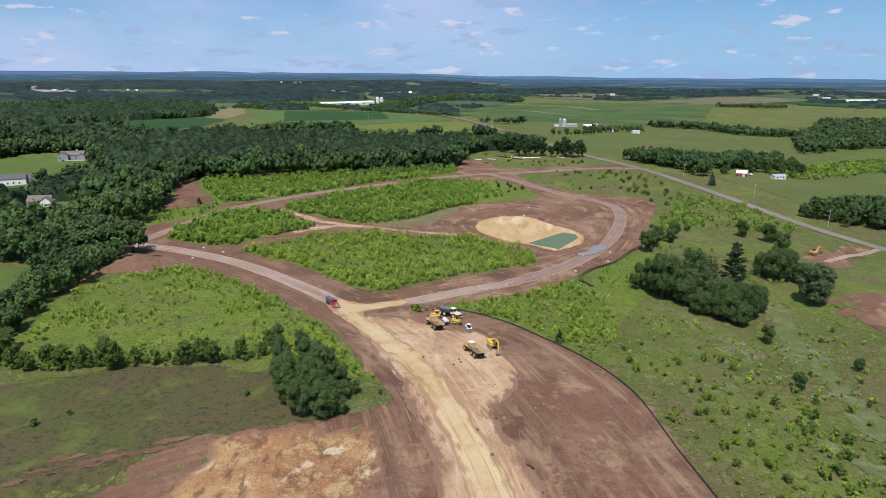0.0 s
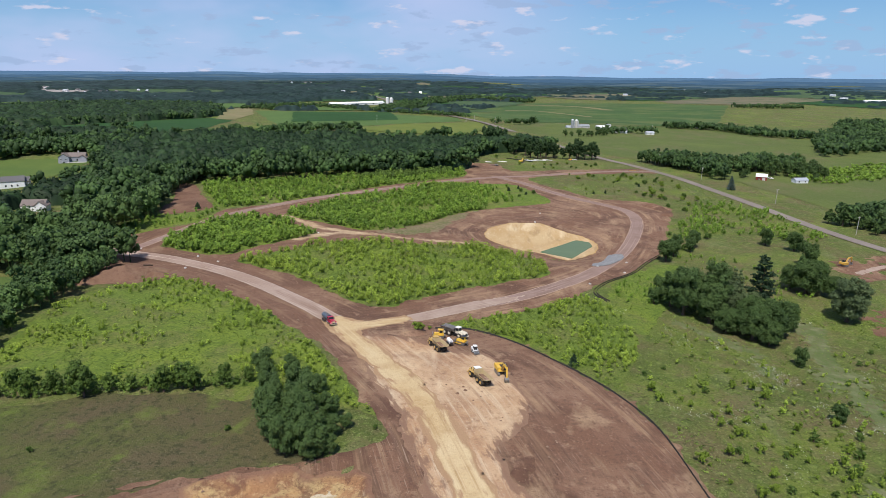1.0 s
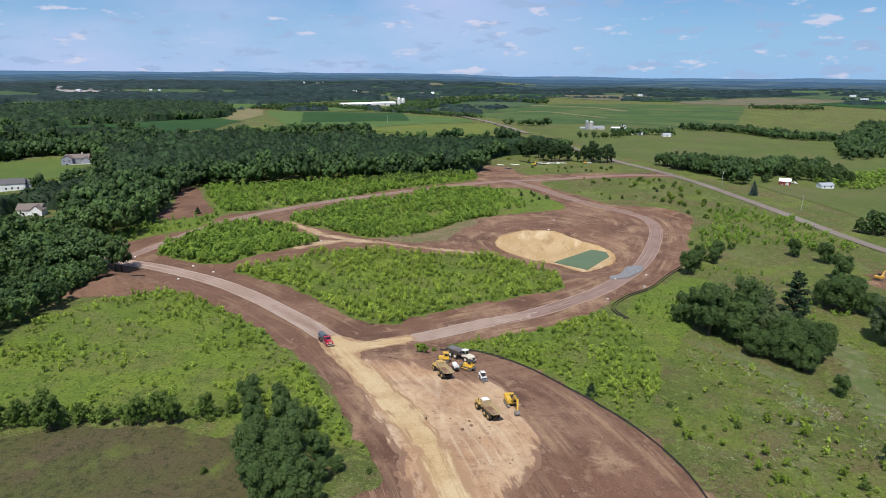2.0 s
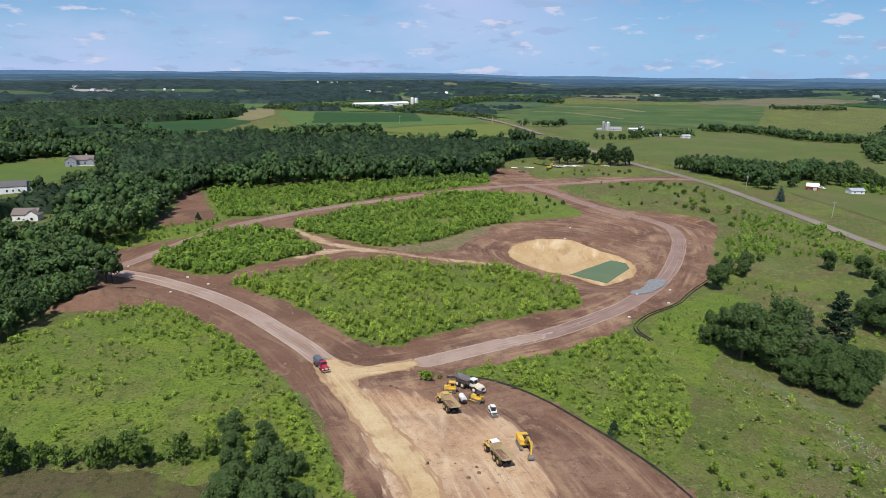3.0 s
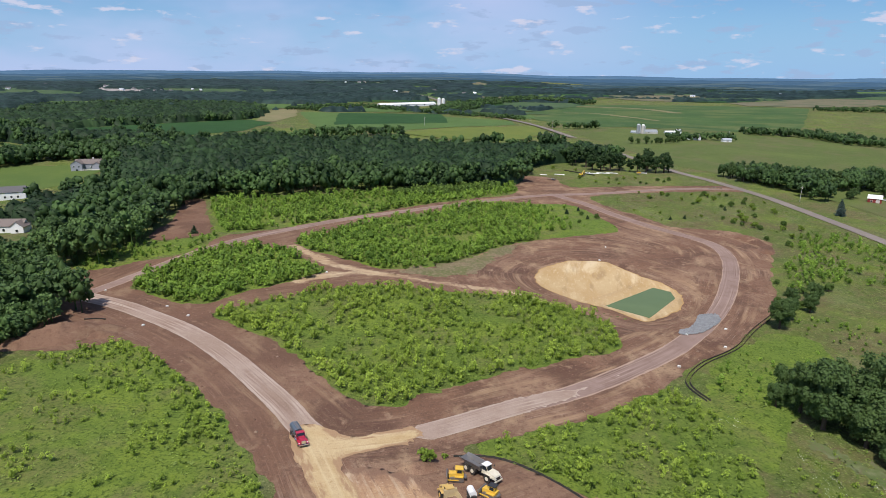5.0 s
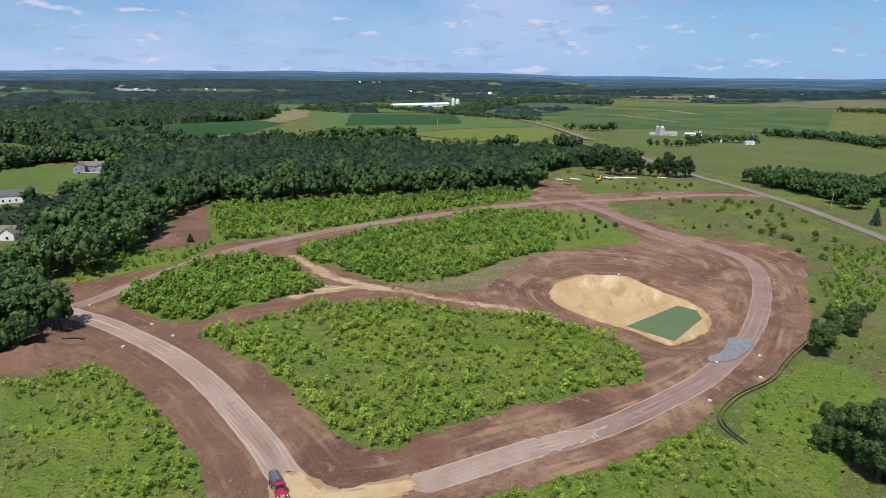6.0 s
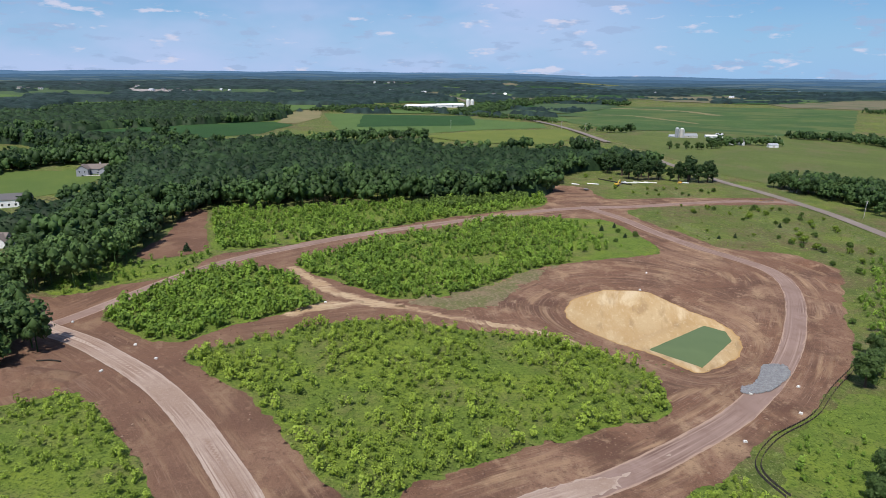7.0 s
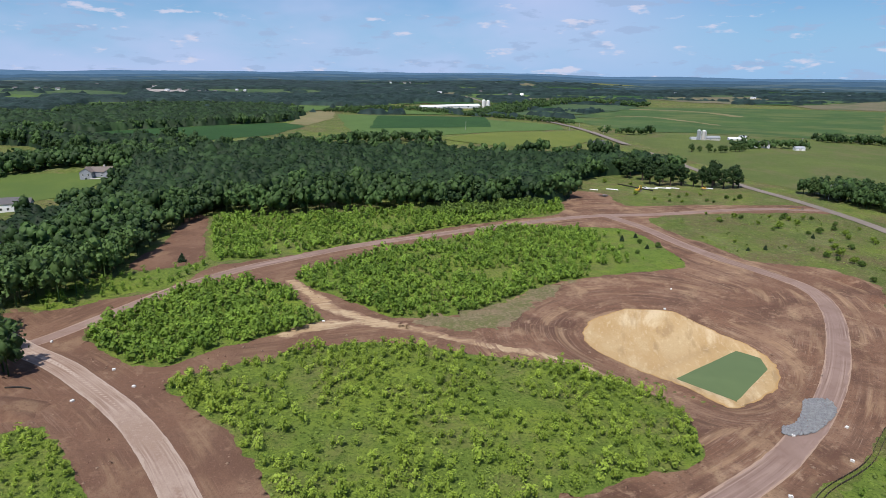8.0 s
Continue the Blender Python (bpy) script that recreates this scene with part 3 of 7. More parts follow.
def make_ground():
    out, back = [164.0], [-104.0]
    while out[-1] < 4700:
        out.append(out[-1] + max(4.0, 0.034 * out[-1]))
    while back[-1] > -4700:
        back.append(back[-1] - max(4.0, 0.034 * -back[-1]))
    out[-1], back[-1] = 4750, -4750
    xs = np.concatenate([back[::-1], np.arange(-100, 161, 2.5), out])
    out, back = [444.0], [57.0]
    while out[-1] < 4700:
        out.append(out[-1] + max(4.0, 0.016 * (out[-1] - 300)))
    while back[-1] > -1500:
        back.append(back[-1] - max(5.0, 0.08 * (60 - back[-1])))
    out[-1] = 4750
    ys = np.concatenate([back[::-1], np.arange(60, 441, 2.5), out])
    X, Y = np.meshgrid(xs, ys)
    Z = terrain(X, Y)
    me = mesh_of("ground", np.stack([X.ravel(), Y.ravel(), Z.ravel()], 1), grid_faces(len(xs), len(ys)))
    tagged(link_mesh("ground", me, M["meadow"], smooth=True), "rolling green meadow and farm country with patches of dry grass", "ground", kind="structure")


make_ground()


def make_ridge():
    """Hills on the skyline, one range behind the other, all round the north, hazed by their glow colours."""
    a = np.linspace(-1.25, 1.25, 700)
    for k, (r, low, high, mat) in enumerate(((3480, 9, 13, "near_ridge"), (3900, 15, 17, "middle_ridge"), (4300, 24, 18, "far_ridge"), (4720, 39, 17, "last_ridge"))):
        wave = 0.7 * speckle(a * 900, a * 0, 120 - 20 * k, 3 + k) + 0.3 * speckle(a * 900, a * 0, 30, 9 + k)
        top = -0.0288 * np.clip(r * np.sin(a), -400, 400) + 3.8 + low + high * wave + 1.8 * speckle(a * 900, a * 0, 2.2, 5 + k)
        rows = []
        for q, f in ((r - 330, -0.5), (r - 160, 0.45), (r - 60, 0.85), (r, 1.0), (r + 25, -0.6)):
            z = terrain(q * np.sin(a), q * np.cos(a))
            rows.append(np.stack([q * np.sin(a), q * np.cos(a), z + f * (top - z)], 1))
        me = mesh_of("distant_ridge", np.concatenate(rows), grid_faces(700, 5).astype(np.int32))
        tagged(link_mesh("distant_ridge", me, M[mat], smooth=True), "glowing backdrop of wooded hills in haze blue along the skyline", "hills", kind="structure")


make_ridge()

# ---- plan of the building site ----
ISLAND_A = rounded([(-24, 256), (-34, 257), (-43, 264), (-53, 275), (-70, 292), (-86, 303), (-102, 314), (-100, 323), (-92, 329), (-83, 337), (-79, 345), (-69, 351), (-58, 356), (-42, 360), (-17, 356), (15, 357), (40, 346), (44, 319), (40, 308), (19, 294), (-1, 278), (-16, 265)], n=4)
ISLAND_B = rounded([(-106, 416), (-94, 441), (-75, 471), (-51, 499), (-23, 529), (9, 542), (42, 549), (58, 522), (67, 487), (57, 472), (22, 452), (0, 430), (-16, 405), (-40, 384), (-54, 382), (-73, 393), (-90, 401)], n=4)
ISLAND_C = rounded([(-153, 346), (-148, 370), (-139, 394), (-128, 407), (-105, 401), (-80, 377), (-77, 369), (-87, 355), (-93, 350), (-101, 342), (-106, 333), (-110, 327), (-117, 324), (-134, 332)], n=4)
# outer edge of the stripped soil, clockwise from the pit in the south-west
SOIL_WEST = [(-120, 40), (-86, 104), (-76, 119), (-60, 136), (-46, 142), (-19, 153), (-17, 164), (-25, 177), (-37, 204), (-56, 230), (-74, 251), (-102, 276), (-120, 288), (-135, 277), (-152, 277), (-163, 306), (-182, 350), (-204, 364)]
SOIL_NORTH = [(-186, 359), (-165, 377), (-150, 393), (-145, 423), (-123, 442), (-103, 466), (-80, 492), (-49, 528), (-25, 550), (8, 584), (4, 652), (38, 656), (49, 617), (86, 631), (163, 657), (184, 657), (188, 638), (165, 632), (110, 612), (62, 583)]
SOIL_EAST = [(70, 548), (88, 526), (101, 500), (120, 499), (138, 495), (150, 472), (138, 437), (126, 405), (119, 379), (108, 354), (96, 339), (84, 321), (69, 306), (58, 293), (50, 282), (40, 271), (30, 261), (18, 254), (8, 247), (1, 241), (-3, 237), (3, 236), (22, 224), (33, 210), (48, 189), (55, 172), (58, 144), (60, 127), (66, 40)]
SOIL = rounded(SOIL_WEST + SOIL_NORTH + SOIL_EAST, n=3)
BASIN = rounded([(16, 388), (21, 400), (33, 413), (51, 416), (67, 402), (77, 390), (80, 375), (72, 357), (60, 345.5), (52, 352), (43, 360), (28, 371), (19, 377)], n=4)
LOOP = rounded([(-35, 233), (-19, 240), (-7, 249), (8, 262), (25, 275), (45, 295), (65, 318), (85, 350), (101, 385), (115, 430), (116, 460), (104, 480), (88, 498), (70, 526), (53, 558), (34, 582)], False, 6)
NORTH_ROAD = rounded([(34, 582), (7, 564), (-32, 530), (-66, 498), (-95, 470), (-120, 438), (-135, 416), (-147, 390), (-156, 363), (-164, 340), (-168, 333)], False, 6)
WEST_ROAD = rounded([(-200, 350), (-168, 333), (-144, 322), (-122.5, 309.5), (-105, 298.5), (-88, 285.5), (-74.5, 273), (-55.5, 253.5), (-44, 240), (-35, 233)], False, 6)
EAST_ROAD = rounded([(34, 582), (60, 592), (82, 604), (123, 628), (150, 640), (172, 644), (186, 646)], False, 6)
HAUL = rounded([(-43, 238), (-36, 226.5), (-29, 214.5), (-21, 200.5), (-8.5, 179.5), (-2, 162.5), (2.5, 148.5), (6, 137), (8.5, 127), (13, 105), (20, 60)], False, 6)
HIGHWAY = rounded([(-520, 2400), (-330, 2080), (-200, 1783), (-138, 1580), (14, 1224), (81, 983), (128, 810), (152, 730), (176, 678), (196, 620), (206, 572), (219, 497), (229, 430), (241, 383), (262, 330), (300, 250), (360, 120), (420, -60)], False, 8)


def soil_shape(x, y):
    d = to_shape(x, y, SOIL)
    for island in (ISLAND_A, ISLAND_B, ISLAND_C):
        d = np.maximum(d, -to_shape(x, y, island))
    return d + ragged(x, y, 1.3, 7.0, 1)


def strip_shape(line, half, wobble=0.5, seed=0, along=None):
    def shape(x, y):
        d, s = to_line(x, y, line)
        if along is not None:
            d = np.where((s < along[0]) | (s > along[1]), 9.0, d)
        return d - half + ragged(x, y, wobble, 5.0, seed)
    return shape


def area_shape(poly, wobble=0.8, size=6.0, seed=0):
    return lambda x, y: to_shape(x, y, poly) + ragged(x, y, wobble, size, seed)


sheet("soil", soil_shape, (-215, 40, 196, 664), 1.25, 0.07, M["soil"], 0.03, "stripped reddish-brown graded soil with tyre tracks", "bare soil", True)
def gravel_tongue(x, y):
    """Paler gravel spread on the start of the loop road, running out to a point."""
    d, s = to_line(x, y, LOOP)
    return d - 4.0 * (1 - ease(52, 92, s)) + np.clip(0.9 * (23 - s), 0, 9) + ragged(x, y, 1.3, 5.0, 2) * ease(46, 62, s)


sheet("gravel_road", gravel_tongue, (-40, 225, 50, 300), 1.0, 0.165, M["gravel"], 0.01, "pinkish-grey gravel loop road on the bare soil", "road", True)
sheet("gravel_road", strip_shape(LOOP, 3.9, 0.12, 2, (40, 900)), (-20, 235, 130, 590), 1.0, 0.14, M["dark_gravel"], 0.01, "brown packed gravel loop road round the basin", "road", True)
sheet("gravel_road", strip_shape(NORTH_ROAD, 3.4, 0.12, 3), (-180, 325, 45, 592), 1.0, 0.13, M["dark_gravel"], 0.01, "packed gravel road between two green thickets", "road", True)
sheet("gravel_road", strip_shape(WEST_ROAD, 4.0, 0.12, 4), (-210, 225, -25, 360), 1.0, 0.15, M["gravel"], 0.01, "pinkish-grey gravel road curving past the green field", "road", True)
sheet("gravel_road", strip_shape(EAST_ROAD, 3.6, 0.3, 5), (25, 575, 192, 656), 1.0, 0.125, M["dark_gravel"], 0.01, "gravel link road to the paved highway", "road", True)


def haul_shape(x, y):
    """The haul road: it widens towards the south and forks at the crossing, one arm onto the loop road."""
    d, s = to_line(x, y, HAUL)
    e, _ = to_line(x, y, LOOP[:13])
    a, b = d - 4.3 - 0.004 * s, e - 3.7 + np.where(x > -18, 1.2 * (x + 18), 0)
    h = np.clip(0.5 + 0.5 * (b - a) / 9, 0, 1)
    return b + h * (a - b) - 9 * h * (1 - h) + ragged(x, y, 0.9, 7.0, 6)


sheet("haul_road", haul_shape, (-55, 60, 35, 248), 1.0, 0.175, M["haul"], 0.01, "packed tan haul road scored by wheels", "road", True)
YARD = rounded([(-32, 222), (-19, 225), (-10, 219), (2, 213), (11, 213), (15, 206), (20, 190), (20.5, 176), (18, 167), (11.5, 157), (14, 151), (16, 143), (18, 135), (20, 128), (25, 100), (30, 60), (6, 60), (-3, 132), (-9, 152), (-17, 178), (-28, 202)], n=5)
sheet("yard", area_shape(YARD, 1.3, 7, 7), (-40, 55, 40, 232), 1.0, 0.125, M["yard"], 0.015, "scraped tan working yard where the machines are parked", "yard", True)
PIT = rounded([(-56, 128), (-56, 136), (-46, 140), (-28, 145.5), (-18, 147), (-14.5, 137), (-16, 119), (-22, 95), (-60, 80), (-70, 100)], n=5)
sheet("pit_floor", area_shape(PIT, 1.8, 8, 8), (-100, 70, -5, 160), 1.0, 0.15, M["orange"], 0.30, "orange and cream subsoil of a shallow pit", "pit")
sheet("basin_floor", area_shape(BASIN, 0.7, 6, 9), (8, 340, 92, 430), 1.0, 0.16, M["sand"], 0.04, "pale tan sand floor of the storm-water basin", "sand")
for _line, _half, _seed in (([(-103, 409), (-79, 385), (-59, 375), (-45, 373)], 3.6, 1), ([(-47, 374), (-30, 368), (-13, 364), (6, 362), (22, 356)], 2.2, 3), ([(-84, 357), (-74, 368), (-62, 374)], 3.4, 2)):
    sheet("sandy_track", strip_shape(rounded(_line, False, 5), _half, 1.2, 12 + _seed), (-112, 350, 30, 415), 1.0, 0.16, M["sandtrack"], 0.04, "tan sandy track between the green islands", "track", True)
sheet("highway", strip_shape(HIGHWAY, 4.2, 0.05, 10), (100, -40, 430, 1000), 2.0, 0.35, M["asphalt"], 0.0, "two-lane paved country highway", "road")
sheet("highway", strip_shape(HIGHWAY, 5.0, 0.05, 10, (0, 1560)), (-540, 985, 110, 2410), 5.0, 1.2, M["asphalt"], 0.0, "far stretch of the paved country highway", "road")
sheet("chalk_patch", area_shape(rounded([(-28, 137), (-26, 138.5), (-23, 138), (-23.5, 136), (-26.5, 135.5)], n=4), 1.2, 2.5, 22), (-36, 128, -16, 146), 0.6, 0.32, M["chalk"], 0.1, "pale chalky patch on the pit floor", "chalk")
for _k, _line in enumerate(([(-58, 139), (-74, 133), (-92, 127)], [(-55, 136.5), (-72, 130.5), (-90, 124)], [(-62, 135), (-78, 127), (-96, 118)])):
    sheet("wheel_track", strip_shape(rounded(_line, False, 5), 0.5, 1.1, 30 + _k), (-100, 112, -50, 145), 0.8, 0.16, M["soil"], 0.0, "wheel track worn through the dry grass", "track", True)
# thin straw-coloured grass west of the basin, bare ground by the eastern track
STRAW = rounded([(-44, 379), (-20, 400), (-2, 426), (14, 444), (4, 424), (-6, 398), (-10, 382), (-28, 376)], n=4)
sheet("straw_grass", area_shape(STRAW, 3.0, 7, 15), (-55, 365, 25, 455), 1.25, 0.15, M["straw"], 0.02, "thin straw-coloured grass between thicket and basin", "grass")
BARE_EAST = (rounded([(166, 256), (172, 272), (184, 284), (200, 282), (204, 262), (192, 240), (178, 232), (168, 240)], n=4), rounded([(186, 334), (196, 350), (214, 360), (232, 372), (236, 362), (222, 346), (205, 328)], n=4))
for _poly in BARE_EAST:
    sheet("bare_patch", area_shape(_poly, 6.5, 8, 16), (140, 215, 245, 382), 1.25, 0.10, M["soil"], 0.1, "patchy bare brown soil in the meadow", "bare soil")
for _line, _half in (([(140, 262), (132, 238), (126, 213), (124, 186), (119, 159), (114, 130)], 4.5), ([(98, 150), (112, 140), (128, 142)], 3.0), ([(88, 262), (97, 252), (106, 231), (104, 212), (93, 207)], 1.8)):
    sheet("pale_sedge", strip_shape(rounded(_line, False, 5), _half, 4.0, 33), (70, 115, 160, 280), 1.0, 0.08, M["sedge"], 0.0, "pale grey-green sedge in the damp meadow", "grass")
sheet("farm_track", strip_shape(rounded([(249, 366), (230, 352), (214, 344), (200, 334)], False, 5), 1.9, 0.4, 17), (190, 325, 258, 375), 1.0, 0.2, M["gravel"], 0.02, "gravel track leaving the highway", "track")
SLOPE = rounded([(-184, 413), (-192, 454), (-212, 508), (-202, 514), (-172, 457), (-157, 431), (-166, 414)], n=4)
sheet("cleared_slope", area_shape(SLOPE, 1.2, 6, 13), (-220, 400, -145, 522), 1.25, 0.10, M["soil"], 0.2, "cleared brown soil running up into the woods", "bare soil")
BARE = rounded([(-150, 160), (-122, 166), (-83, 176), (-51, 174), (-40, 160), (-32, 145), (-53, 138), (-66, 131), (-78, 116), (-92, 92), (-165, 92)], n=4)
sheet("dry_grass", area_shape(BARE, 4.0, 14, 14), (-170, 88, -20, 185), 1.5, 0.06, M["dry_meadow"], 0.0, "thin brownish dry grass above the pit", "grass")
# pond: a flat sheet of water in the basin's lower corner
POND = np.array([(41, 362), (70, 396), (81, 389), (81, 374), (62, 346)], float)


def make_pond():
    level = POND_LEVEL
    xs, ys = np.arange(40, 84, 1.0), np.arange(350, 398, 1.0)
    X, Y = np.meshgrid(xs, ys)
    D = to_shape(X, Y, POND)
    gy, gx = np.gradient(D, 1.0)
    out = (D > 0) & (D < 2)
    f = grid_faces(len(xs), len(ys))
    f = f[(D.ravel()[f] < 0).any(1)]
    X, Y = np.where(out, X - D * gx, X), np.where(out, Y - D * gy, Y)
    me = mesh_of("pond", np.stack([X.ravel(), Y.ravel(), np.full(X.size, level)], 1), f.astype(np.int32))
    tagged(link_mesh("pond", me, M["water"]), "still milky green water in the sand basin", "pond", kind="structure")


make_pond()


# ---- plants ----
def cards(rng, lobes, n, size, low=-0.6):
    """Leaf clumps: small bent four-sided sprays over the outside of some lobes (x, y, z, radius, height)."""
    lobes = np.array(lobes, float)
    w = lobes[:, 3] ** 1.6
    more = n * 7
    pick = rng.choice(len(lobes), more, p=w / w.sum())
    d = rng.normal(size=(more, 3))
    d /= np.linalg.norm(d, axis=1)[:, None]
    d[:, 2] = np.where(d[:, 2] < low, -d[:, 2], d[:, 2])
    c = lobes[pick]
    rad = c[:, [3, 3, 4]] * rng.uniform(0.72, 1.24, (more, 1))
    p = c[:, :3] + d * rad
    deep = np.zeros(len(p), bool)
    for lb in lobes:
        deep |= (((p - lb[:3]) / (lb[[3, 3, 4]] * 0.78)) ** 2).sum(1) < 1
    p, d = p[~deep][:n], d[~deep][:n]
    n = len(p)
    nor = 0.9 * d + rng.normal(size=(n, 3)) * 0.42 + (0, 0, 0.38)
    nor /= np.linalg.norm(nor, axis=1)[:, None]
    u = np.cross(nor, rng.normal(size=(n, 3)))
    u /= np.linalg.norm(u, axis=1)[:, None]
    v = np.cross(nor, u)
    s = size * rng.uniform(0.55, 1.35, (n, 1))
    q = []
    for a, b in ((-1, -0.25), (0.1, -1), (1, 0.2), (-0.15, 1)):
        j = rng.uniform(0.7, 1.3, (n, 2))
        q.append(p + s * (a * j[:, :1] * u + b * j[:, 1:] * v) - nor * s * rng.uniform(0, 0.35, (n, 1)))
    verts = np.stack(q, 1).reshape(-1, 3)
    return verts, np.arange(4 * n).reshape(-1, 4)


def cores(rng, lobes, seg=7, rings=4, size=0.72):
    """The dense inside of a crown: a lumpy ball in each lobe."""
    vs, fs, k = [], [], 0
    for x, y, z, r, h in lobes:
        t, f = np.meshgrid(np.arange(seg) / seg * 2 * np.pi, np.linspace(0.02, np.pi - 0.02, rings + 1))
        m = size * rng.uniform(0.86, 1.1, t.shape)
        vs.append(np.stack([x + r * m * np.sin(f) * np.cos(t), y + r * m * np.sin(f) * np.sin(t), z + h * m * np.cos(f)], -1).reshape(-1, 3))
        i, j = np.meshgrid(np.arange(rings), np.arange(seg), indexing="ij")
        a, b = (i * seg + j).ravel(), (i * seg + (j + 1) % seg).ravel()
        fs.append(k + np.stack([a, a + seg, b + seg, b], 1))
        k += t.size
    return np.concatenate(vs), np.concatenate(fs)


def joined(parts):
    vs, fs, k = [], [], 0
    for v, f in parts:
        vs.append(v)
        fs.append(f + k)
        k += len(v)
    return np.concatenate(vs), np.concatenate(fs)


def tube(a, b, ra, rb, seg=6):
    a, b = np.array(a, float), np.array(b, float)
    w = (b - a) / np.linalg.norm(b - a)
    u = np.cross(w, (0.3, 0.9, 0.1) if abs(w[2]) > 0.5 else (0, 0, 1))
    u /= np.linalg.norm(u)
    v = np.cross(w, u)
    t = np.arange(seg) / seg * 2 * np.pi
    ring = np.cos(t)[:, None] * u + np.sin(t)[:, None] * v
    i = np.arange(seg)
    j = (i + 1) % seg
    return np.concatenate([a + ra * ring, b + rb * ring]), np.stack([i, j, j + seg, i + seg], 1)


def crown_lobes(rng, radius, base, top, count, big=1.0):
    """Lobes of an uneven rounded crown between two heights."""
    mid, half = (base + top) / 2, (top - base) / 2
    out = [(0, 0, mid, radius * 0.5, half * 0.7)]
    for k in range(count):
        a = 2.4 * k + rng.uniform(-0.5, 0.5)
        h = rng.uniform(-0.75, 0.8)
        far = radius * math.sqrt(max(0.15, 1 - h * h)) * rng.uniform(0.45, 0.85)
        r = big * radius * rng.uniform(0.15, 0.34)
        out.append((far * math.cos(a), far * math.sin(a), mid + h * half * 0.84, r, r * rng.uniform(0.75, 1.0) * min(1.2, half / radius + 0.25)))
    return out


def trunk_of(rng, lobes, height, girth):
    vs = [tube((0, 0, -0.6), (0, 0, 0.5), girth * 1.5, girth), tube((0, 0, 0.5), (0.2, -0.1, height), girth, girth * 0.6)]
    for x, y, z, r, h in lobes[1:7]:
        vs.append(tube((0.1, 0, height * rng.uniform(0.55, 0.95)), (x * 0.9, y * 0.9, z), girth * 0.38, girth * 0.1, 5))
    return joined(vs)


def broadleaf(seed, radius, base, top, n, size, count=9):
    rng = np.random.default_rng(seed)
    lobes = crown_lobes(rng, radius, base, top, count)
    return lobes, joined([cores(rng, lobes), cards(rng, lobes, n, size)]), trunk_of(rng, lobes, (base + top) / 2, 0.03 * top + 0.08)


def white_pine(seed, top, n, size):
    """An old pine: level boughs of uneven reach in tiers, sky between them."""
    rng = np.random.default_rng(seed)
    lobes, limbs = [], []
    for k in range(12):
        h = 0.2 + 0.78 * (k + 0.5) / 12
        reach = 7.2 * (1.02 - h) ** 0.55 * (0.6 + 0.4 * min(1, h / 0.4))
        for b in range(4):
            a = b * 1.57 + k * 0.9 + rng.uniform(-0.4, 0.4)
            far = reach * rng.uniform(0.55, 1.1)
            z = top * h + rng.uniform(-0.3, 0.3)
            for s in (0.45, 0.72, 1.0):
                r = (0.9 + 0.55 * s) * (1.15 - 0.6 * h)
                lobes.append((s * far * math.cos(a), s * far * math.sin(a), z + 0.6 * s * s, r, 0.42 * r))
            limbs.append(tube((0, 0, z - 0.5), (far * math.cos(a), far * math.sin(a), z + 0.4), 0.09, 0.03, 4))
    lobes.append((0, 0, top, 0.5, 1.0))
    trunk = joined([tube((0, 0, -0.6), (0, 0, top * 0.98), 0.45, 0.06)] + limbs)
    return lobes, joined([cores(rng, lobes, 5, 2, 0.7), cards(rng, lobes, n, size, -0.5)]), trunk


def conifer(seed, radius, top, n, size, tiers=11, bare=0.1):
    """A conifer: tiers of drooping boughs, shorter towards the tip."""
    rng = np.random.default_rng(seed)
    lobes = []
    for k in range(tiers):
        h = bare + (1 - bare) * (k + 0.5) / tiers
        reach = radius * (1 - h) ** 0.8 + 0.25
        for b in range(5 if k < tiers - 2 else 3):
            a = b * 1.257 + k * 0.7 + rng.uniform(-0.3, 0.3)
            m = reach * rng.uniform(0.5, 0.8)
            lobes.append((m * math.cos(a), m * math.sin(a), top * h - 0.12 * m, reach * 0.42, top / tiers * 0.42))
        lobes.append((0, 0, top * h, reach * 0.4, top / tiers * 0.6))
    trunk = joined([tube((0, 0, -0.6), (0, 0, top * 0.97), 0.02 * top + 0.06, 0.03)])
    return lobes, joined([cores(rng, lobes, 5, 3, 0.75), cards(rng, lobes, n, size, -0.6)]), trunk


def tree(name, shape, mat, label, category, group=""):
    """A tree: an empty at its foot with trunk and crown. The first stands where it is put by place()."""
    root = new(name)
    link_mesh("trunk", mesh_of("trunk", *shape[2]), M["bark"], root)
    link_mesh("crown", mesh_of("crown", *shape[1]), mat, root)
    return tagged(root, label, category, group)


def stand_at(x, y, turn=0.0, size=1.0, tall=1.0, sink=0.0):
    return Matrix.LocRotScale((x, y, float(terrain(x, y)) - sink), Euler((0, 0, turn)), (size, size, size * tall))


def plant(first, spots, seed=0, low=0.85, high=1.2):
    """Put the first tree and copies of it at spots (x, y) or (x, y, size)."""
    rng = np.random.default_rng(seed + 77)
    for k, (x, y, *s) in enumerate(spots):
        m = stand_at(x, y, rng.uniform(0, 6.28), s[0] if s else rng.uniform(low, high), rng.uniform(0.9, 1.12))
        if k == 0:
            first.matrix_basis = m
        else:
            copy_thing(first, m)


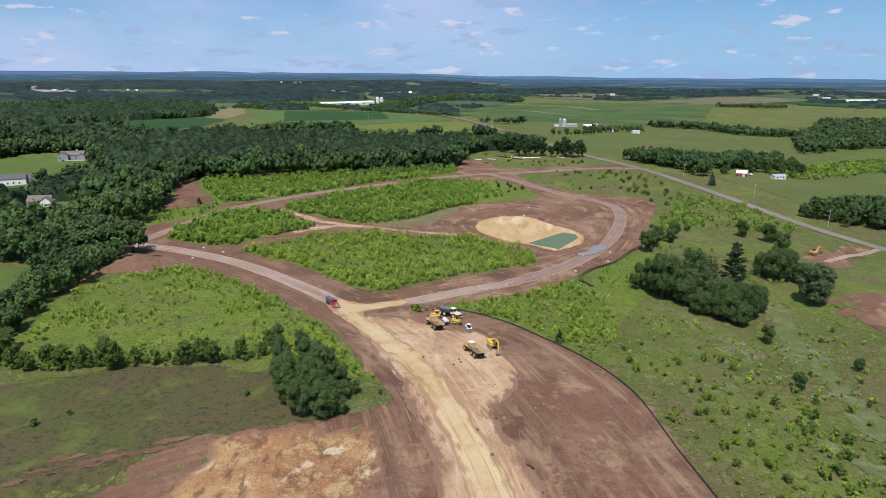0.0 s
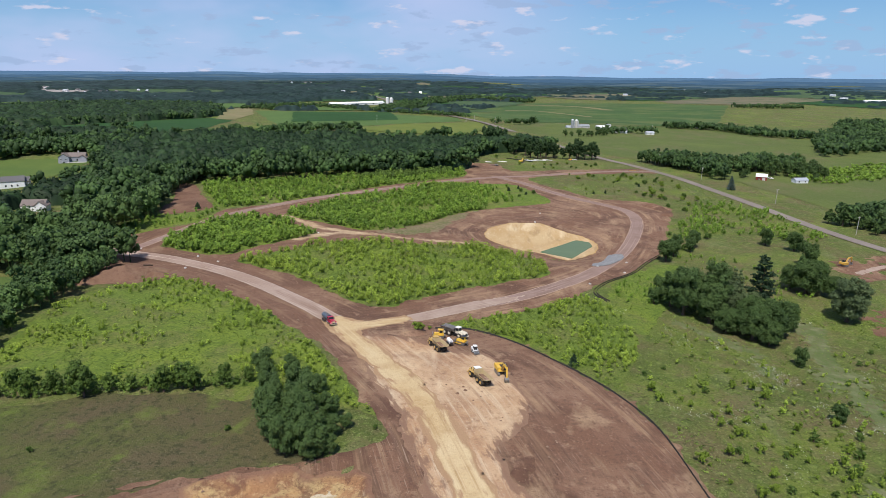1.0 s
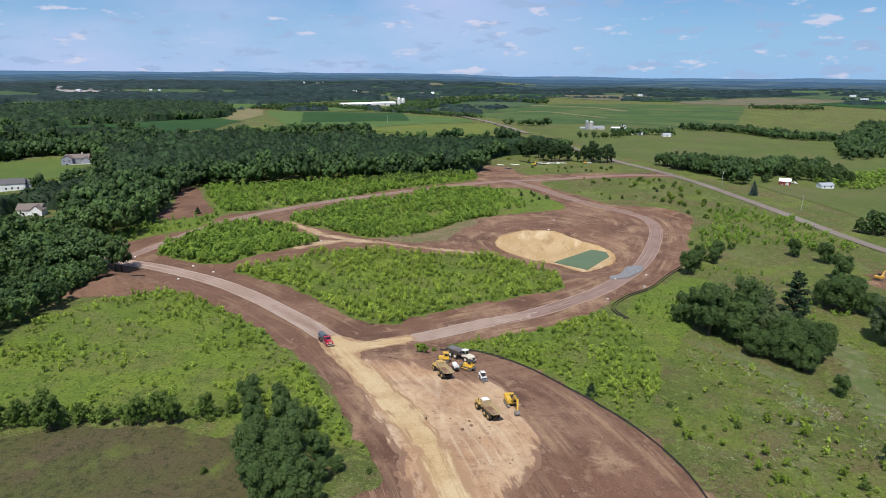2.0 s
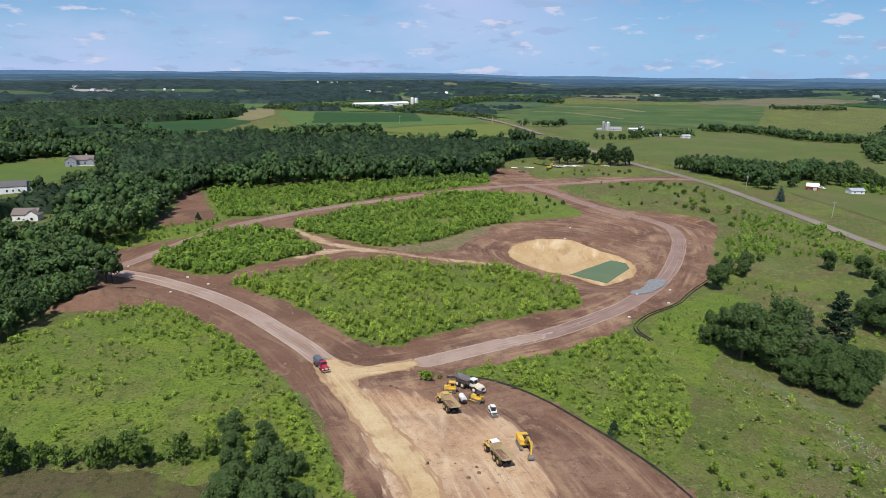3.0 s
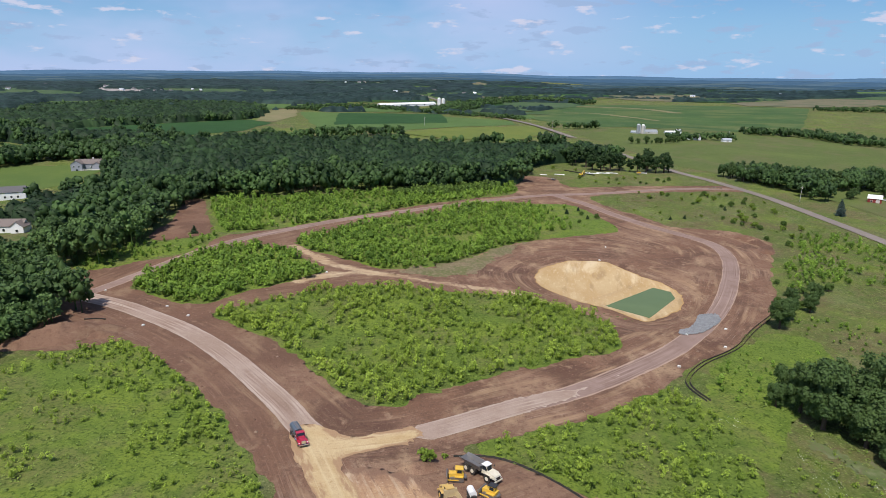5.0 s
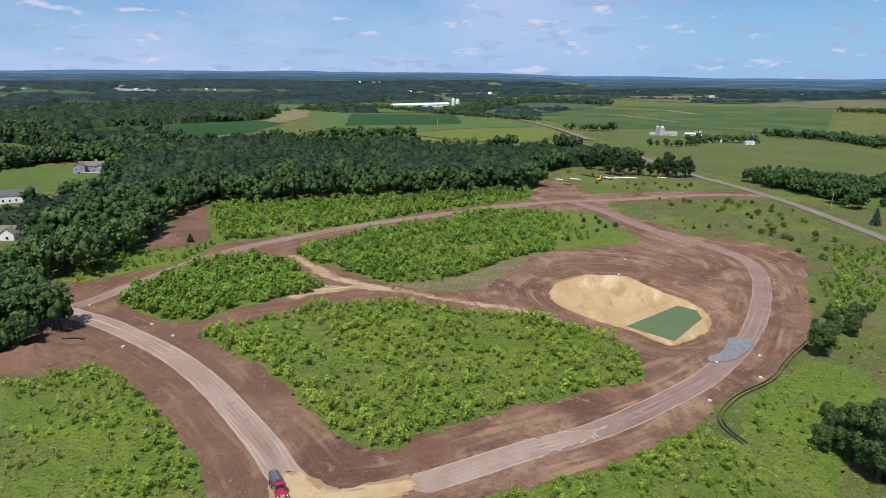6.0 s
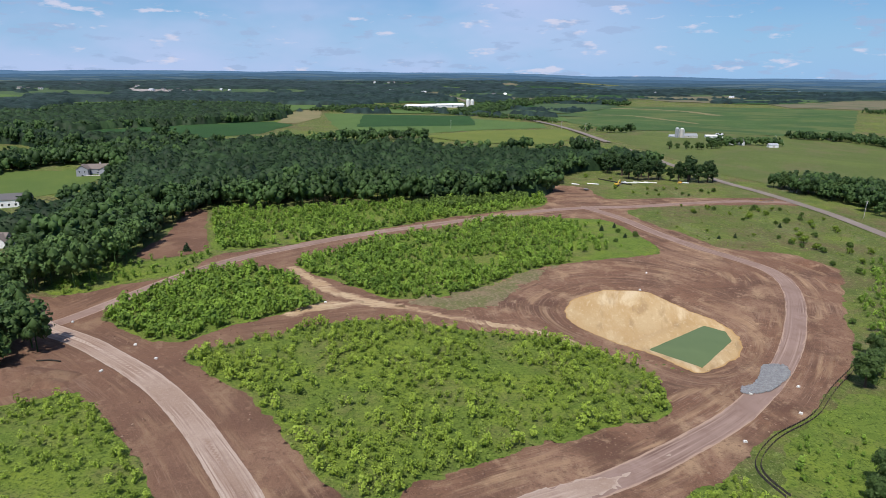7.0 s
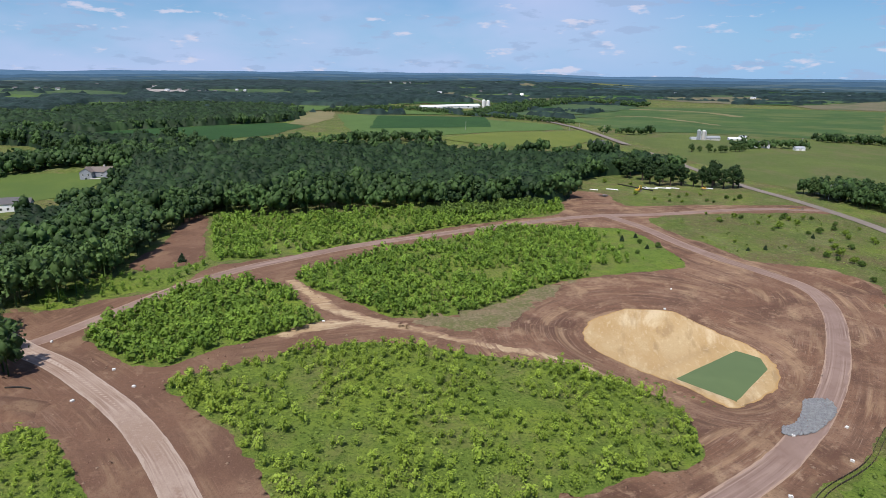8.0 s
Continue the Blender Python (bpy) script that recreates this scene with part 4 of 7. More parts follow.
def scatter(rng, poly, spacing, keep=None):
    """Uneven places inside a shape, about spacing apart."""
    p = np.array(poly)
    (x0, y0), (x1, y1) = p.min(0), p.max(0)
    X, Y = np.meshgrid(np.arange(x0, x1, spacing), np.arange(y0, y1, spacing))
    X = (X + rng.uniform(-0.5, 0.5, X.shape) * spacing).ravel()
    Y = (Y + rng.uniform(-0.5, 0.5, Y.shape) * spacing).ravel()
    ok = inside(X, Y, p)
    if keep is not None:
        ok &= keep(X, Y)
    return X[ok], Y[ok]


def mass(name, shapes, X, Y, sizes, tall, mat, label, category, seed=0, sink=0.0):
    """Very many plants in one object: templates set at places, each turned, sized and put on the ground."""
    rng = np.random.default_rng(seed)
    vs, fs, tones, k = [], [], [], 0
    pick = rng.integers(0, len(shapes), len(X))
    for s, (v, f) in enumerate(shapes):
        mine = np.flatnonzero(pick == s)
        if not len(mine):
            continue
        a = rng.uniform(0, 2 * np.pi, len(mine))[:, None]
        sz, tl = sizes[mine][:, None], (sizes * tall)[mine][:, None]
        x = (v[:, 0] * np.cos(a) - v[:, 1] * np.sin(a)) * sz + X[mine][:, None]
        y = (v[:, 0] * np.sin(a) + v[:, 1] * np.cos(a)) * sz + Y[mine][:, None]
        z = v[:, 2] * tl + (terrain(X[mine], Y[mine]) - sink)[:, None]
        vs.append(np.stack([x, y, z], -1).reshape(-1, 3))
        fs.append((f[None] + k + (np.arange(len(mine)) * len(v))[:, None, None]).reshape(-1, 4))
        k += len(mine) * len(v)
        tones.append(np.repeat(rng.random(len(mine)) ** 1.8, len(v)))
    me = mesh_of(name, np.concatenate(vs), np.concatenate(fs).astype(np.int32))
    me.attributes.new("tone", "FLOAT", "POINT").data.foreach_set("value", np.concatenate(tones).astype(np.float32))
    return tagged(link_mesh(name, me, mat, smooth=True), label, category, kind="stuff")


def on_grass(x, y, gap=1.0):
    return soil_shape(x, y) > gap


# templates
FINE, FOREST, FARTREE, BUSH, FARBUSH = [], [], [], [], []
for _k in range(6):
    _r = np.random.default_rng(300 + _k)
    _lobes = crown_lobes(_r, 5.9, 3.2, 14.5, 8, 1.35)
    FOREST.append(joined([cores(_r, _lobes, 5, 3, 0.92), cards(_r, _lobes, 56, 0.92), tube((0, 0, -1), (0, 0, 8), 0.25, 0.15, 4)]))
    _lobes = crown_lobes(_r, 5.9, 2.2, 14.5, 13, 1.25)
    FINE.append(joined([cores(_r, _lobes, 5, 2, 0.8), cards(_r, _lobes, 200, 0.56), tube((0, 0, -1), (0, 0, 8), 0.25, 0.15, 4)]))
    _lobes = crown_lobes(_r, 6.5, 1.0, 13.0, 5, 1.4)
    FARTREE.append(joined([cores(_r, _lobes[:4], 6, 3, 1.0), cards(_r, _lobes, 20, 1.1)]))
for _k in range(9):
    _r = np.random.default_rng(380 + _k)
    _tall = _r.uniform(2.2, 3.6)
    _lobes = [(_r.uniform(-0.6, 0.6), _r.uniform(-0.6, 0.6), _r.uniform(0.2, 0.85) * _tall, _r.uniform(0.3, 0.6), _r.uniform(0.3, 0.6)) for _ in range(9)]
    BUSH.append(joined([cores(_r, [(0, 0, 0.42 * _tall, 0.55, 0.36 * _tall)], 5, 3, 0.8), cards(_r, _lobes, 72, 0.178)]))
    FARBUSH.append(joined([cores(_r, [(0, 0, 0.45 * _tall, 0.6, 0.4 * _tall)], 5, 3, 0.85), cards(_r, _lobes, 28, 0.3)]))
WEED = []
for _k in range(6):
    _r = np.random.default_rng(400 + _k)
    _lobes = [(_r.uniform(-0.5, 0.5), _r.uniform(-0.5, 0.5), 0.12, _r.uniform(0.3, 0.55), _r.uniform(0.15, 0.4)) for _ in range(3)]
    WEED.append(cards(_r, _lobes, 9, 0.18))


def crown_tops(X, Y, cell, seed):
    """Rounded crowns side by side, one in each cell of a jittered grid: height from 0 to 1, and a tone for each crown."""
    i, j = np.floor(X / cell).astype(int), np.floor(Y / cell).astype(int)
    best, tone = np.full(X.shape, 0.30), np.zeros(X.shape)
    for di in (-1, 0, 1):
        for dj in (-1, 0, 1):
            p, q = i + di, j + dj
            at = lambda k: _lattice[(p + 31 * (seed + k)) % 256, (q + 57 * (seed + k)) % 256]
            far = np.hypot(X - (p + 0.1 + 0.8 * at(1)) * cell, Y - (q + 0.1 + 0.8 * at(2)) * cell) / (cell * (0.50 + 0.28 * at(3)))
            h = (0.66 + 0.34 * at(4)) * (0.32 + 0.68 * np.sqrt(np.clip(1 - far * far, 0, 1)))
            up = (h > best) & (far < 1)
            best, tone = np.where(up, h, best), np.where(up, at(5), tone)
    return best, tone


def canopy(name, shape, box, step, cell, tall, mat, label, seed=0, sprays=0, size=0.8):
    """The closed roof of a wood, a rounded crown for each tree, falling to the ground at its rim, with leaf sprays over it."""
    x0, y0, x1, y1 = box
    xs, ys = np.arange(x0, x1 + step, step), np.arange(y0, y1 + step, step)
    X, Y = np.meshgrid(xs, ys)
    rng = np.random.default_rng(900 + seed)
    X, Y = X + rng.uniform(-0.3, 0.3, X.shape) * step, Y + rng.uniform(-0.3, 0.3, X.shape) * step
    D = shape(X, Y)
    h, tone = crown_tops(X, Y, cell, seed)
    up = tall * h * (0.85 + 0.3 * speckle(X, Y, 45, seed)) + rng.uniform(-0.07, 0.07, X.shape) * tall
    Z = terrain(X, Y) + np.where(D < 0, np.minimum(up, tall * 0.45 + 1.3 * -D), -1.0)
    faces = grid_faces(len(xs), len(ys))
    faces = faces[(D.ravel()[faces] < 0).any(1)]
    used, back = np.unique(faces, return_inverse=True)
    v = np.stack([X.ravel(), Y.ravel(), Z.ravel()], 1)[used]
    faces, tone = back.reshape(-1, 4).astype(np.int32), tone.ravel()[used] ** 2.5
    if sprays:
        at = rng.choice(np.flatnonzero(D.ravel()[used] < 0), sprays)
        c = v[at] + rng.uniform(-0.6, 0.6, (sprays, 3)) * step + (0, 0, 0.3 * size)
        q = [c + size * rng.uniform(0.5, 1.2, (sprays, 1)) * (np.array(d) + rng.normal(size=(sprays, 3)) * 0.35) for d in ((-1, -0.3, 0), (0.2, -1, 0.1), (1, 0.2, 0), (-0.2, 1, -0.1))]
        faces = np.concatenate([faces, len(v) + np.arange(4 * sprays, dtype=np.int32).reshape(-1, 4)])
        v, tone = np.concatenate([v, np.stack(q, 1).reshape(-1, 3)]), np.concatenate([tone, np.repeat(tone[at], 4)])
    me = mesh_of(name, v, faces)
    me.attributes.new("tone", "FLOAT", "POINT").data.foreach_set("value", tone.astype(np.float32))
    return tagged(link_mesh(name, me, mat), label, "woodland", kind="stuff")


# ---- woods ----
WOOD_MAIN = rounded([(10, 616), (-28, 594), (-62, 570), (-95, 555), (-127, 541), (-156, 524), (-197, 514), (-203, 490), (-193, 440), (-181, 400), (-177, 384), (-187, 362), (-212, 360), (-232, 420), (-262, 490), (-300, 560), (-330, 600), (-345, 625), (-390, 690), (-320, 730), (-270, 800), (-200, 775), (-120, 812), (-66, 790), (-14, 810), (40, 832), (100, 815), (112, 775), (66, 752), (30, 724), (18, 680)], n=3)
WOOD_WEST = rounded([(-205, 366), (-184, 340), (-160, 320), (-151, 309), (-152, 294), (-180, 289), (-200, 291), (-300, 296), (-420, 300), (-420, 420), (-330, 470), (-300, 535), (-258, 490), (-230, 420)], n=3)
WOOD_BACK = rounded([(-545, 727), (-463, 700), (-400, 690), (-330, 735), (-390, 780), (-500, 764), (-560, 810), (-700, 800), (-760, 700), (-640, 640)], n=3)
# treeless circles round houses and on the camera's sight lines to them
CLEARINGS = [((-262, 420), 19), ((-244, 396), 12), ((-322, 497), 12), ((-356, 530), 24), ((-257, 414), 14), ((-249, 403), 11), ((-345, 520), 17), ((-334, 508), 13), ((-290, 542), 8), ((-346, 606), 13), ((-268, 424), 17), ((-300, 505), 14), ((-372, 640), 26), ((-340, 612), 14), ((-355, 520), 34), ((-290, 690), 9)]


def make_woods():
    rng = np.random.default_rng(21)
    clear = lambda x, y: np.all([np.hypot(x - c[0], y - c[1]) > r for c, r in CLEARINGS], 0)
    for k, (poly, sp) in enumerate(((WOOD_MAIN, 7.9), (WOOD_WEST, 7.6), (WOOD_BACK, 9.0))):
        X, Y = scatter(rng, poly, sp, clear)
        sizes = rng.uniform(0.65, 1.3, len(X)) * (0.9 + 0.3 * speckle(X, Y, 40, k))
        # trees kept low on the camera's sight lines to two houses
        for line in ([(-266, 418), (-226, 366)], [(-353, 522), (-306, 456)]):
            sizes = np.where(to_line(X, Y, np.array(line, float))[0] < 13, 0.4 * sizes, sizes)
        close = (np.hypot(X + 130, Y - 330) < 105 + 20 * speckle(X, Y, 60, 2)) & (X > -225)
        front = ((np.hypot(X + 60, Y - 400) < 190 + 40 * speckle(X, Y, 60, 2)) | ((Y < 330) & (X > -260))) & ~close
        rim = ~front & ~close & (-to_shape(X, Y, poly) < 9)
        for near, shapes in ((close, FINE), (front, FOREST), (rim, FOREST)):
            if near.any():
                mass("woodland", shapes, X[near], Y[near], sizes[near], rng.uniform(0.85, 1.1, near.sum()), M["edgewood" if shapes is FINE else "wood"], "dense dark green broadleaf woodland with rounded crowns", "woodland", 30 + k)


    # the same lines from camera to houses, left out of the canopy
    sight_lines = [np.array(line, float) for line in ([(-266, 418), (-226, 366)], [(-353, 522), (-306, 456)])]

    def inner(poly):
        def shape(x, y):
            d = np.maximum(to_shape(x, y, poly) + 3, 178 + 40 * speckle(x, y, 60, 2) - np.hypot(x + 60, y - 400))
            for (cx, cy), r in CLEARINGS:
                d = np.maximum(d, r - np.hypot(x - cx, y - cy))
            for line in sight_lines:
                d = np.maximum(d, 14 - to_line(x, y, line)[0])
            return d
        return shape

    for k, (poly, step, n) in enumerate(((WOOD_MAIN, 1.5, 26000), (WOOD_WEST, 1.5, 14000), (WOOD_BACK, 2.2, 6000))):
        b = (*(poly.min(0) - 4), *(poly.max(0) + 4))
        canopy("woodland_canopy", inner(poly), b, step, 9.5, 14.5, M["canopy"], "closed green canopy of rounded broadleaf crowns, darkened for gap shade", 3 + k, n, 0.9)


make_woods()
# old field trees grown together between the western field and the lawn
BELT_WEST = rounded([(-132, 174), (-141, 192), (-151, 226), (-152, 250), (-152, 274), (-154, 296), (-168, 298), (-184, 292), (-176, 282), (-171, 262), (-165, 240), (-160, 215), (-153, 190), (-144, 168)], n=3)
_r = np.random.default_rng(24)
_x, _y = scatter(_r, BELT_WEST, 5.4)
mass("tree_belt", FINE, _x, _y, _r.uniform(0.5, 0.88, len(_x)) * (0.85 + 0.25 * speckle(_x, _y, 25, 4)), _r.uniform(0.85, 1.1, len(_x)), M["edgewood"], "close belt of dark green trees beside the field", "tree belt", 39)

# ---- thickets on the site ----
FIELD_WEST = rounded([(-18, 168), (-27, 178), (-39, 204), (-58, 230), (-76, 251), (-104, 276), (-120, 287), (-134, 275), (-148, 262), (-146, 232), (-140, 200), (-132, 180), (-60, 184), (-40, 176)], n=4)
STRIP_NORTH = rounded([(-152, 430), (-140, 434), (-121, 446), (-101, 470), (-78, 496), (-47, 532), (-23, 554), (4, 582), (4, 606), (-28, 590), (-62, 566), (-95, 551), (-127, 537), (-156, 520), (-190, 505), (-165, 455)], n=4)
STRIP_WEST = rounded([(-196, 372), (-180, 364), (-166, 381), (-152, 396), (-150, 424), (-164, 412), (-180, 400)], n=4)
NEAR_FENCE = rounded([(0, 237), (20, 228), (35, 212), (46, 198), (58, 214), (66, 240), (66, 262), (54, 283), (36, 273), (10, 256)], n=4)
EAST_BANK = rounded([(126, 378), (140, 396), (162, 402), (190, 392), (216, 396), (224, 420), (216, 462), (204, 500), (176, 492), (156, 462), (140, 428)], n=4)


MEADOW_EAST = rounded([(66, 90), (60, 130), (56, 180), (40, 205), (66, 225), (70, 262), (66, 276), (76, 308), (100, 330), (140, 320), (165, 280), (170, 200), (150, 100)], n=3)
PASTURE = rounded([(64, 580), (90, 530), (103, 504), (140, 500), (155, 470), (142, 435), (130, 395), (180, 380), (224, 400), (205, 530), (190, 600), (165, 628), (110, 608)], n=3)


for _poly, _label in ((ISLAND_A, "lush grass of the central island"), (ISLAND_B, "lush grass of the northern island"), (ISLAND_C, "lush grass of the western island"), (FIELD_WEST, "weedy lush grass of the western field"), (STRIP_NORTH, "grass strip below the woods"), (STRIP_WEST, "grass strip beside the road"), (rounded([(60, 262), (72, 300), (92, 325), (104, 336), (116, 330), (110, 304), (95, 290), (82, 266), (70, 245)], n=4), "bright grass below the silt fence"), (NEAR_FENCE, "green grass behind the silt fence")):
    _b = (*(_poly.min(0) - 4), *(_poly.max(0) + 4))
    sheet("grass_patch", (lambda q: lambda x, y: np.maximum(to_shape(x, y, q) - 1.0 + ragged(x, y, 1.5, 8, 21), -soil_shape(x, y) - 0.4))(_poly), _b, 1.5, 0.05, M["lush"], 0.0, _label, "grass")


def make_thickets():
    rng = np.random.default_rng(5)
    todo = [
        (ISLAND_A, 2.6, 0.66, (0.6, 1.5), "bright green saplings and weeds on a grassy island"),
        (ISLAND_B, 2.8, 0.68, (0.9, 1.7), "dense bright green sapling thicket between the roads"),
        (ISLAND_C, 2.7, 0.9, (1.0, 1.8), "dense bright green sapling thicket beside the gravel road"),
        (FIELD_WEST, 2.4, 0.42, (0.35, 1.05), "low yellow-green scrub over a weedy field"),
        (STRIP_NORTH, 3.0, 0.72, (0.9, 1.9), "green thicket along the wood's edge"),
        (STRIP_WEST, 3.2, 0.5, (0.7, 1.4), "green scrub between road and woods"),
        (NEAR_FENCE, 2.3, 0.66, (0.4, 1.15), "yellow-green scrub behind the silt fence"),
        (EAST_BANK, 4.0, 0.62, (0.7, 1.6), "scattered green scrub on the bank below the highway"),
    ]
    todo.append((rounded([(90, 118), (112, 116), (120, 140), (112, 165), (100, 182), (92, 160)], n=4), 3.4, 0.45, (0.6, 1.4), "patch of green bushes in the meadow"))
    todo.append((rounded([(68, 268), (70, 296), (96, 326), (116, 352), (150, 345), (172, 310), (140, 290), (112, 292), (86, 284)], n=4), 3.4, 0.42, (0.3, 0.95), "low dark green scrub below the silt fence"))
    todo.append((rounded([(60, 190), (72, 240), (84, 262), (104, 244), (118, 232), (150, 240), (160, 215), (130, 170), (100, 190)], n=4), 4.4, 0.4, (0.3, 0.9), "scattered green scrub in the rough meadow"))
    for k, (poly, sp, share, (low, high), label) in enumerate(todo):
        X, Y = scatter(rng, poly, sp, lambda x, y: on_grass(x, y, 0.8))
        patchy = speckle(X, Y, 18, 50 + k) * 0.35 + speckle(X, Y, 6, 60 + k) * 0.35 + rng.random(len(X)) * 0.3
        edge = -to_shape(X, Y, poly)
        if k == 0:
            patchy = patchy + 0.30 * np.exp(-edge / 7)
        if k == 1:
            patchy = patchy - 0.5 * ease(5, 60, X)
        if k == 3:
            patchy = patchy + 0.55 * np.exp(-np.maximum(to_line(X, Y, np.vstack([WEST_ROAD, HAUL]))[0] - 10, 0) / 12)
        cut = np.quantile(patchy, 1 - share)
        ok = patchy > cut
        X, Y = X[ok], Y[ok]
        sizes = rng.uniform(low, high, len(X)) * (0.8 + 0.4 * speckle(X, Y, 12, 70 + k)) * (1 + 0.2 * np.exp(-edge[ok] / 5))
        mass("thicket", FARBUSH if k in (1, 2, 4, 7, 9, 10) else BUSH, X, Y, sizes, rng.uniform(0.8, 1.15, len(X)), M["thicket" if k in (1, 2, 4, 5, 7, 9) else "brush"], label, "shrubs", 90 + k)
    # a rounded darker stand at the wood's edge
    dome = rounded([(-78, 545), (-45, 556), (-10, 584), (-8, 600), (-30, 592), (-62, 568)], n=4)
    X, Y = scatter(rng, dome, 2.9)
    mass("thicket", FARBUSH, X, Y, rng.uniform(1.5, 2.2, len(X)), rng.uniform(0.9, 1.2, len(X)), M["hedge"], "rounded dense stand of young trees at the wood's edge", "shrubs", 139)
    # hedge between the western field and the dry grass
    line = rounded([(-140, 178), (-120, 176), (-100, 177), (-80, 180), (-60, 184)], False, 5)
    X, Y = scatter(rng, np.array([(-145, 168), (-50, 168), (-50, 192), (-145, 192)], float), 2.2, lambda x, y: to_line(x, y, line)[0] < 5.5 * speckle(x, y, 9, 44))
    mass("hedge", BUSH, X, Y, rng.uniform(0.7, 1.5, len(X)), rng.uniform(0.8, 1.1, len(X)), M["hedge"], "uneven green hedgerow between two fields", "hedge", 140)
    # weeds in the open grass
    for k, (poly, sp) in enumerate(((ISLAND_A, 2.0), (FIELD_WEST, 2.6), (NEAR_FENCE, 2.2), (MEADOW_EAST, 2.6), (PASTURE, 4.0))):
        X, Y = scatter(rng, poly, sp, lambda x, y: on_grass(x, y, 0.3))
        mass("weeds", WEED, X, Y, rng.uniform(0.5, 1.5, len(X)) * (0.5 + speckle(X, Y, 7, 130 + k)), rng.uniform(0.5, 1.1, len(X)), M["weed"], "knee-high green weeds", "weeds", 120 + k)


make_thickets()

# ---- single trees and shrubs ----
plant(tree("poplar_tree", broadleaf(1, 4.5, 0.1, 10.5, 4300, 0.185, 40), M["poplar"], "dense dark green poplar in a clump by the pit", "tree", "trees by the pit"),
      [(-31, 148, 0.85), (-37, 149, 0.95), (-33, 154, 1.0), (-41, 155, 1.05), (-36, 160, 1.1), (-28, 157, 0.65), (-44, 162, 1.05), (-37, 168, 1.15), (-46, 169, 0.9), (-30, 165, 0.7), (-48, 176, 0.8), (-40, 176, 1.0), (-51, 184, 0.7), (-54, 191, 0.8), (-45, 188, 0.65), (-27, 150, 0.5), (-25, 161, 0.45), (-35, 178, 0.6)], 1)
plant(tree("hedge_tree", broadleaf(2, 3.1, 0.1, 8.0, 1100, 0.24, 27), M["hedge"], "small green broadleaf tree in a hedgerow", "tree", "hedgerow trees"),
      [(-127, 176), (-122, 174), (-118, 178), (-112, 175), (-106, 176), (-100, 177), (-97, 174), (-92, 178, 0.7), (-86, 178, 0.6), (-77, 177, 0.95), (-73, 180, 1.1), (-69, 178, 0.9), (-62, 182, 0.8), (-56, 184, 0.6), (-134, 182, 1.2), (-138, 190, 1.1), (-145, 205, 0.9), (-149, 222, 0.9), (-133, 170), (-140, 175), (-150, 182)], 2)
plant(tree("grove_tree", broadleaf(3, 6.3, 0.2, 16.5, 6400, 0.26, 56), M["oak"], "large dark green tree in a meadow grove", "tree", "meadow grove"), [(112, 250, 0.95), (122, 254, 1.08), (104, 255, 0.8), (129, 260, 0.8), (116, 245, 0.75), (115, 259, 1.05), (157, 301, 1.25), (164, 307, 1.0), (153, 307, 0.85), (166, 297, 0.7)], 3)
plant(tree("grove_maple", broadleaf(17, 5.6, 0.2, 18.0, 6400, 0.255, 52), M["poplar"], "full green maple-like tree in the meadow grove", "tree", "meadow grove"), [(93, 271, 1.15), (101, 264, 0.9), (98, 280, 0.9), (105, 272, 1.05), (90, 279, 0.7)], 17)
plant(tree("willow_tree", broadleaf(4, 6.0, 0.2, 16.0, 6400, 0.24, 52), M["willow"], "grey-green willow-like tree in the meadow", "tree"), [(110, 275, 1.0), (158, 270, 1.25), (118, 268, 0.85)], 4)
plant(tree("pine_tree", white_pine(5, 24.0, 3600, 0.36), M["pine"], "tall dark pine with layered boughs", "tree"), [(123, 271, 1.0)], 5)
plant(tree("dead_top_spruce", conifer(15, 3.4, 14.0, 700, 0.3, 11, 0.1), M["willow"], "thin grey-green spruce in the meadow grove", "tree", "thin spruces"), [(110, 282, 1.2), (115, 278, 1.25), (119, 282, 1.0)], 15)
plant(tree("spruce_tree", conifer(6, 3.6, 13.0, 700, 0.42, 12, 0.02), M["bluespruce"], "blue-grey spruce beside the highway", "tree"), [(226, 562, 1.0), (330, 660, 0.7)], 6)
plant(tree("bank_tree", broadleaf(7, 3.3, 0.1, 7.6, 2200, 0.2, 34), M["oak"], "round dark green small tree in the meadow", "tree", "small meadow trees"), [(107, 342, 1.5), (114, 352, 0.7), (88, 287, 0.8), (84, 281, 0.65), (119, 228, 0.55), (178, 342, 1.1), (186, 372, 0.95), (175, 382, 0.8), (120, 366, 0.7), (131, 372, 0.8), (126, 362, 0.6), (110, 188, 0.5), (139, 205, 0.4)], 7)
plant(tree("roadside_tree", broadleaf(8, 6.0, 0.3, 14.0, 600, 0.66, 14), M["oak"], "dark green broadleaf tree beside the highway", "tree", "highway trees"),
      [(196, 703), (203, 694), (211, 688), (220, 682), (228, 676), (237, 668), (245, 664), (254, 660), (250, 650), (263, 664), (274, 668), (285, 672), (268, 680), (232, 690), (300, 668), (312, 672), (322, 664), (356, 712), (344, 640), (330, 630, 0.7), (250, 440), (258, 432), (266, 424), (276, 414), (270, 440), (284, 430), (292, 415), (300, 440), (288, 452), (310, 420), (316, 445), (200, 710), (208, 704), (216, 700), (224, 695), (240, 684), (248, 676), (256, 672), (276, 684), (292, 684), (306, 684), (318, 680), (330, 676), (340, 668), (350, 656), (362, 700), (296, 646, 1.05), (304, 652, 1.2), (313, 648, 1.15), (322, 640, 1.1), (334, 648, 1.0), (346, 660, 1.1), (330, 660, 1.2), (318, 626, 0.6), (326, 622, 0.5), (262, 628, 0.7), (268, 634, 0.8), (262, 444), (276, 428), (282, 444), (294, 428), (304, 430), (322, 430), (330, 450), (244, 446, 0.7), (258, 418, 0.6)], 8, 0.75, 1.1)
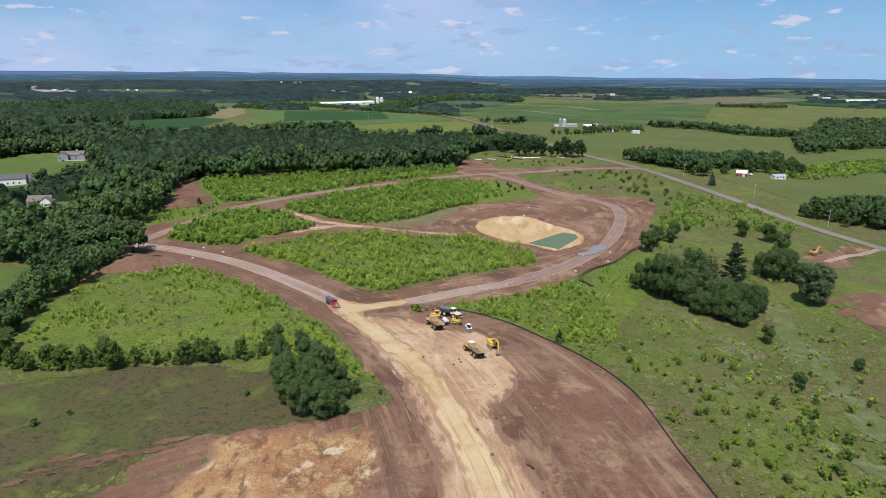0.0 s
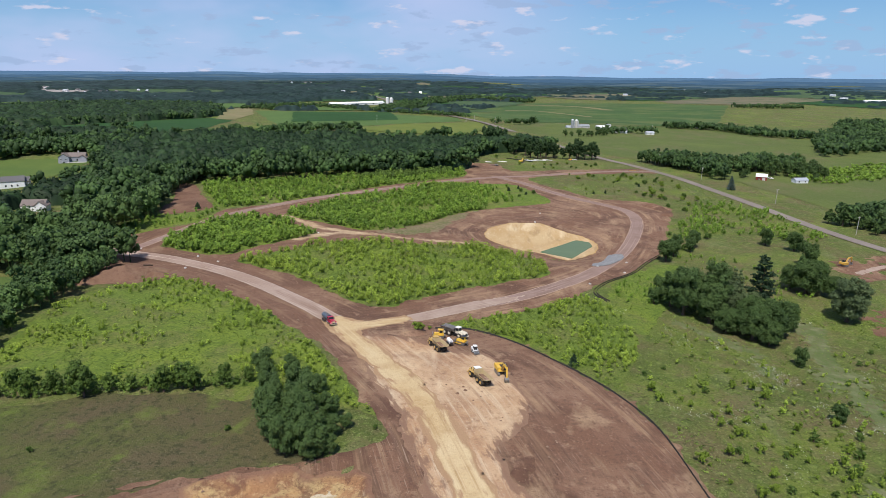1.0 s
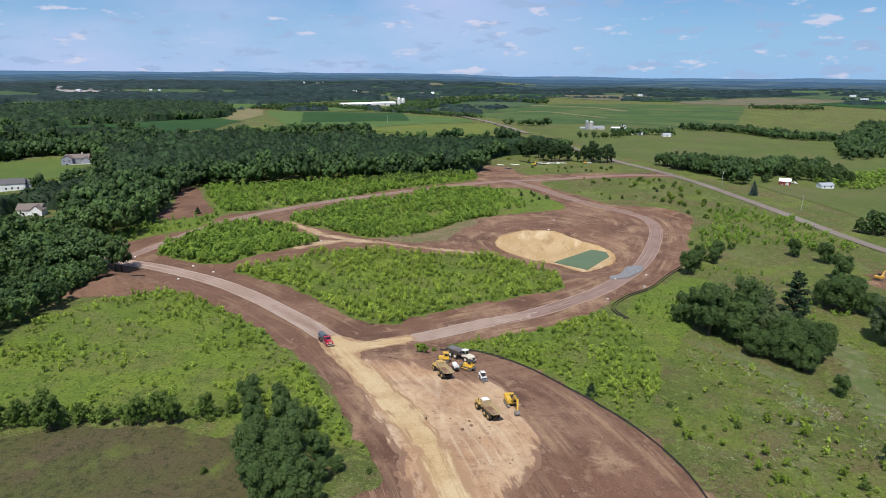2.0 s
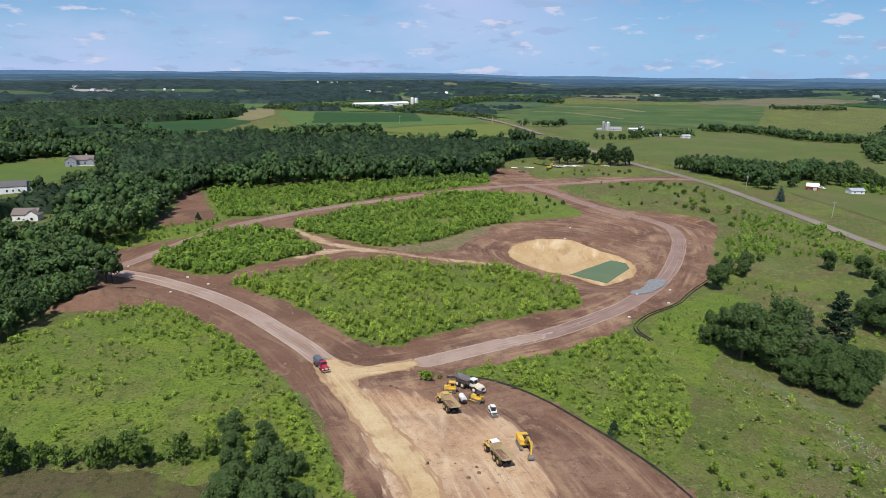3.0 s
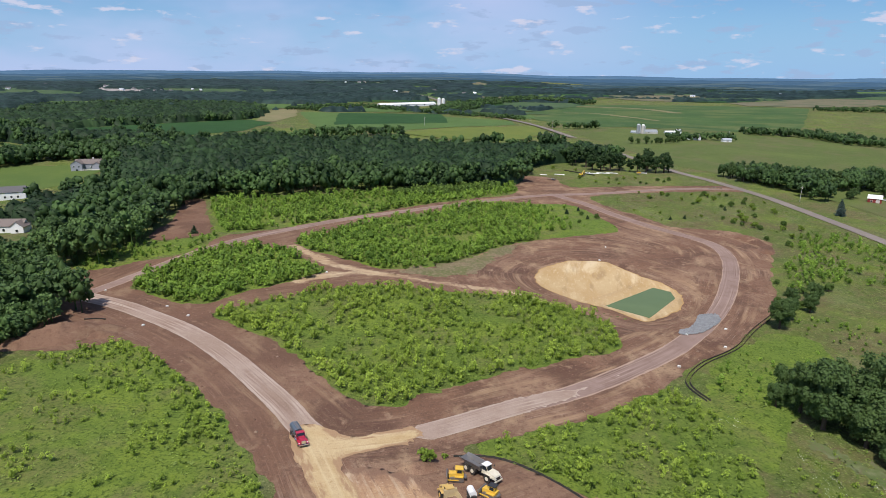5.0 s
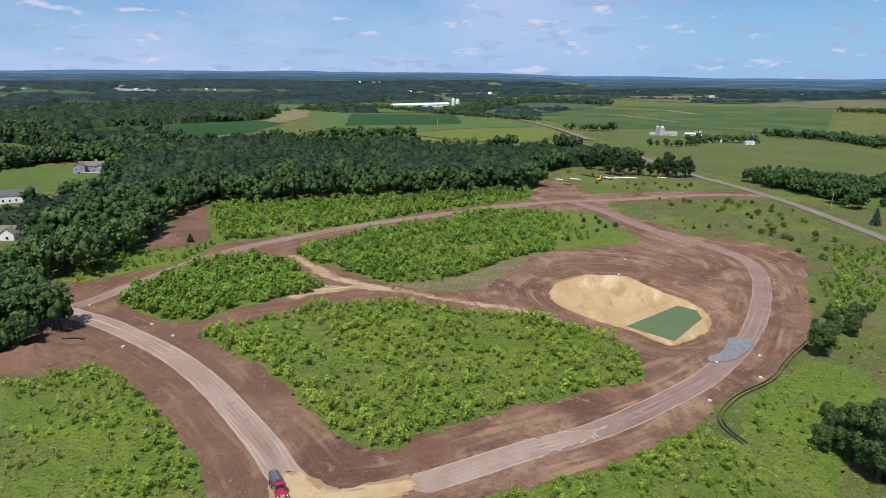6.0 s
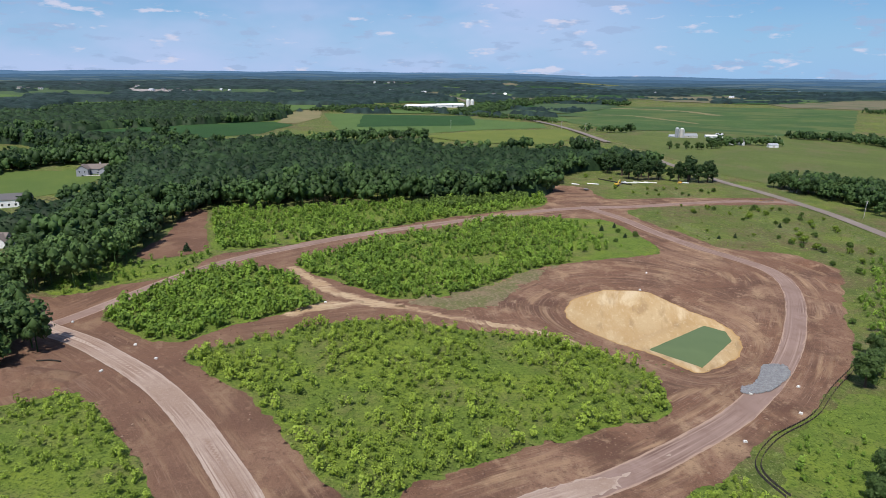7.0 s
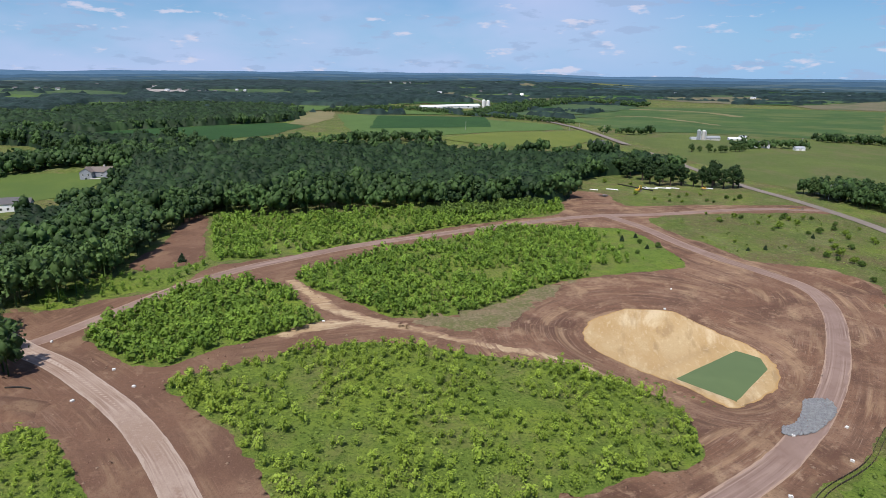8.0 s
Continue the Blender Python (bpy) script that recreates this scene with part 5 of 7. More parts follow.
plant(tree("junction_tree", broadleaf(9, 6.3, 0.3, 24.0, 1200, 0.6, 24), M["wood"], "tall green tree by the road junction", "tree", "junction trees"),
      [(76, 711, 0.85), (83, 706, 0.95), (92, 710, 1.0), (101, 715, 1.1), (88, 724), (110, 712, 0.75), (116, 708, 0.95), (124, 710, 1.05), (133, 712, 1.0), (141, 716, 1.05), (146, 720, 0.8), (128, 724), (60, 735), (64, 750), (104, 730, 0.8), (72, 728)], 9)
plant(tree("avenue_tree", broadleaf(19, 4.2, 0.4, 11.0, 500, 0.6, 14), M["oak"], "round tree in a row before the farm", "tree", "row of farm trees"),
      [(149, 951, 0.95), (158, 954, 0.75), (169, 957, 1.0), (176, 960, 0.45), (183, 962, 0.95), (188, 964, 0.9), (197, 975, 0.7), (203, 980, 1.0), (209, 986, 1.0), (216, 995, 0.9)], 19)
plant(tree("verge_bush", broadleaf(20, 2.3, 0.0, 3.8, 420, 0.28, 14), M["hedge"], "round green bush in the rough grass", "shrub", "bushes by the link road"),
      [(58, 512, 0.9), (49, 518, 0.8), (46, 497, 0.7), (34, 500, 0.6), (82, 643, 0.6), (91, 660, 0.75), (109, 652, 0.7), (113, 648, 0.6), (126, 668, 1.0), (136, 672, 1.1), (130, 662, 0.7), (105, 586, 0.8), (120, 600, 0.9), (150, 612, 1.2), (146, 606, 0.9), (132, 573, 0.7), (158, 574, 1.2), (150, 568, 0.8), (170, 585, 1.0), (163, 540, 1.0), (155, 506, 1.1), (143, 519, 0.9), (147, 514, 0.8), (140, 530, 0.7), (176, 600, 0.9), (166, 612, 0.8), (158, 470, 1.0), (150, 480, 0.8), (174, 520, 1.1), (124, 366, 1.0), (117, 372, 0.8), (133, 386, 1.1), (127, 380, 0.8), (146, 392, 1.2), (126, 398, 0.8), (141, 402, 0.7)], 20)
plant(tree("meadow_shrub", broadleaf(10, 1.5, 0.0, 2.5, 240, 0.2, 9), M["hedge"], "green shrub standing in the grass", "shrub", "meadow shrubs"),
      [(-101, 143, 0.8), (-95, 148, 0.75), (-53, 158, 0.85), (-18, 161, 0.7), (76, 199), (66, 196, 0.7), (60, 207, 0.8), (68, 214, 0.7), (57, 225, 0.9), (88, 209, 0.8), (100, 208, 0.7), (82, 228, 0.7), (96, 175, 1.2), (104, 168, 1.4), (110, 178, 1.1), (98, 160, 1.5), (106, 155, 1.4), (112, 148, 1.3), (101, 147, 1.5), (95, 140, 1.6), (108, 137, 1.5), (88, 150, 0.9), (84, 165, 0.8), (78, 150, 1.0), (72, 165, 0.9), (70, 140, 1.0), (80, 135, 1.1), (88, 128, 1.2), (76, 180, 0.7), (120, 200, 0.8), (128, 215, 0.9), (134, 195, 0.8), (140, 230, 1.0), (126, 178, 1.0), (38, 206, 0.9), (150, 240, 0.9), (135, 160, 0.9), (146, 180, 0.8)], 10)
plant(tree("young_conifer", conifer(11, 1.4, 3.6, 380, 0.22, 8, 0.02), M["pine"], "small dark conifer in the rough grass", "shrub", "young conifers"),
      [(38, 208, 1.1), (40, 520, 0.8), (52, 508, 0.7), (48, 530, 0.7), (-164, 424, 1.2), (-28, 500, 0.7), (105, 520, 0.6), (115, 525, 0.7), (150, 560, 0.7)], 11)
plant(tree("pasture_shrub", broadleaf(12, 1.7, 0.0, 2.6, 200, 0.24, 9), M["brush"], "light green shrub in the open pasture", "shrub", "pasture shrubs"),
      [(104, 588), (116, 601, 1.2), (127, 587, 0.8), (137, 580, 1.5), (150, 604, 1.1), (151, 592, 1.2), (161, 612, 0.9), (102, 536, 0.6), (144, 520, 1.2), (151, 523, 1.5), (153, 510, 1.3), (170, 563, 1.0), (157, 553, 0.9), (181, 555), (127, 532, 0.7), (86, 541, 0.5), (182, 560), (172, 573, 1.1), (180, 509, 1.2), (168, 506, 1.2), (167, 488, 1.1), (153, 536, 1.2), (100, 606, 0.7), (186, 590, 0.7), (140, 610, 0.7), (90, 640, 0.8), (72, 645, 0.8), (98, 668), (108, 672, 0.9), (60, 660, 1.2), (85, 665, 0.8), (60, 700), (40, 705), (20, 700), (-12, 229.5, 1.3), (-8, 232, 0.5)], 12)


_r = np.random.default_rng(88)
_x, _y = scatter(_r, np.array([(63, 118), (112, 118), (122, 160), (116, 205), (92, 212), (58, 196)], float), 6.6)
_ok = speckle(_x, _y, 16, 71) * 0.6 + 0.4 * _r.random(len(_x)) > 0.42
plant(tree("sapling", broadleaf(16, 1.5, 0.0, 2.6, 330, 0.15, 10), M["brush"], "yellow-green sapling in the rough meadow", "shrub", "meadow saplings"), [(a, b, c) for a, b, c in zip(_x[_ok], _y[_ok], 0.5 + 0.9 * _r.random(_ok.sum()) ** 1.3)], 16)


# ---- far country ----
def field(name, pts, mat, label, lift=0.9, step=12.0):
    poly = np.array(pts, float)
    (x0, y0), (x1, y1) = poly.min(0) - step, poly.max(0) + step
    sheet(name, area_shape(poly, 2.0, 30, 3), (x0, y0, x1, y1), step, 0.45 * lift, mat, 0.0, label, "field")


field("crop_field", [(15, 1500), (179, 1850), (429, 1985), (734, 1871), (480, 1275), (376, 1223), (273, 1213), (201, 1217), (130, 1190), (42, 1280)], M["crop"], "broad green crop field with paler contour strips", 1.0, 20)
field("pasture", [(165, 770), (195, 722), (240, 640), (258, 560), (275, 470), (300, 390), (360, 250), (700, 300), (1100, 800), (1000, 1250), (560, 1240), (376, 1218), (201, 1212), (112, 1180), (82, 1080), (118, 930)], M["pasture"], "olive-green grazed pasture across the highway", 0.45, 8)
field("hay_field", [(-377, 1243), (-200, 1330), (-4, 1250), (6, 1163), (-85, 1070), (-148, 984), (-199, 955), (-228, 890)], M["light_crop"], "light green hay field", 0.8)
field("soybean_field", [(-312, 1271), (-137, 1370), (-101, 1145), (-253, 1025)], M["dark_crop"], "dark green soybean field", 1.2)
field("meadow_field", [(-148, 947), (-92, 1052), (33, 1150), (50, 1037), (7, 922), (-81, 900)], M["yellow_crop"], "yellow-green hay meadow", 1.3)
field("stubble_field", [(-372, 1030), (-439, 1274), (-409, 1337), (-353, 1163), (-342, 1029)], M["tan_crop"], "olive-tan stubble field", 1.0)
field("soybean_field", [(-552, 820), (-530, 877), (-439, 982), (-382, 1045), (-339, 1011), (-330, 885), (-377, 805), (-500, 764)], M["dark_crop"], "dark green field beyond the woods", 0.9)
field("stubble_field", [(612, 1960), (641, 2244), (982, 2471), (1300, 2300), (766, 1949)], M["far_tan"], "pale tan field on a far slope", 1.6, 30)
field("hay_field", [(-578, 2153), (-362, 2568), (-108, 3100), (183, 2729), (-88, 1968), (-309, 1697)], M["far_crop"], "far pale green pasture", 1.6, 30)
field("stubble_field", [(-506, 2020), (-417, 2227), (-291, 1906), (-331, 1720)], M["far_tan"], "far tan field", 2.6, 30)
field("lawn", [(-470, 560), (-430, 612), (-372, 632), (-340, 620), (-342, 575), (-368, 540), (-440, 520)], M["lawn"], "mown lawn round the grey house", 0.6, 4)
field("lawn", [(-290, 285), (-178, 283), (-164, 250), (-170, 228), (-220, 205), (-300, 210)], M["lawn"], "smooth mown lawn at the edge of the woods", 0.5, 4)
for _line, _half, _mat in (([(27, 1640), (128, 1745), (231, 1765), (310, 1715), (350, 1610)], 14, "tan_crop"), ([(110, 1530), (165, 1535), (215, 1465), (262, 1385)], 9, "tan_crop")):
    sheet("contour_strip", strip_shape(rounded(_line, False, 5), _half, 4.0, 61), (0, 1200, 640, 1900), 8, 0.8, M[_mat], 0.0, "pale contour strip across the crop field", "field")
QUARRY = [(-1630, 2610), (-1585, 2600), (-1270, 2080), (-1160, 2090), (-1090, 1970), (-1150, 1905), (-1215, 1960), (-1290, 2060)]
field("quarry", QUARRY, M["quarry"], "pale bare quarry ground in the far woods", 3.5, 20)
OPEN_LAND = [[(15, 1500), (179, 1850), (429, 1985), (734, 1871), (480, 1275), (273, 1213), (42, 1280)], [(-377, 1243), (-200, 1400), (-4, 1330), (6, 1163), (-228, 890)], [(612, 1960), (641, 2244), (982, 2471), (1300, 2300), (766, 1949)], [(-439, 1274), (-409, 1400), (-300, 1200)], [(-360, 1440), (-130, 1500), (-130, 1700), (-240, 1680), (-370, 1560)], QUARRY]


def make_far_woods():
    rng = np.random.default_rng(8)

    def belt(line, width, sp, label, seed, shapes=FARTREE, size=(0.7, 1.1), mat="wood"):
        line = rounded(line, False, 5)
        p = line.min(0) - width, line.max(0) + width
        box = [(p[0][0], p[0][1]), (p[1][0], p[0][1]), (p[1][0], p[1][1]), (p[0][0], p[1][1])]
        X, Y = scatter(rng, box, sp, lambda x, y: to_line(x, y, line)[0] < width * (0.6 + 0.6 * speckle(x, y, 30, seed)))
        mass("tree_belt", shapes, X, Y, rng.uniform(*size, len(X)), rng.uniform(0.8, 1.1, len(X)), M[mat], label, "tree belt", seed)

    belt([(-384, 1300), (-337, 1440), (-240, 1440), (-142, 1400), (-4, 1310)], 34, 9, "belt of dark trees between fields", 41, FARTREE, (0.45, 0.7))
    belt([(-132, 1440), (-90, 1700), (60, 1950), (179, 1890)], 45, 12, "belt of dark trees behind the crop field", 42)
    belt([(-205, 880), (-180, 905), (-150, 920), (-235, 860)], 16, 8, "clump of trees at the field's corner", 43)
    belt([(380, 1195), (440, 1185), (470, 1125), (492, 1065), (545, 1040)], 24, 8, "dark hedgerow of trees across pasture", 44)
    belt([(725, 1785), (770, 1800), (835, 1815), (895, 1845)], 22, 10, "row of dark trees between two fields", 45)
    belt([(58, 1140), (78, 1132), (100, 1140), (128, 1160)], 9, 9, "row of trees beside the far highway", 47)
    belt([(222, 1030), (250, 1052), (275, 1062), (298, 1062)], 13, 9, "trees round a farmhouse", 49)
    belt([(345, 640), (385, 668), (440, 700), (500, 735)], 34, 5, "yellow-green scrub behind the red shed", 50, FARTREE, (0.22, 0.42), "thicket")
    belt([(-470, 600), (-440, 622), (-415, 648), (-385, 668), (-350, 684), (-335, 690)], 20, 6.2, "dark belt of conifers behind the lawn", 54, FARTREE, (0.95, 1.25))
    for k, poly in enumerate(([(190, 714), (196, 702), (225, 678), (250, 657), (262, 657), (300, 666), (322, 660), (352, 700), (330, 722), (280, 705), (230, 716)], [(191, 690), (206, 673), (217, 656), (227, 628), (230, 610), (240, 606), (250, 625), (252, 652), (238, 670), (214, 694)], [(246, 442), (257, 426), (276, 411), (300, 407), (345, 420), (345, 470), (290, 472), (262, 455)])):
        X, Y = scatter(rng, rounded(poly, n=3), 7.5)
        mass("copse", FOREST, X, Y, rng.uniform(0.7, 1.15, len(X)), rng.uniform(0.85, 1.1, len(X)), M["wood"], "dense dark copse beside the highway", "copse", 56 + k)


make_far_woods()


RIGHT_WOOD = rounded([(437, 846), (448, 806), (508, 850), (575, 876), (700, 900), (800, 1050), (790, 1180), (850, 1290), (740, 1320), (660, 1200), (560, 1060), (500, 960)], n=3)
_rw = np.random.default_rng(57)
_x, _y = scatter(_rw, RIGHT_WOOD, 10.0)
mass("woodland", FARTREE, _x, _y, _rw.uniform(0.7, 1.2, len(_x)), _rw.uniform(0.8, 1.1, len(_x)), M["wood"], "dark wood in the pasture beyond the highway", "woodland", 57)


def parcel(x, y):
    """The patchwork of the far country: for each place the distance to its parcel's border, and three random numbers of that parcel."""
    wx, wy = x + 150 * (speckle(x, y, 420, 41) - 0.5), y + 150 * (speckle(x, y, 380, 42) - 0.5)
    c, s = math.cos(0.38), math.sin(0.38)
    v = (c * wy - s * wx) / 190
    j = np.floor(v).astype(int)
    u = (c * wx + s * wy) / 340 + 3 * _lattice[j % 256, 7]
    i = np.floor(u).astype(int)
    fu, fv = u - i, v - j
    d = np.minimum(np.minimum(fu, 1 - fu) * 340, np.minimum(fv, 1 - fv) * 190)
    return d, [_lattice[(i + 13 * k) % 256, (j + 29 * k) % 256] for k in (1, 2, 3)]


def untouched(x, y):
    """Far land that holds none of the large fields named above."""
    far, a = np.hypot(x, y), np.arctan2(x, y)
    ok = (far > 1330 + 1000 * ease(0.06, 0.12, a)) & (far < 3520) & (a > -0.85) & (a < 0.66) & (to_line(x, y, HIGHWAY)[0] > 26)
    for line in OPEN_LAND + [[(560, 760), (540, 1080), (640, 1350), (800, 1420), (1100, 1400), (1000, 800)]]:
        ok &= ~inside(x, y, np.array(line, float))
    return ok


def wooded(x, y):
    return 0.26 + 0.38 * ease(-100, -650, x) + 0.15 * ease(2600, 3300, np.hypot(x, y)) + 0.6 * (speckle(x, y, 500, 43) - 0.5)


def far_wood(near, far):
    def shape(x, y):
        d, (p, q, r) = parcel(x, y)
        wood = (p < wooded(x, y)) | ((d < 9) & (q < 0.55)) | (speckle(x, y, 60, 44) * 0.5 + speckle(x, y, 24, 45) * 0.5 > 0.74)
        size = np.hypot(x, y)
        return np.where(wood & untouched(x, y) & (size >= near) & (size < far), -12.0, 4.0)
    return shape


def far_field(low, high):
    def shape(x, y):
        d, (p, q, r) = parcel(x, y)
        return np.where(untouched(x, y) & (r >= low) & (r < high), 3 - d, np.maximum(d, 1))
    return shape


for _low, _high, _mat, _label in ((0.0, 0.32, "far_crop", "distant green pasture"), (0.32, 0.5, "far_tan", "distant tan stubble"), (0.5, 0.8, "dark_crop", "distant dark green crop"), (0.8, 1.0, "light_crop", "distant light green hay")):
    sheet("distant_field", far_field(_low, _high), (-2800, 1250, 2250, 3560), 22, 1.2, M[_mat], 0.0, _label, "field")
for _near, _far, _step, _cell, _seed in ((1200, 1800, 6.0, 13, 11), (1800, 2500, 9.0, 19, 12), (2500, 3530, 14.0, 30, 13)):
    canopy("far_woods", far_wood(_near, _far), (-0.76 * _far, 0.64 * _near, 0.62 * _far, _far), _step, _cell, 11.0, M["farwood"], "distant haze-tinted dark woods and hedgerows over rolling country", _seed)
for _k, (_poly, _label) in enumerate((
        ([(-765, 1000), (-775, 1118), (-683, 1241), (-525, 1313), (-440, 1247), (-390, 1060), (-440, 990), (-530, 885), (-600, 830), (-760, 820), (-1100, 900), (-1200, 1100)], "dense dark woodland beyond the fields"),)):
    _poly = rounded(_poly, n=3)
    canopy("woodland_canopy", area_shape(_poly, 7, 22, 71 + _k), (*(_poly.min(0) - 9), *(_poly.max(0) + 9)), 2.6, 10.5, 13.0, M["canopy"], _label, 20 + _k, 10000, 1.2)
    _rw = np.random.default_rng(58)
    _x, _y = scatter(_rw, _poly, 9.0, (lambda q: lambda x, y: -to_shape(x, y, q) < 16)(_poly))
    mass("woodland", FARTREE, _x, _y, _rw.uniform(0.75, 1.15, len(_x)), _rw.uniform(0.8, 1.1, len(_x)), M["wood"], "trees along the edge of the far wood", "woodland", 59)




# ---- builders ----
def part(name, bm, mat, parent=None, label=""):
    """Link a bmesh as one mesh object, under its thing."""
    me = bpy.data.meshes.new(name)
    bm.to_mesh(me)
    bm.free()
    me.materials.append(mat)
    ob = new(name, me)
    if parent:
        ob.parent = parent
    if label:
        ob["label"] = label
    return ob


def box(bm, x0, y0, z0, x1, y1, z1, bevel=0.0, taper=None):
    """A block; taper (sx, sy) narrows its top."""
    r = bmesh.ops.create_cube(bm, size=1.0)
    vs = r["verts"]
    for v in vs:
        top = v.co.z > 0
        sx, sy = taper if taper and top else (1, 1)
        v.co = Vector(((x0 + x1) / 2 + v.co.x * (x1 - x0) * sx, (y0 + y1) / 2 + v.co.y * (y1 - y0) * sy, (z0 + z1) / 2 + v.co.z * (z1 - z0)))
    if bevel:
        es = list({e for v in vs for e in v.link_edges})
        bmesh.ops.bevel(bm, geom=es, offset=bevel, segments=2, affect="EDGES", profile=0.5)
    return bm


def boxed(*a, **k):
    return box(bmesh.new(), *a, **k)


def rod(bm, a, b, r, seg=10, r2=None):
    a, b = Vector(a), Vector(b)
    m = Matrix.Translation((a + b) / 2) @ (b - a).to_track_quat("Z", "Y").to_matrix().to_4x4()
    bmesh.ops.create_cone(bm, cap_ends=True, segments=seg, radius1=r, radius2=r if r2 is None else r2, depth=(b - a).length, matrix=m)
    return bm


def rodded(*a, **k):
    return rod(bmesh.new(), *a, **k)


def prism(profile, x0, x1, axis="x"):
    """A side outline of (along, up) points given a width across."""
    bm = bmesh.new()
    ring = []
    for w in (x0, x1):
        ring.append([bm.verts.new((w, a, b) if axis == "x" else (a, w, b)) for a, b in profile])
    bm.faces.new(ring[0][::-1])
    bm.faces.new(ring[1])
    k = len(profile)
    for i in range(k):
        bm.faces.new((ring[0][i], ring[0][(i + 1) % k], ring[1][(i + 1) % k], ring[1][i]))
    bmesh.ops.recalc_face_normals(bm, faces=bm.faces)
    return bm


def thing(name, label, category, group="", at=(0, 0), turn=0.0, lift=0.0, size=1.0):
    root = new(name)
    x, y = at
    z = float(terrain(x, y)) + lift
    # lie along the slope
    n = Vector((float(terrain(x - 2, y) - terrain(x + 2, y)) / 4, float(terrain(x, y - 2) - terrain(x, y + 2)) / 4, 1)).normalized()
    q = Vector((0, 0, 1)).rotation_difference(n)
    root.matrix_basis = Matrix.Translation((x, y, z)) @ q.to_matrix().to_4x4() @ Matrix.Rotation(radians(turn), 4, "Z") @ Matrix.Scale(size, 4)
    return tagged(root, label, category, group)


# ---- silt fences ----
def silt_fence(line, label):
    """Black fabric on wooden stakes along a line."""
    line = rounded(line, False, 6)
    step = np.hypot(*np.diff(line, axis=0).T)
    s = np.r_[0, np.cumsum(step)]
    n = max(2, int(s[-1] / 2.4))
    t = np.linspace(0, s[-1], 4 * n + 1)
    x, y = np.interp(t, s, line[:, 0]), np.interp(t, s, line[:, 1])
    root = tagged(new("silt_fence"), label, "fence", "silt fences")
    g = terrain(x, y)
    sag = 0.10 * np.abs(np.sin(np.pi * np.arange(len(t)) / 4)) + 0.05 * speckle(x, y, 2.0, 3)
    d = np.gradient(np.stack([x, y], 1), axis=0)
    d /= np.linalg.norm(d, axis=1)[:, None]
    nx, ny = -d[:, 1], d[:, 0]
    lean = 0.16 * (speckle(x, y, 5, 8) - 0.5)
    rows = []
    for off, z in ((0.18, -0.05), (0.03, 0.10), (0.03, None), (-0.01, None), (-0.01, 0.0)):
        top = 0.62 - sag if z is None else np.full(len(t), z)
        o = off + (lean if z is None else 0)
        rows.append(np.stack([x + o * nx, y + o * ny, g + top + 0.08], 1))
    v = np.concatenate(rows)
    link_mesh("fabric", mesh_of("fabric", v, grid_faces(len(t), len(rows)).astype(np.int32)), M["fabric"], root)
    stake = None
    for k in range(0, len(t), 4):
        if stake is None:
            stake = boxed(-0.03, -0.03, -0.3, 0.03, 0.03, 0.85)
            ob = part("stake", stake, M["lumber"], root)
            stake = ob.data
        else:
            ob = new("stake", stake)
            ob.parent = root
        ob.location = (x[k] - 0.06 * nx[k], y[k] - 0.06 * ny[k], g[k] + 0.08)
    return root


silt_fence([(66, 60), (62, 105), (60, 127), (57.5, 144), (54.5, 172), (48, 189), (41, 200), (33, 210), (22, 223), (12, 231), (3, 234.5), (-6, 233)], "black silt fence on stakes along the graded soil")
silt_fence([(64, 279), (60.5, 290), (69, 305), (84, 320), (95, 337), (106, 352), (121, 372)], "black silt fence between bare soil and meadow")
silt_fence([(65.2, 279.6), (61.8, 290), (70, 304.3), (85, 319.3), (96.1, 336.3), (107.2, 351.4)], "second black silt fence beside the first")


# ---- machines ----
def wheel(root, x, y, r, w, tyre_mat="rubber", rim_mat="yellow"):
    """A wheel: tyre with tread lugs and a dished rim."""
    bm = bmesh.new()
    rod(bm, (x - w / 2, y, r), (x + w / 2, y, r), r * 0.95, 20)
    for k in range(16):
        a = k * math.pi / 8
        m = Matrix.Translation((x, y, r)) @ Matrix.Rotation(a, 4, "X") @ Matrix.Translation((0, 0, r * 0.955))
        bmesh.ops.create_cube(bm, size=1.0, matrix=m @ Matrix.Diagonal((w * 0.98, r * 0.16, r * 0.09, 1)))
    tyre = part("wheel", bm, M[tyre_mat], root)
    bm = bmesh.new()
    side = 1 if x > 0 else -1
    rod(bm, (x + side * (w / 2 - 0.03), y, r), (x + side * (w / 2 + 0.03), y, r), r * 0.52, 16)
    rod(bm, (x + side * (w / 2 + 0.02), y, r), (x + side * (w / 2 + 0.09), y, r), r * 0.22, 10)
    part("rim", bm, M[rim_mat], tyre)


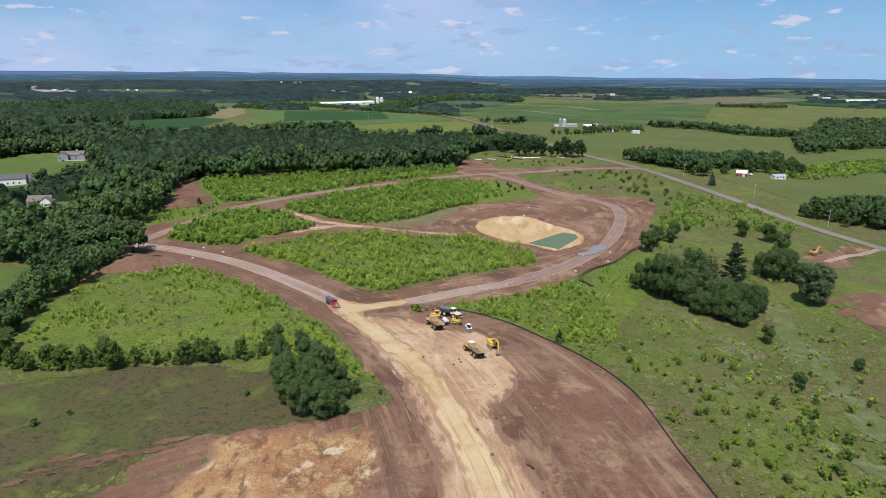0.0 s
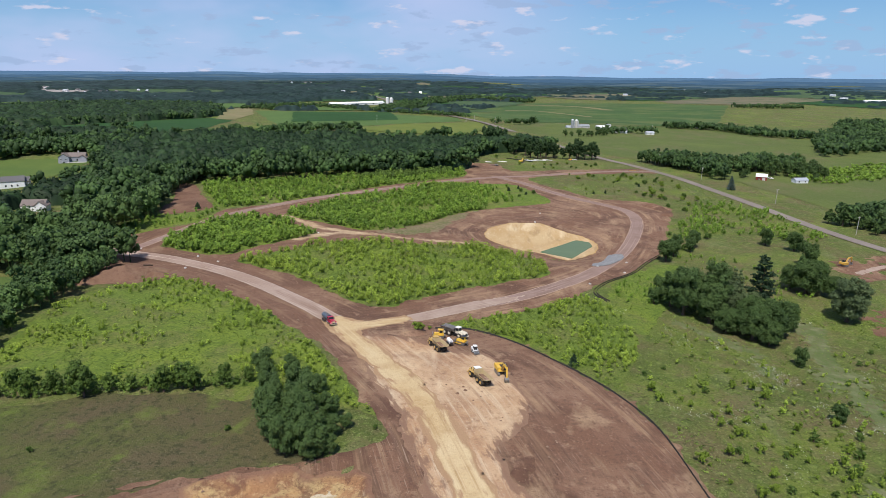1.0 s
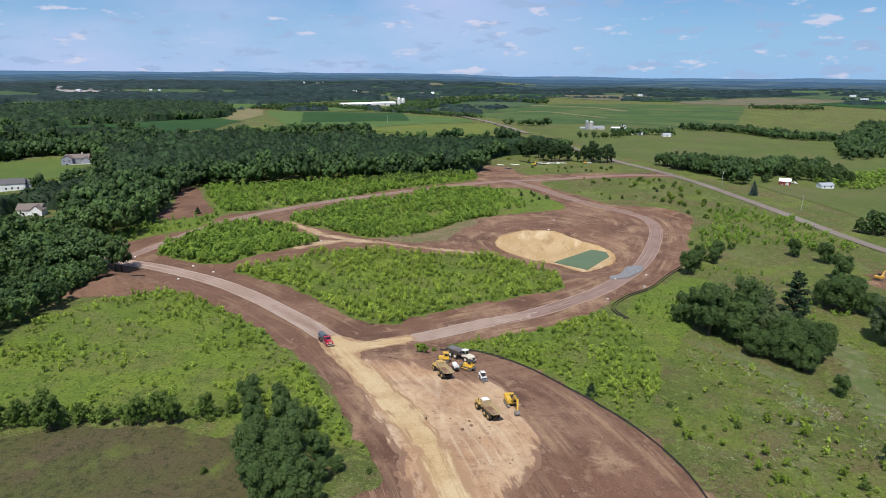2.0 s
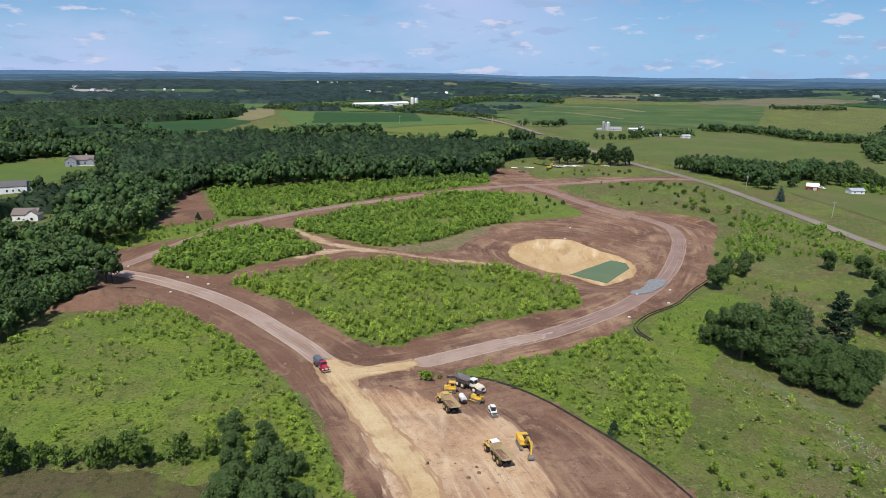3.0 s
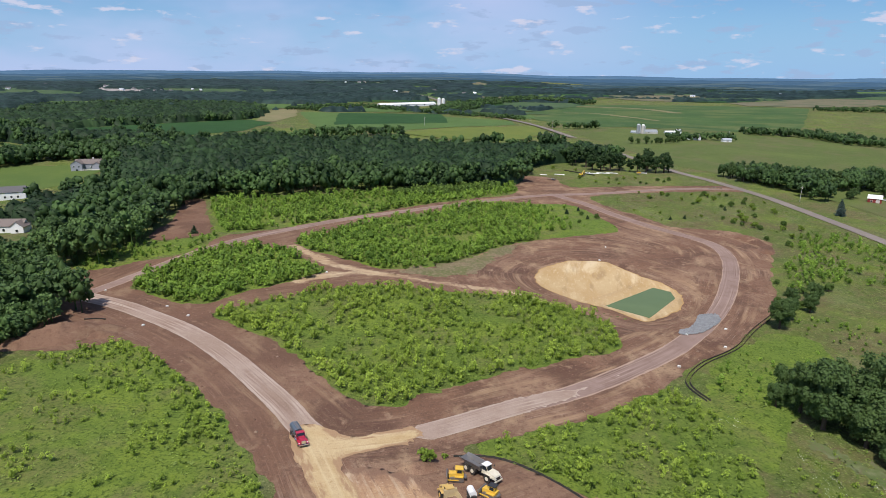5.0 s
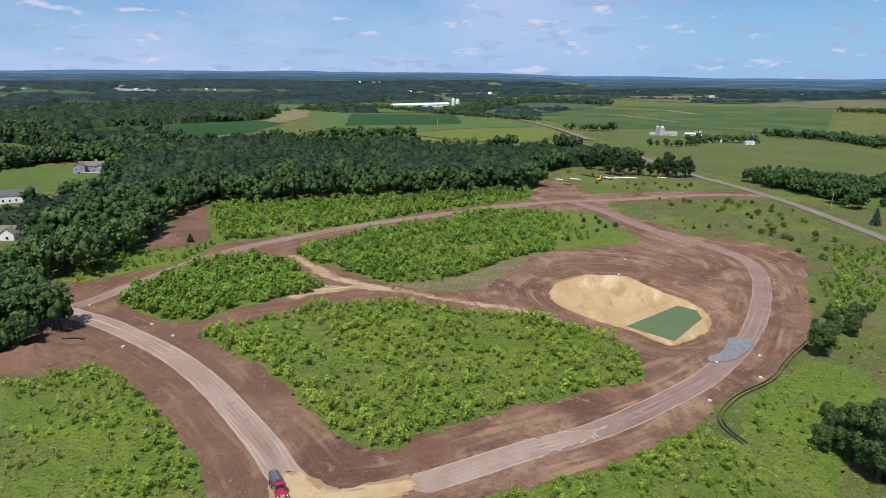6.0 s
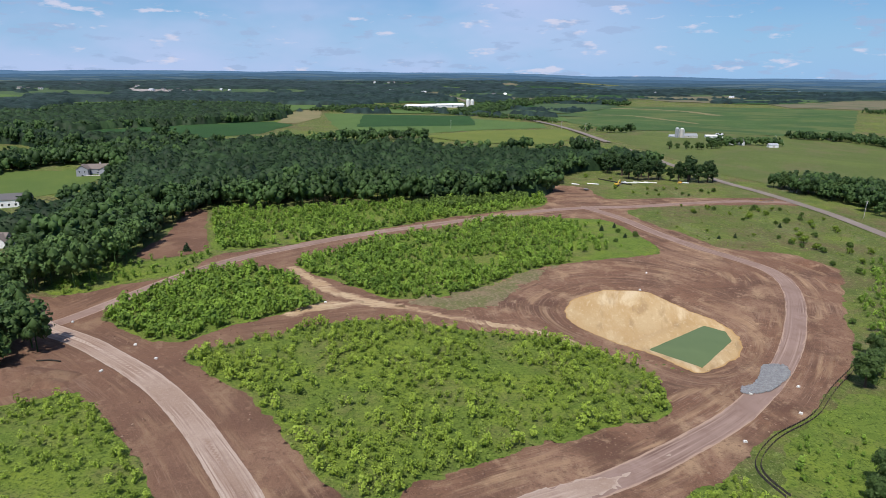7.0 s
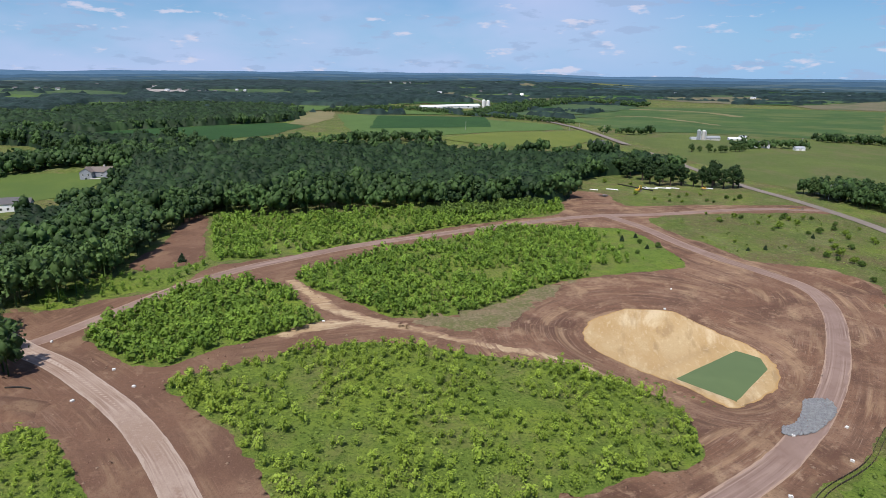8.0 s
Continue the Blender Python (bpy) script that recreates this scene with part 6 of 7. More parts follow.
def dump_truck(paint, roof, body, load, at, turn, label):
    """An articulated dump truck, its nose towards +y."""
    root = thing("dump_truck", label, "dump truck", "articulated dump trucks", at, turn, 0.28)
    for x in (-1.2, 1.2):
        wheel(root, x, 3.05, 0.88, 0.66, rim_mat=paint)
        wheel(root, x, -1.15, 0.88, 0.66, rim_mat=paint)
        wheel(root, x, -3.05, 0.88, 0.66, rim_mat=paint)
    part("chassis", box(boxed(-0.45, -4.4, 0.75, 0.45, 0.9, 1.25, 0.04), -0.5, 0.9, 0.7, 0.5, 4.6, 1.2, 0.04), M["black"], root)
    part("hitch", rodded((0, 0.95, 0.6), (0, 0.95, 1.5), 0.32, 12), M["steel"], root)
    part("hood", prism([(2.55, 1.15), (5.0, 1.05), (5.15, 1.35), (4.95, 1.95), (2.55, 2.25)], -0.95, 0.95), M[paint], root)
    part("grille", boxed(-0.7, 5.05, 1.05, 0.7, 5.2, 1.7, 0.02), M["black"], root)
    part("bumper", boxed(-1.35, 5.0, 0.6, 1.35, 5.3, 0.95, 0.05), M[paint], root)
    for s in (-1, 1):
        part("fender", prism([(2.0, 1.75), (2.25, 1.95), (3.9, 1.9), (4.25, 1.5), (4.15, 1.45), (3.8, 1.8), (2.3, 1.84)], s * 0.9, s * 1.5), M[paint], root)
        part("mirror", box(rodded((s * 0.8, 2.5, 2.9), (s * 1.45, 2.75, 2.9), 0.03, 6), s * 1.4 - 0.08, 2.7, 2.65, s * 1.4 + 0.08, 2.8, 3.15), M["black"], root)
        part("headlight", boxed(s * 0.8 - 0.15, 5.14, 1.3, s * 0.8 + 0.15, 5.22, 1.5, 0.02), M["white"], root)
    cab = part("cab", prism([(0.95, 1.25), (2.6, 1.25), (2.6, 2.2), (2.3, 3.25), (1.0, 3.25), (0.95, 2.2)], -0.85, 0.85), M[paint], root)
    part("roof", boxed(-0.95, 0.85, 3.24, 0.95, 2.45, 3.42, 0.06), M[roof], cab)
    part("windscreen", prism([(2.64, 2.22), (2.62, 2.2), (2.34, 3.15), (2.38, 3.17)], -0.72, 0.72), M["glass"], cab)
    for s in (-1, 1):
        part("side_window", prism([(1.1, 2.2), (2.45, 2.2), (2.2, 3.1), (1.12, 3.1)], s * 0.853, s * 0.873), M["glass"], cab)
    part("rear_window", boxed(-0.6, 0.93, 2.3, 0.6, 0.948, 3.05), M["glass"], cab)
    part("exhaust", rodded((1.05, 1.2, 1.9), (1.05, 1.2, 3.3), 0.09, 10), M["steel"], root)
    # dump body: floor, flared sides, headboard, sloping tail
    bm = bmesh.new()
    prof = [(-1.15, 1.62), (-1.58, 2.75), (-1.46, 2.75), (-1.05, 1.74), (1.05, 1.74), (1.46, 2.75), (1.58, 2.75), (1.15, 1.62)]
    stations = ((0.75, 0.0), (-3.6, 0.0), (-5.25, 0.62))
    rings = [[bm.verts.new((px, sy, pz + up * (1 if pz < 2 else -0.15))) for px, pz in prof] for sy, up in stations]
    for a, b in zip(rings[:-1], rings[1:]):
        for i in range(8):
            bm.faces.new((a[i], a[(i + 1) % 8], b[(i + 1) % 8], b[i]))
    bm.faces.new(rings[0][::-1])
    bm.faces.new(rings[-1])
    bmesh.ops.recalc_face_normals(bm, faces=bm.faces)
    bed = part("dump_body", bm, M[body], root)
    part("headboard", prism([(0.62, 1.65), (0.78, 1.65), (0.95, 3.0), (1.35, 3.12), (1.33, 3.2), (0.86, 3.1)], -1.5, 1.5), M[body], bed)
    for s in (-1, 1):
        for y in (-0.6, -2.0, -3.4):
            part("rib", prism([(s * 1.16, 1.6), (s * 1.60, 2.72), (s * 1.68, 2.70), (s * 1.26, 1.55)], y - 0.1, y + 0.1, "y"), M[body], bed)
    if load:
        g = np.random.default_rng(int(abs(at[0]) * 10))
        bm = bmesh.new()
        bmesh.ops.create_grid(bm, x_segments=8, y_segments=12, size=1.0)
        for v in bm.verts:
            r = max(abs(v.co.x), abs(v.co.y))
            v.co = Vector((v.co.x * (1.02 + 0.2 * (1 - r)), -1.7 + v.co.y * 2.1, 1.80 + 0.28 * (1 - r * r) + g.uniform(0, 0.07)))
        part("load", bm, M["clod"], bed, "leftover brown soil in the body")
    return root


dump_truck("cabyellow", "white", "bed", True, (8.2, 190.6), 27, "dusty yellow articulated dump truck with a white cab roof")
dump_truck("cabyellow", "cabyellow", "bed", True, (-4.6, 213.6), 26, "dusty yellow articulated dump truck parked beside other machines")
dump_truck("cream", "white", "steel", False, (0.6, 226.6), -128, "cream articulated dump truck with an empty dark body")


def tracks(root, half, length, r, w, y0=0.0):
    """A pair of crawler tracks: a frame with shoes round it."""
    for s in (-1, 1):
        x = s * half
        prof = [(-length / 2 + r + r * math.cos(a), r + r * math.sin(a)) for a in np.linspace(math.pi / 2, 1.5 * math.pi, 8)]
        prof += [(length / 2 - r + r * math.cos(a), r + r * math.sin(a)) for a in np.linspace(-math.pi / 2, math.pi / 2, 8)]
        bm = prism([(a + y0, b) for a, b in prof], x - w / 2, x + w / 2)
        n = int(length / 0.22)
        for k in range(n):
            y = -length / 2 + r + (length - 2 * r) * (k + 0.5) / n + y0
            for z in (0.0, 2 * r):
                box(bm, x - w / 2 - 0.02, y - 0.04, z - 0.03, x + w / 2 + 0.02, y + 0.04, z + 0.03)
        part("track", bm, M["steel"], root)


def excavator(paint, at, turn, swing, label, size=1.0):
    """A crawler excavator; swing turns the house on its tracks, the boom reaches ahead to a bucket on the ground."""
    root = thing("excavator", label, "excavator", "excavators", at, turn, 0.25, size)
    tracks(root, 1.15, 4.0, 0.42, 0.6)
    part("undercarriage", rod(boxed(-0.9, -0.9, 0.35, 0.9, 0.9, 0.8, 0.06), (0, 0, 0.7), (0, 0, 1.05), 0.7, 18), M["black"], root)
    turn_m = Matrix.Rotation(radians(swing), 4, "Z")

    def piece(name, bm, mat, parent=root, label=""):
        bm.transform(turn_m)
        return part(name, bm, M[mat], parent, label)

    piece("house", box(boxed(-1.35, -2.2, 1.0, 1.35, 1.3, 1.55, 0.08), 0.1, -2.1, 1.55, 1.35, 1.0, 2.2, 0.1), paint)
    piece("counterweight", prism([(-2.75, 1.15), (-2.9, 1.5), (-2.8, 2.25), (-1.7, 2.35), (-1.7, 1.05)], -1.33, 1.33), paint)
    piece("engine_cover", boxed(-1.3, -1.7, 1.5, 0.3, -0.3, 2.15, 0.1), "black")
    cab = piece("cab", prism([(-0.25, 1.5), (1.35, 1.5), (1.4, 2.1), (1.15, 2.95), (-0.2, 2.98)], -1.32, -0.3), "black")
    piece("windscreen", prism([(1.41, 1.7), (1.43, 2.1), (1.2, 2.9), (1.17, 2.9), (1.38, 2.1)], -1.22, -0.4), "glass", cab)
    for x in (-1.335, -0.285):
        piece("side_window", prism([(0.0, 1.95), (1.25, 1.95), (1.08, 2.8), (0.0, 2.82)], x - 0.012, x + 0.012), "glass", cab)
    piece("boom", prism([(0.6, 1.5), (0.9, 1.95), (2.3, 4.0), (3.2, 4.35), (5.3, 3.85), (5.35, 3.6), (3.3, 3.75), (2.7, 3.5), (1.2, 1.5)], -0.22, 0.28), paint)
    piece("stick", prism([(5.0, 4.25), (5.35, 4.35), (6.05, 1.3), (5.8, 1.25)], -0.17, 0.23), paint)
    piece("boom_cylinder", rodded((0.35, 1.1, 1.5), (0.35, 2.6, 3.5), 0.1, 8), "steel")
    piece("boom_cylinder", rodded((-0.28, 1.1, 1.5), (-0.28, 2.6, 3.5), 0.1, 8), "steel")
    piece("stick_cylinder", rodded((0.03, 3.2, 4.55), (0.03, 5.05, 4.5), 0.1, 8), "steel")
    piece("bucket", prism([(5.75, 1.35), (6.2, 1.3), (6.5, 0.85), (6.4, 0.3), (5.9, 0.02), (5.35, 0.1), (5.4, 0.22), (5.9, 0.2), (6.25, 0.45), (6.3, 0.8), (6.0, 1.1), (5.7, 1.1)], -0.6, 0.65), "steel")
    for x in (-0.6, 0.62):
        piece("bucket_cheek", prism([(5.75, 1.2), (6.2, 1.25), (6.4, 0.8), (6.3, 0.35), (5.9, 0.1), (5.4, 0.15)], x, x + 0.04), "steel")
    return root


excavator("yellow", (14.6, 196.6), 15, 178, "yellow crawler excavator with its bucket on the ground")
excavator("orangepaint", (199, 346), 60, -120, "orange-yellow crawler excavator beside a farm track")
excavator("yellow", (63, 673), 30, -60, "yellow excavator among pipes at the far junction")


def dozer(at, turn, label, roof="black"):
    root = thing("bulldozer", label, "bulldozer", "bulldozers", at, turn, 0.28)
    tracks(root, 0.98, 3.2, 0.48, 0.56)
    part("body", prism([(-1.5, 0.55), (1.6, 0.55), (1.75, 0.9), (1.7, 1.6), (0.1, 1.75), (-1.5, 1.55)], -0.66, 0.66), M["yellow"], root)
    for s in (-1, 1):
        part("fender", boxed(s * 1.0 - 0.34, -1.35, 1.05, s * 1.0 + 0.34, 0.5, 1.25, 0.04), M["yellow"], root)
        part("push_arm", boxed(s * 1.38 - 0.08, -0.4, 0.4, s * 1.38 + 0.08, 2.1, 0.62, 0.03), M["yellow"], root)
    cab = part("cab", boxed(-0.72, -1.2, 1.5, 0.72, 0.25, 2.75, 0.08, (0.88, 0.85)), M["yellow"], root)
    part("windscreen", boxed(-0.55, 0.20, 1.8, 0.55, 0.26, 2.5), M["glass"], cab)
    for s in (-1, 1):
        part("side_window", boxed(s * 0.70 - 0.03, -1.0, 1.85, s * 0.70 + 0.03, 0.0, 2.5), M["glass"], cab)
    part("canopy", boxed(-0.82, -1.35, 2.72, 0.82, 0.45, 2.86, 0.05), M[roof], cab)
    part("exhaust", rodded((0.25, 0.9, 1.6), (0.25, 0.9, 2.7), 0.07, 8), M["black"], root)
    part("blade", prism([(1.95, 0.1), (2.15, 0.1), (2.02, 0.5), (2.05, 1.0), (2.3, 1.4), (2.18, 1.42), (1.92, 1.0), (1.88, 0.5)], -1.75, 1.75), M["steel"], root)
    part("ripper", box(boxed(-0.7, -2.1, 0.7, 0.7, -1.5, 1.0, 0.04), -0.1, -2.2, 0.15, 0.1, -1.95, 0.9), M["steel"], root)
    return root


dozer((3.2, 218.6), 62, "yellow bulldozer with a black cab roof")
dozer((-4.4, 223.6), 95, "yellow crawler dozer parked behind a dump truck", "yellow")


def skid_steer(at, turn):
    root = thing("skid_steer", "white skid-steer loader with its bucket lowered", "loader", "", at, turn, 0.28)
    for x in (-0.78, 0.78):
        for y in (-0.55, 0.55):
            wheel(root, x, y, 0.42, 0.32, rim_mat="white")
    part("body", box(boxed(-0.62, -1.3, 0.35, 0.62, 1.0, 0.95, 0.06), -0.75, -1.55, 0.6, 0.75, -0.5, 1.45, 0.08), M["white"], root)
    cab = part("cab", boxed(-0.58, -0.7, 0.9, 0.58, 0.8, 2.05, 0.06, (0.95, 0.9)), M["black"], root)
    part("roof", boxed(-0.62, -0.8, 2.04, 0.62, 0.75, 2.14, 0.04), M["white"], cab)
    for s in (-1, 1):
        part("lift_arm", prism([(-1.5, 1.3), (-1.4, 1.55), (0.6, 1.25), (1.4, 0.45), (1.65, 0.35), (1.5, 0.2), (1.2, 0.3), (0.4, 1.0)], s * 0.66, s * 0.82), M["white"], root)
    part("bucket", prism([(1.45, 0.1), (2.35, 0.03), (2.35, 0.08), (1.6, 0.2), (1.45, 0.65), (1.75, 0.82), (1.7, 0.88), (1.35, 0.75)], -0.95, 0.95), M["steel"], root)
    return root


skid_steer((7.3, 212.2), -160)


def tank_trailer(at, turn):
    root = thing("tank_trailer", "white water tank on a small black trailer", "trailer", "", at, turn, 0.28)
    for x in (-0.85, 0.85):
        wheel(root, x, -0.2, 0.38, 0.25, rim_mat="steel")
    part("frame", box(boxed(-0.8, -1.6, 0.5, 0.8, 1.3, 0.65, 0.03), -0.08, 1.3, 0.5, 0.08, 2.6, 0.62), M["black"], root)
    tank = part("tank", rodded((0, -1.35, 1.3), (0, 1.1, 1.3), 0.78, 24), M["white"], root)
    part("hatch", rodded((0, -0.1, 2.0), (0, -0.1, 2.2), 0.25, 14), M["white"], tank)
    part("pump", boxed(-0.5, -1.9, 0.6, 0.5, -1.4, 1.2, 0.05), M["black"], root)
    return root


tank_trailer((-0.8, 217.6), 20)


def tanker_truck(at, turn):
    """A red truck with a bonnet and a dark tank behind."""
    root = thing("tank_truck", "red bonneted truck with a dark grey water tank", "truck", "", at, turn, 0.36)
    for x in (-1.05, 1.05):
        wheel(root, x, 3.3, 0.52, 0.32, rim_mat="chrome")
        for y in (-1.5, -2.85):
            wheel(root, x * 0.92, y, 0.52, 0.58, rim_mat="chrome")
    part("chassis", boxed(-0.42, -3.9, 0.6, 0.42, 4.0, 0.9, 0.03), M["black"], root)
    part("hood", prism([(2.2, 0.85), (4.2, 0.8), (4.3, 1.2), (4.2, 1.65), (2.2, 1.85)], -0.72, 0.72), M["red"], root)
    for s in (-1, 1):
        part("fender", prism([(2.35, 0.9), (2.6, 1.25), (3.9, 1.22), (4.25, 0.8), (4.15, 0.75), (3.8, 1.08), (2.7, 1.1), (2.45, 0.85)], s * 0.7, s * 1.22), M["red"], root)
        part("headlight", boxed(s * 0.98 - 0.16, 4.02, 0.95, s * 0.98 + 0.16, 4.2, 1.15, 0.03), M["white"], root)
        part("mirror", boxed(s * 1.3 - 0.08, 2.1, 1.7, s * 1.3 + 0.08, 2.2, 2.3), M["chrome"], root)
        part("exhaust_stack", rodded((s * 0.95, 0.75, 0.9), (s * 0.95, 0.75, 3.0), 0.08, 10), M["chrome"], root)
        part("fuel_tank", rodded((s * 0.95, 0.6, 0.65), (s * 0.95, 1.9, 0.65), 0.3, 14), M["chrome"], root)
    part("grille", boxed(-0.5, 4.24, 0.85, 0.5, 4.34, 1.6, 0.02), M["chrome"], root)
    part("bumper", boxed(-1.22, 4.2, 0.4, 1.22, 4.45, 0.72, 0.04), M["chrome"], root)
    cab = part("cab", prism([(0.85, 0.85), (2.25, 0.85), (2.25, 1.75), (1.95, 2.55), (0.9, 2.6)], -1.0, 1.0), M["red"], root)
    part("windscreen", prism([(2.28, 1.78), (2.26, 1.76), (1.97, 2.46), (2.0, 2.48)], -0.88, 0.88), M["glass"], cab)
    for s in (-1, 1):
        part("side_window", prism([(1.05, 1.7), (2.1, 1.7), (1.85, 2.4), (1.05, 2.42)], s * 1.003, s * 1.02), M["glass"], cab)
    bm = bmesh.new()
    rod(bm, (0, -3.95, 1.85), (0, 0.5, 1.85), 0.95, 28)
    for v in bm.verts:
        v.co.x *= 1.18
    tank = part("tank", bm, M["tankpaint"], root)
    part("catwalk", boxed(-0.35, -3.7, 2.78, 0.35, 0.3, 2.84), M["steel"], tank)
    for y in (-2.9, -1.2):
        part("hatch", rodded((0, y, 2.8), (0, y, 2.95), 0.28, 14), M["steel"], tank)
    for s in (-1, 1):
        part("side_skirt", boxed(s * 1.08 - 0.05, -3.9, 0.95, s * 1.08 + 0.05, 0.4, 1.3, 0.03), M["chrome"], root)
    return root


tanker_truck((-43.6, 234.2), -146)


# ---- stone, earth and odds and ends ----
def riprap():
    rng = np.random.default_rng(17)
    poly = rounded([(68, 329), (69, 334), (73, 337), (78, 347), (81, 354), (87, 354), (87, 347), (82, 339), (75, 331)], n=4)
    X, Y = scatter(rng, poly, 0.42)
    stones = []
    for k in range(6):
        r = np.random.default_rng(500 + k)
        v, f = cores(r, [(0, 0, 0.1, 0.5, 0.32)], 6, 3, 1.0)
        stones.append((v + r.uniform(-0.09, 0.09, v.shape), f))
    mass("riprap", stones, X, Y, rng.uniform(0.4, 0.85, len(X)), rng.uniform(0.7, 1.3, len(X)), M["stone"], "heap of loose blue-grey crushed stone on the road", "stone", 18, -0.35)


riprap()


def earth_pile(x, y, a, b, h, turn, mat, label, seed):
    """A heap of earth with a lumpy top."""
    rng = np.random.default_rng(seed)
    nr, ns = 12, 30
    c, s = math.cos(radians(turn)), math.sin(radians(turn))
    vs = []
    for i in range(nr + 1):
        f = i / nr
        for k in range(ns):
            t = 2 * math.pi * k / ns
            edge = 1 + 0.18 * math.sin(2 * t + seed) + 0.10 * math.sin(5 * t + 2 * seed)
            u, w = a * f * edge * math.cos(t), b * f * edge * math.sin(t)
            px, py = x + c * u - s * w, y + s * u + c * w
            up = h * (1 - f**1.6) * (0.75 + 0.5 * float(speckle(px, py, 3.5, seed))) + rng.uniform(-0.06, 0.1) * h * (1 - f)
            vs.append((px, py, float(terrain(px, py)) + up - 0.05 * f))
    fs = [(i * ns + k, i * ns + (k + 1) % ns, (i + 1) * ns + (k + 1) % ns, (i + 1) * ns + k) for i in range(nr) for k in range(ns)]
    me = mesh_of("spoil_mound", np.array(vs), np.array(fs, np.int32))
    tagged(link_mesh("spoil_mound", me, M[mat]), label, "mound", "spoil mounds")


earth_pile(-144, 288, 17, 10, 4.4, 30, "soil", "long spoil heap of brown earth beside the woods", 1)
earth_pile(-134, 291, 8, 5, 1.6, 10, "soil", "low spoil heap of brown earth by the field", 2)
earth_pile(139, 478, 12, 6, 2.4, -55, "soil", "brown spoil heap at the bend of the loop road", 3)
earth_pile(141, 455, 7, 4, 1.4, -80, "soil", "small brown spoil heap by the meadow", 4)
earth_pile(-13, 227, 6, 2.6, 1.3, 8, "soil", "low ridge of rubble and earth by the yard", 5)
earth_pile(-193, 353, 9, 5, 1.5, 30, "soil", "torn earth and roots at the wood's edge", 6)
earth_pile(17, 149, 5, 3, 1.0, 60, "soil", "dark clods pushed up beside the haul road", 7)


def storm_inlet(at, k):
    root = thing("storm_inlet", "concrete storm inlet wrapped in white fabric", "inlet", "storm inlets", at, 37 * k, 0.2)
    part("frame", boxed(-0.5, -0.4, -0.2, 0.5, 0.4, 0.28, 0.06), M["concrete"], root)
    part("cover", boxed(-0.42, -0.3, 0.27, 0.42, 0.3, 0.37, 0.04), M["white"], root)
    part("grate", boxed(-0.22, 0.3, 0.29, 0.22, 0.36, 0.35, 0.01), M["black"], root)


for _k, _at in enumerate([(-111, 312), (-124, 321), (-122, 301), (-160, 338), (81, 320), (61, 301), (86, 337), (55, 443), (49, 418), (70, 329), (-76, 371), (27, 352)]):
    storm_inlet(_at, _k)


def sock(line, r, label):
    line = rounded(line, False, 6)
    cu = bpy.data.curves.new("sock", "CURVE")
    cu.dimensions, cu.bevel_depth, cu.bevel_resolution = "3D", r, 2
    sp = cu.splines.new("POLY")
    sp.points.add(len(line) - 1)
    for p, (x, y) in zip(sp.points, line):
        p.co = (x, y, float(terrain(x, y)) + r + 0.15, 1)
    cu.materials.append(M["fabric"])
    tagged(new("erosion_sock", cu), label, "erosion sock", "erosion socks")


sock([(-147, 305), (-143, 306), (-139, 305.5)], 0.24, "black erosion sock lying on the spoil heap")
sock([(50, 700), (62, 690), (75, 680)], 0.4, "black erosion sock by the junction")


def pipe_stack(at, turn, n, length, label):
    root = thing("pipe_stack", label, "pipes", "stacked pipes", at, turn, 0.1)
    for k in range(n):
        part("pipe", rodded((0.55 * (k % 4), -length / 2, 0.28 + 0.5 * (k // 4)), (0.55 * (k % 4), length / 2, 0.28 + 0.5 * (k // 4)), 0.2, 12), M["white"], root)


for _x, _y, _t, _n, _l in ((30, 668, 80, 5, 6), (44, 674, 82, 6, 9), (74, 690, 86, 8, 12), (84, 694, 86, 8, 12), (92, 697, 84, 6, 10), (121, 706, 80, 6, 6)):
    pipe_stack((_x, _y), _t, min(_n, 4), _l, "stack of white pipes on the grass")


def pickup(at, turn, paint, label):
    root = thing("pickup_truck", label, "pickup", "", at, turn, 0.2)
    for x in (-0.85, 0.85):
        for y in (-1.7, 1.7):
            wheel(root, x, y, 0.38, 0.26, rim_mat="steel")
    part("body", prism([(-2.7, 0.5), (2.7, 0.5), (2.75, 0.95), (1.3, 1.15), (-2.7, 1.15)], -0.95, 0.95), M[paint], root)
    cab = part("cab", prism([(-0.9, 1.1), (1.35, 1.1), (0.7, 1.8), (-0.75, 1.82)], -0.85, 0.85), M[paint], root)
    part("windscreen", prism([(1.37, 1.16), (1.33, 1.14), (0.74, 1.76), (0.78, 1.78)], -0.75, 0.75), M["glass"], cab)
    for s in (-1, 1):
        part("side_window", prism([(-0.7, 1.2), (1.0, 1.2), (0.6, 1.7), (-0.65, 1.7)], s * 0.853, s * 0.87), M["glass"], cab)
    return root


pickup((70, 686), 60, "white", "white pickup parked by the pipes")
pickup((288, 627), 20, "white", "white vehicle parked near the red shed")
dozer((116, 700), 80, "orange-yellow loader by the pipe stacks")


def flat_trailer(at, turn):
    root = thing("flat_trailer", "low dark equipment trailer on the bare soil", "trailer", "", at, turn, 0.15)
    part("deck", boxed(-1.2, -3.5, 0.7, 1.2, 3.5, 0.9, 0.03), M["black"], root)
    part("drawbar", boxed(-0.1, 3.5, 0.6, 0.1, 5.2, 0.75), M["steel"], root)
    for x in (-1.1, 1.1):
        for y in (-1.6, -0.6):
            wheel(root, x, y, 0.4, 0.28, rim_mat="steel")
    part("cargo", boxed(-0.8, -2.5, 0.9, 0.6, 0.5, 1.5, 0.1), M["steel"], root)


flat_trailer((36, 645), 80)


